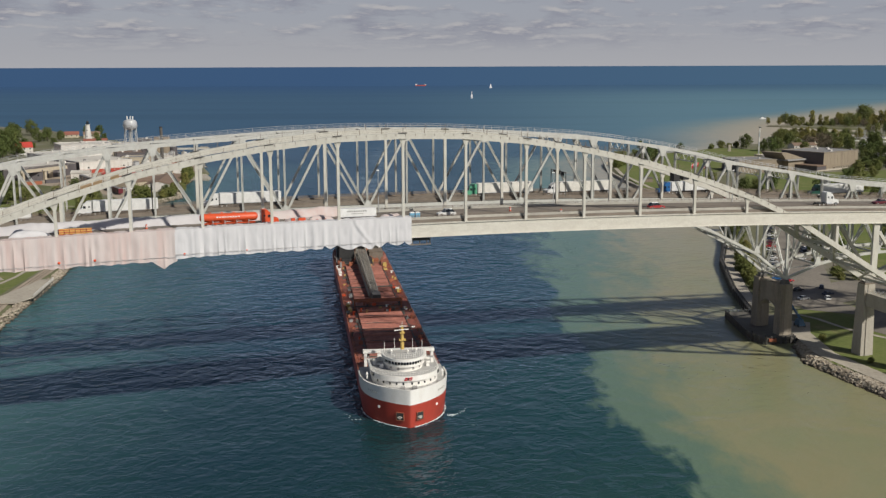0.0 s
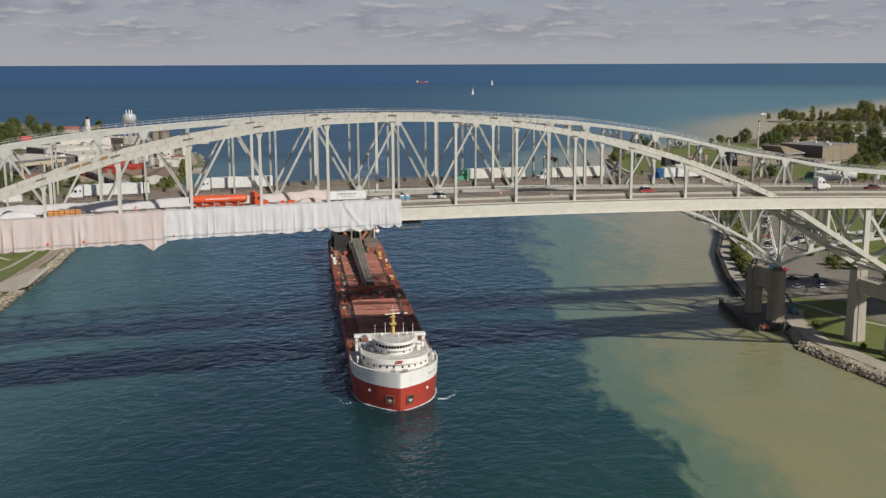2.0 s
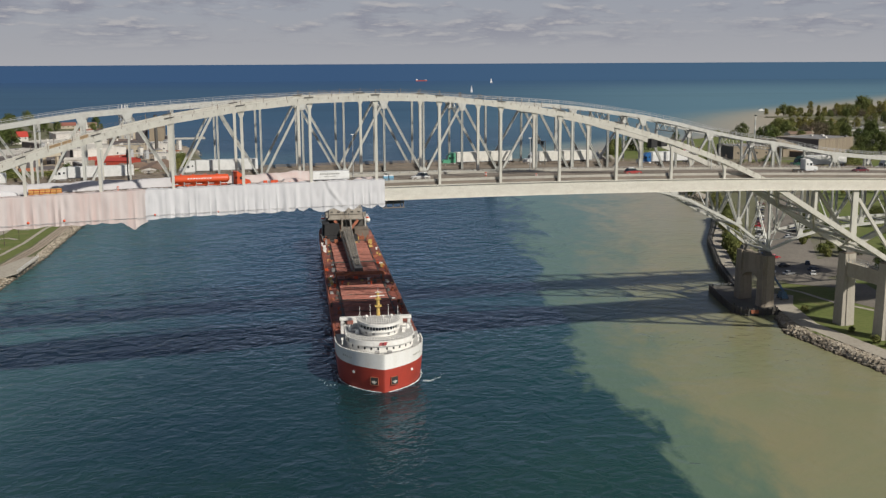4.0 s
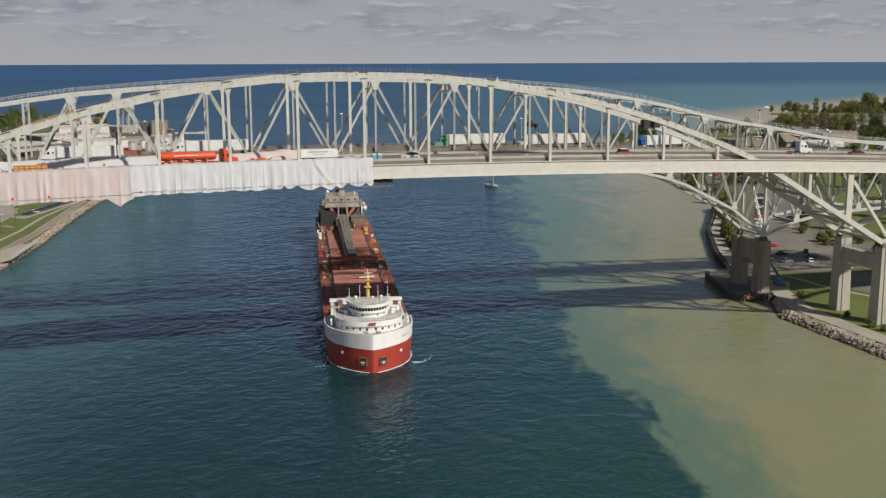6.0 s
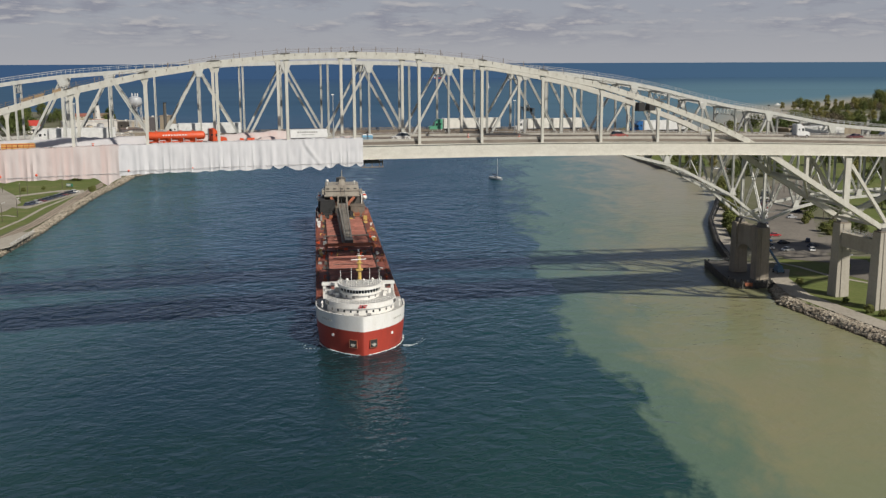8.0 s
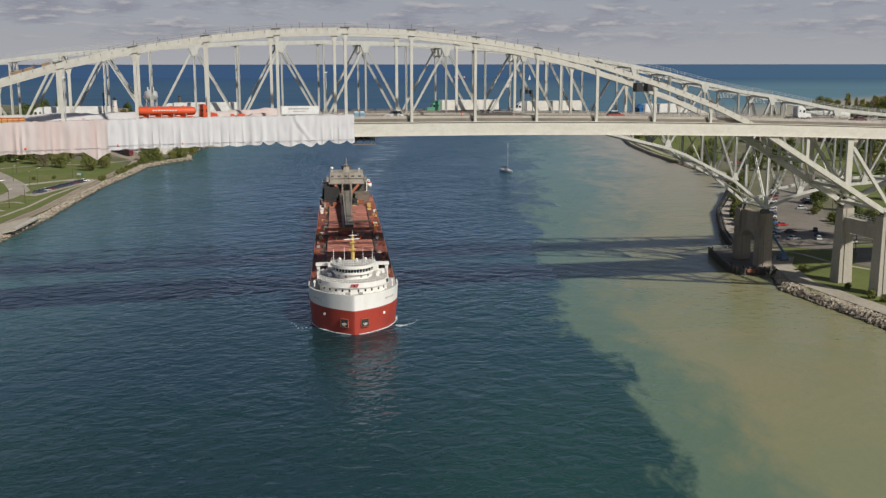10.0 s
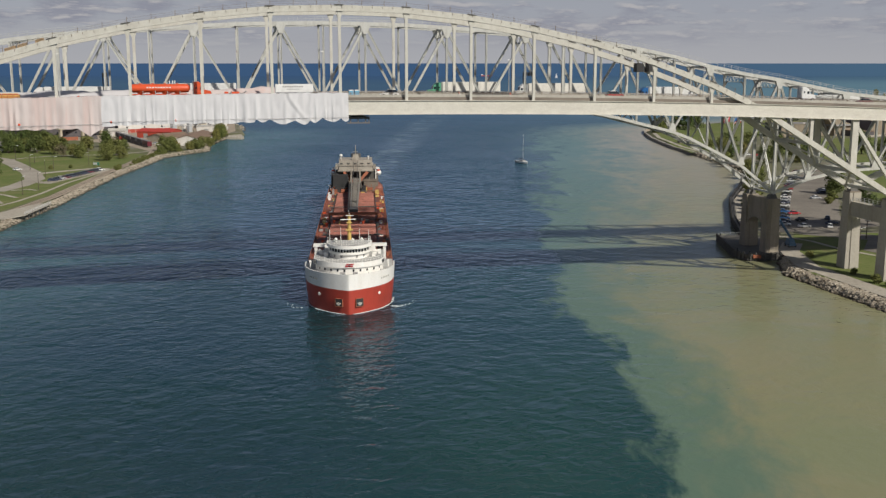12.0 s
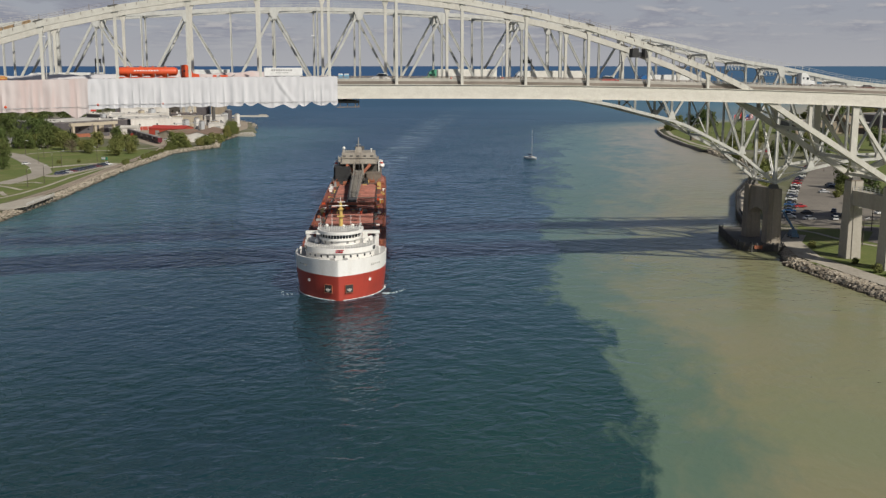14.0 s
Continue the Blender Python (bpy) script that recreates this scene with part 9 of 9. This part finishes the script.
sailboat(pose(37.5, 643, 0, 0, 0, -62) @ Matrix.Diagonal((1.1, 1.45, 1.15, 1)), "white sailboat with a bare mast in mid-river", 15.5, False, 12.5)
sailboat(pose(84, 2945, 0, 0, 0, 60), "distant sailboat under white sails on the lake", 21, True, 14)
sailboat(pose(200, 4300, 0, 0, 0, 40), "distant sailboat under white sails on the lake", 22, True, 14)
moor = sailboat(pose(530, 1270, 0, 0, 0, 10), "white sailboat moored in the marina", 15, False, 9)
rnd = random.Random(12)
for i in range(44):
    copy_thing(moor, pose(rnd.uniform(514, 634), rnd.uniform(1258, 1294), 0, 0, 0, rnd.choice((0, 90, 180)) + rnd.uniform(-8, 8)))
yard = sailboat(pose(478, 1217, 2.4, 0, 0, 20), "white sailboat laid up in the boatyard", 14, False, 9)
for x, y in ((481, 1199), (483, 1182), (486, 1164), (482, 1132), (545, 1236), (530, 1240), (518, 1233), (500, 1210), (506, 1185), (512, 1160), (540, 1225), (470, 1150), (498, 1140)):
    copy_thing(yard, pose(x, y, 2.4, 0, 0, rnd.uniform(-40, 60)))
mb = thing("motorboat", pose(541, 1750, 0, 0, 0, 10), "white motorboat running out to the lake", "motorboat")
bm = bmesh.new()
hexa(bm, [(-5, -1.6, -0.3), (5.5, -0.3, 0.2), (5.5, 0.3, 0.2), (-5, 1.6, -0.3), (-5, -1.8, 1.4), (6.5, -0.3, 1.8), (6.5, 0.3, 1.8), (-5, 1.8, 1.4)])
part("hull", bm, WHITE_P, mb)
bm = bmesh.new()
block(bm, -2.5, 2.0, -1.2, 1.2, 1.4, 3.2, 0.3)
part("cabin", bm, WHITE_P, mb)
fs = thing("freighter", pose(-100, 4840, 0, 0, 0, 4) @ Matrix.Diagonal((0.75, 0.75, 0.75, 1)), "distant red freighter far out on the lake", "ship")
bm = bmesh.new()
hexa(bm, [(-34, -5, -1), (33, -2, -1), (33, 2, -1), (-34, 5, -1), (-34, -5, 5), (36, -1, 7), (36, 1, 7), (-34, 5, 5)])
part("hull", bm, HULL_RED, fs)
bm = bmesh.new()
block(bm, -33, -24, -4, 4, 5, 13)
block(bm, 24, 31, -3, 3, 6, 10)
part("houses", bm, HULL_WHITE, fs)

# foam at the freighter's bow
FOAM = worn("white_foam", (0.70, 0.74, 0.74), (0.4, 0.46, 0.46), 0.9, 0.6, 3.0, 0.6, bump=0.0)
rnd = random.Random(5)
verts, faces = [], []


def fleck(x, y, long, thin, turn):
    """One low patch of foam with a ragged rim."""
    k = len(verts)
    for j in range(8):
        a = 2 * math.pi * j / 8
        r = rnd.uniform(0.55, 1.25)
        u, w = long * r * math.cos(a), thin * r * math.sin(a)
        verts.append((x + u * math.cos(turn) - w * math.sin(turn), y + u * math.sin(turn) + w * math.cos(turn), 0.05))
    verts.append((x, y, 0.16))
    faces.extend((k + j, k + (j + 1) % 8, k + 8) for j in range(8))


for sg in (-1, 1):
    for i in range(190):
        t = rnd.random() ** 1.6
        y = 0.5 + 17 * t
        slope = math.atan2(1.0, (half(y + 0.3) - half(y - 0.2 if y > 0.3 else 0)) / 0.5)
        x = half(y) * 0.957 + 0.12 + abs(rnd.gauss(0, 0.16))
        fleck(sg * x, y + 0.55, rnd.uniform(0.15, 0.5), rnd.uniform(0.05, 0.13), slope if sg > 0 else math.pi - slope)
    for i in range(44 if sg > 0 else 12):
        t = rnd.random()
        x, y = 11.0 + 5.2 * t + rnd.gauss(0, 0.35), 8.5 + 9 * t * t - 3.5 * t + rnd.gauss(0, 0.4)
        fleck(sg * x, y, rnd.uniform(0.12, 0.42) * (1.15 - t), rnd.uniform(0.04, 0.10), sg * 0.5 + rnd.uniform(-0.4, 0.4))
me = bpy.data.meshes.new("bow_foam")
me.from_pydata(verts, [], faces)
me.materials.append(FOAM)
foam = new("bow_foam", me)
foam.matrix_world = SHIP @ Matrix.Translation((0, 0, -0.7))
tagged(foam, "white foam breaking along the freighter's bow", "foam", kind="stuff")
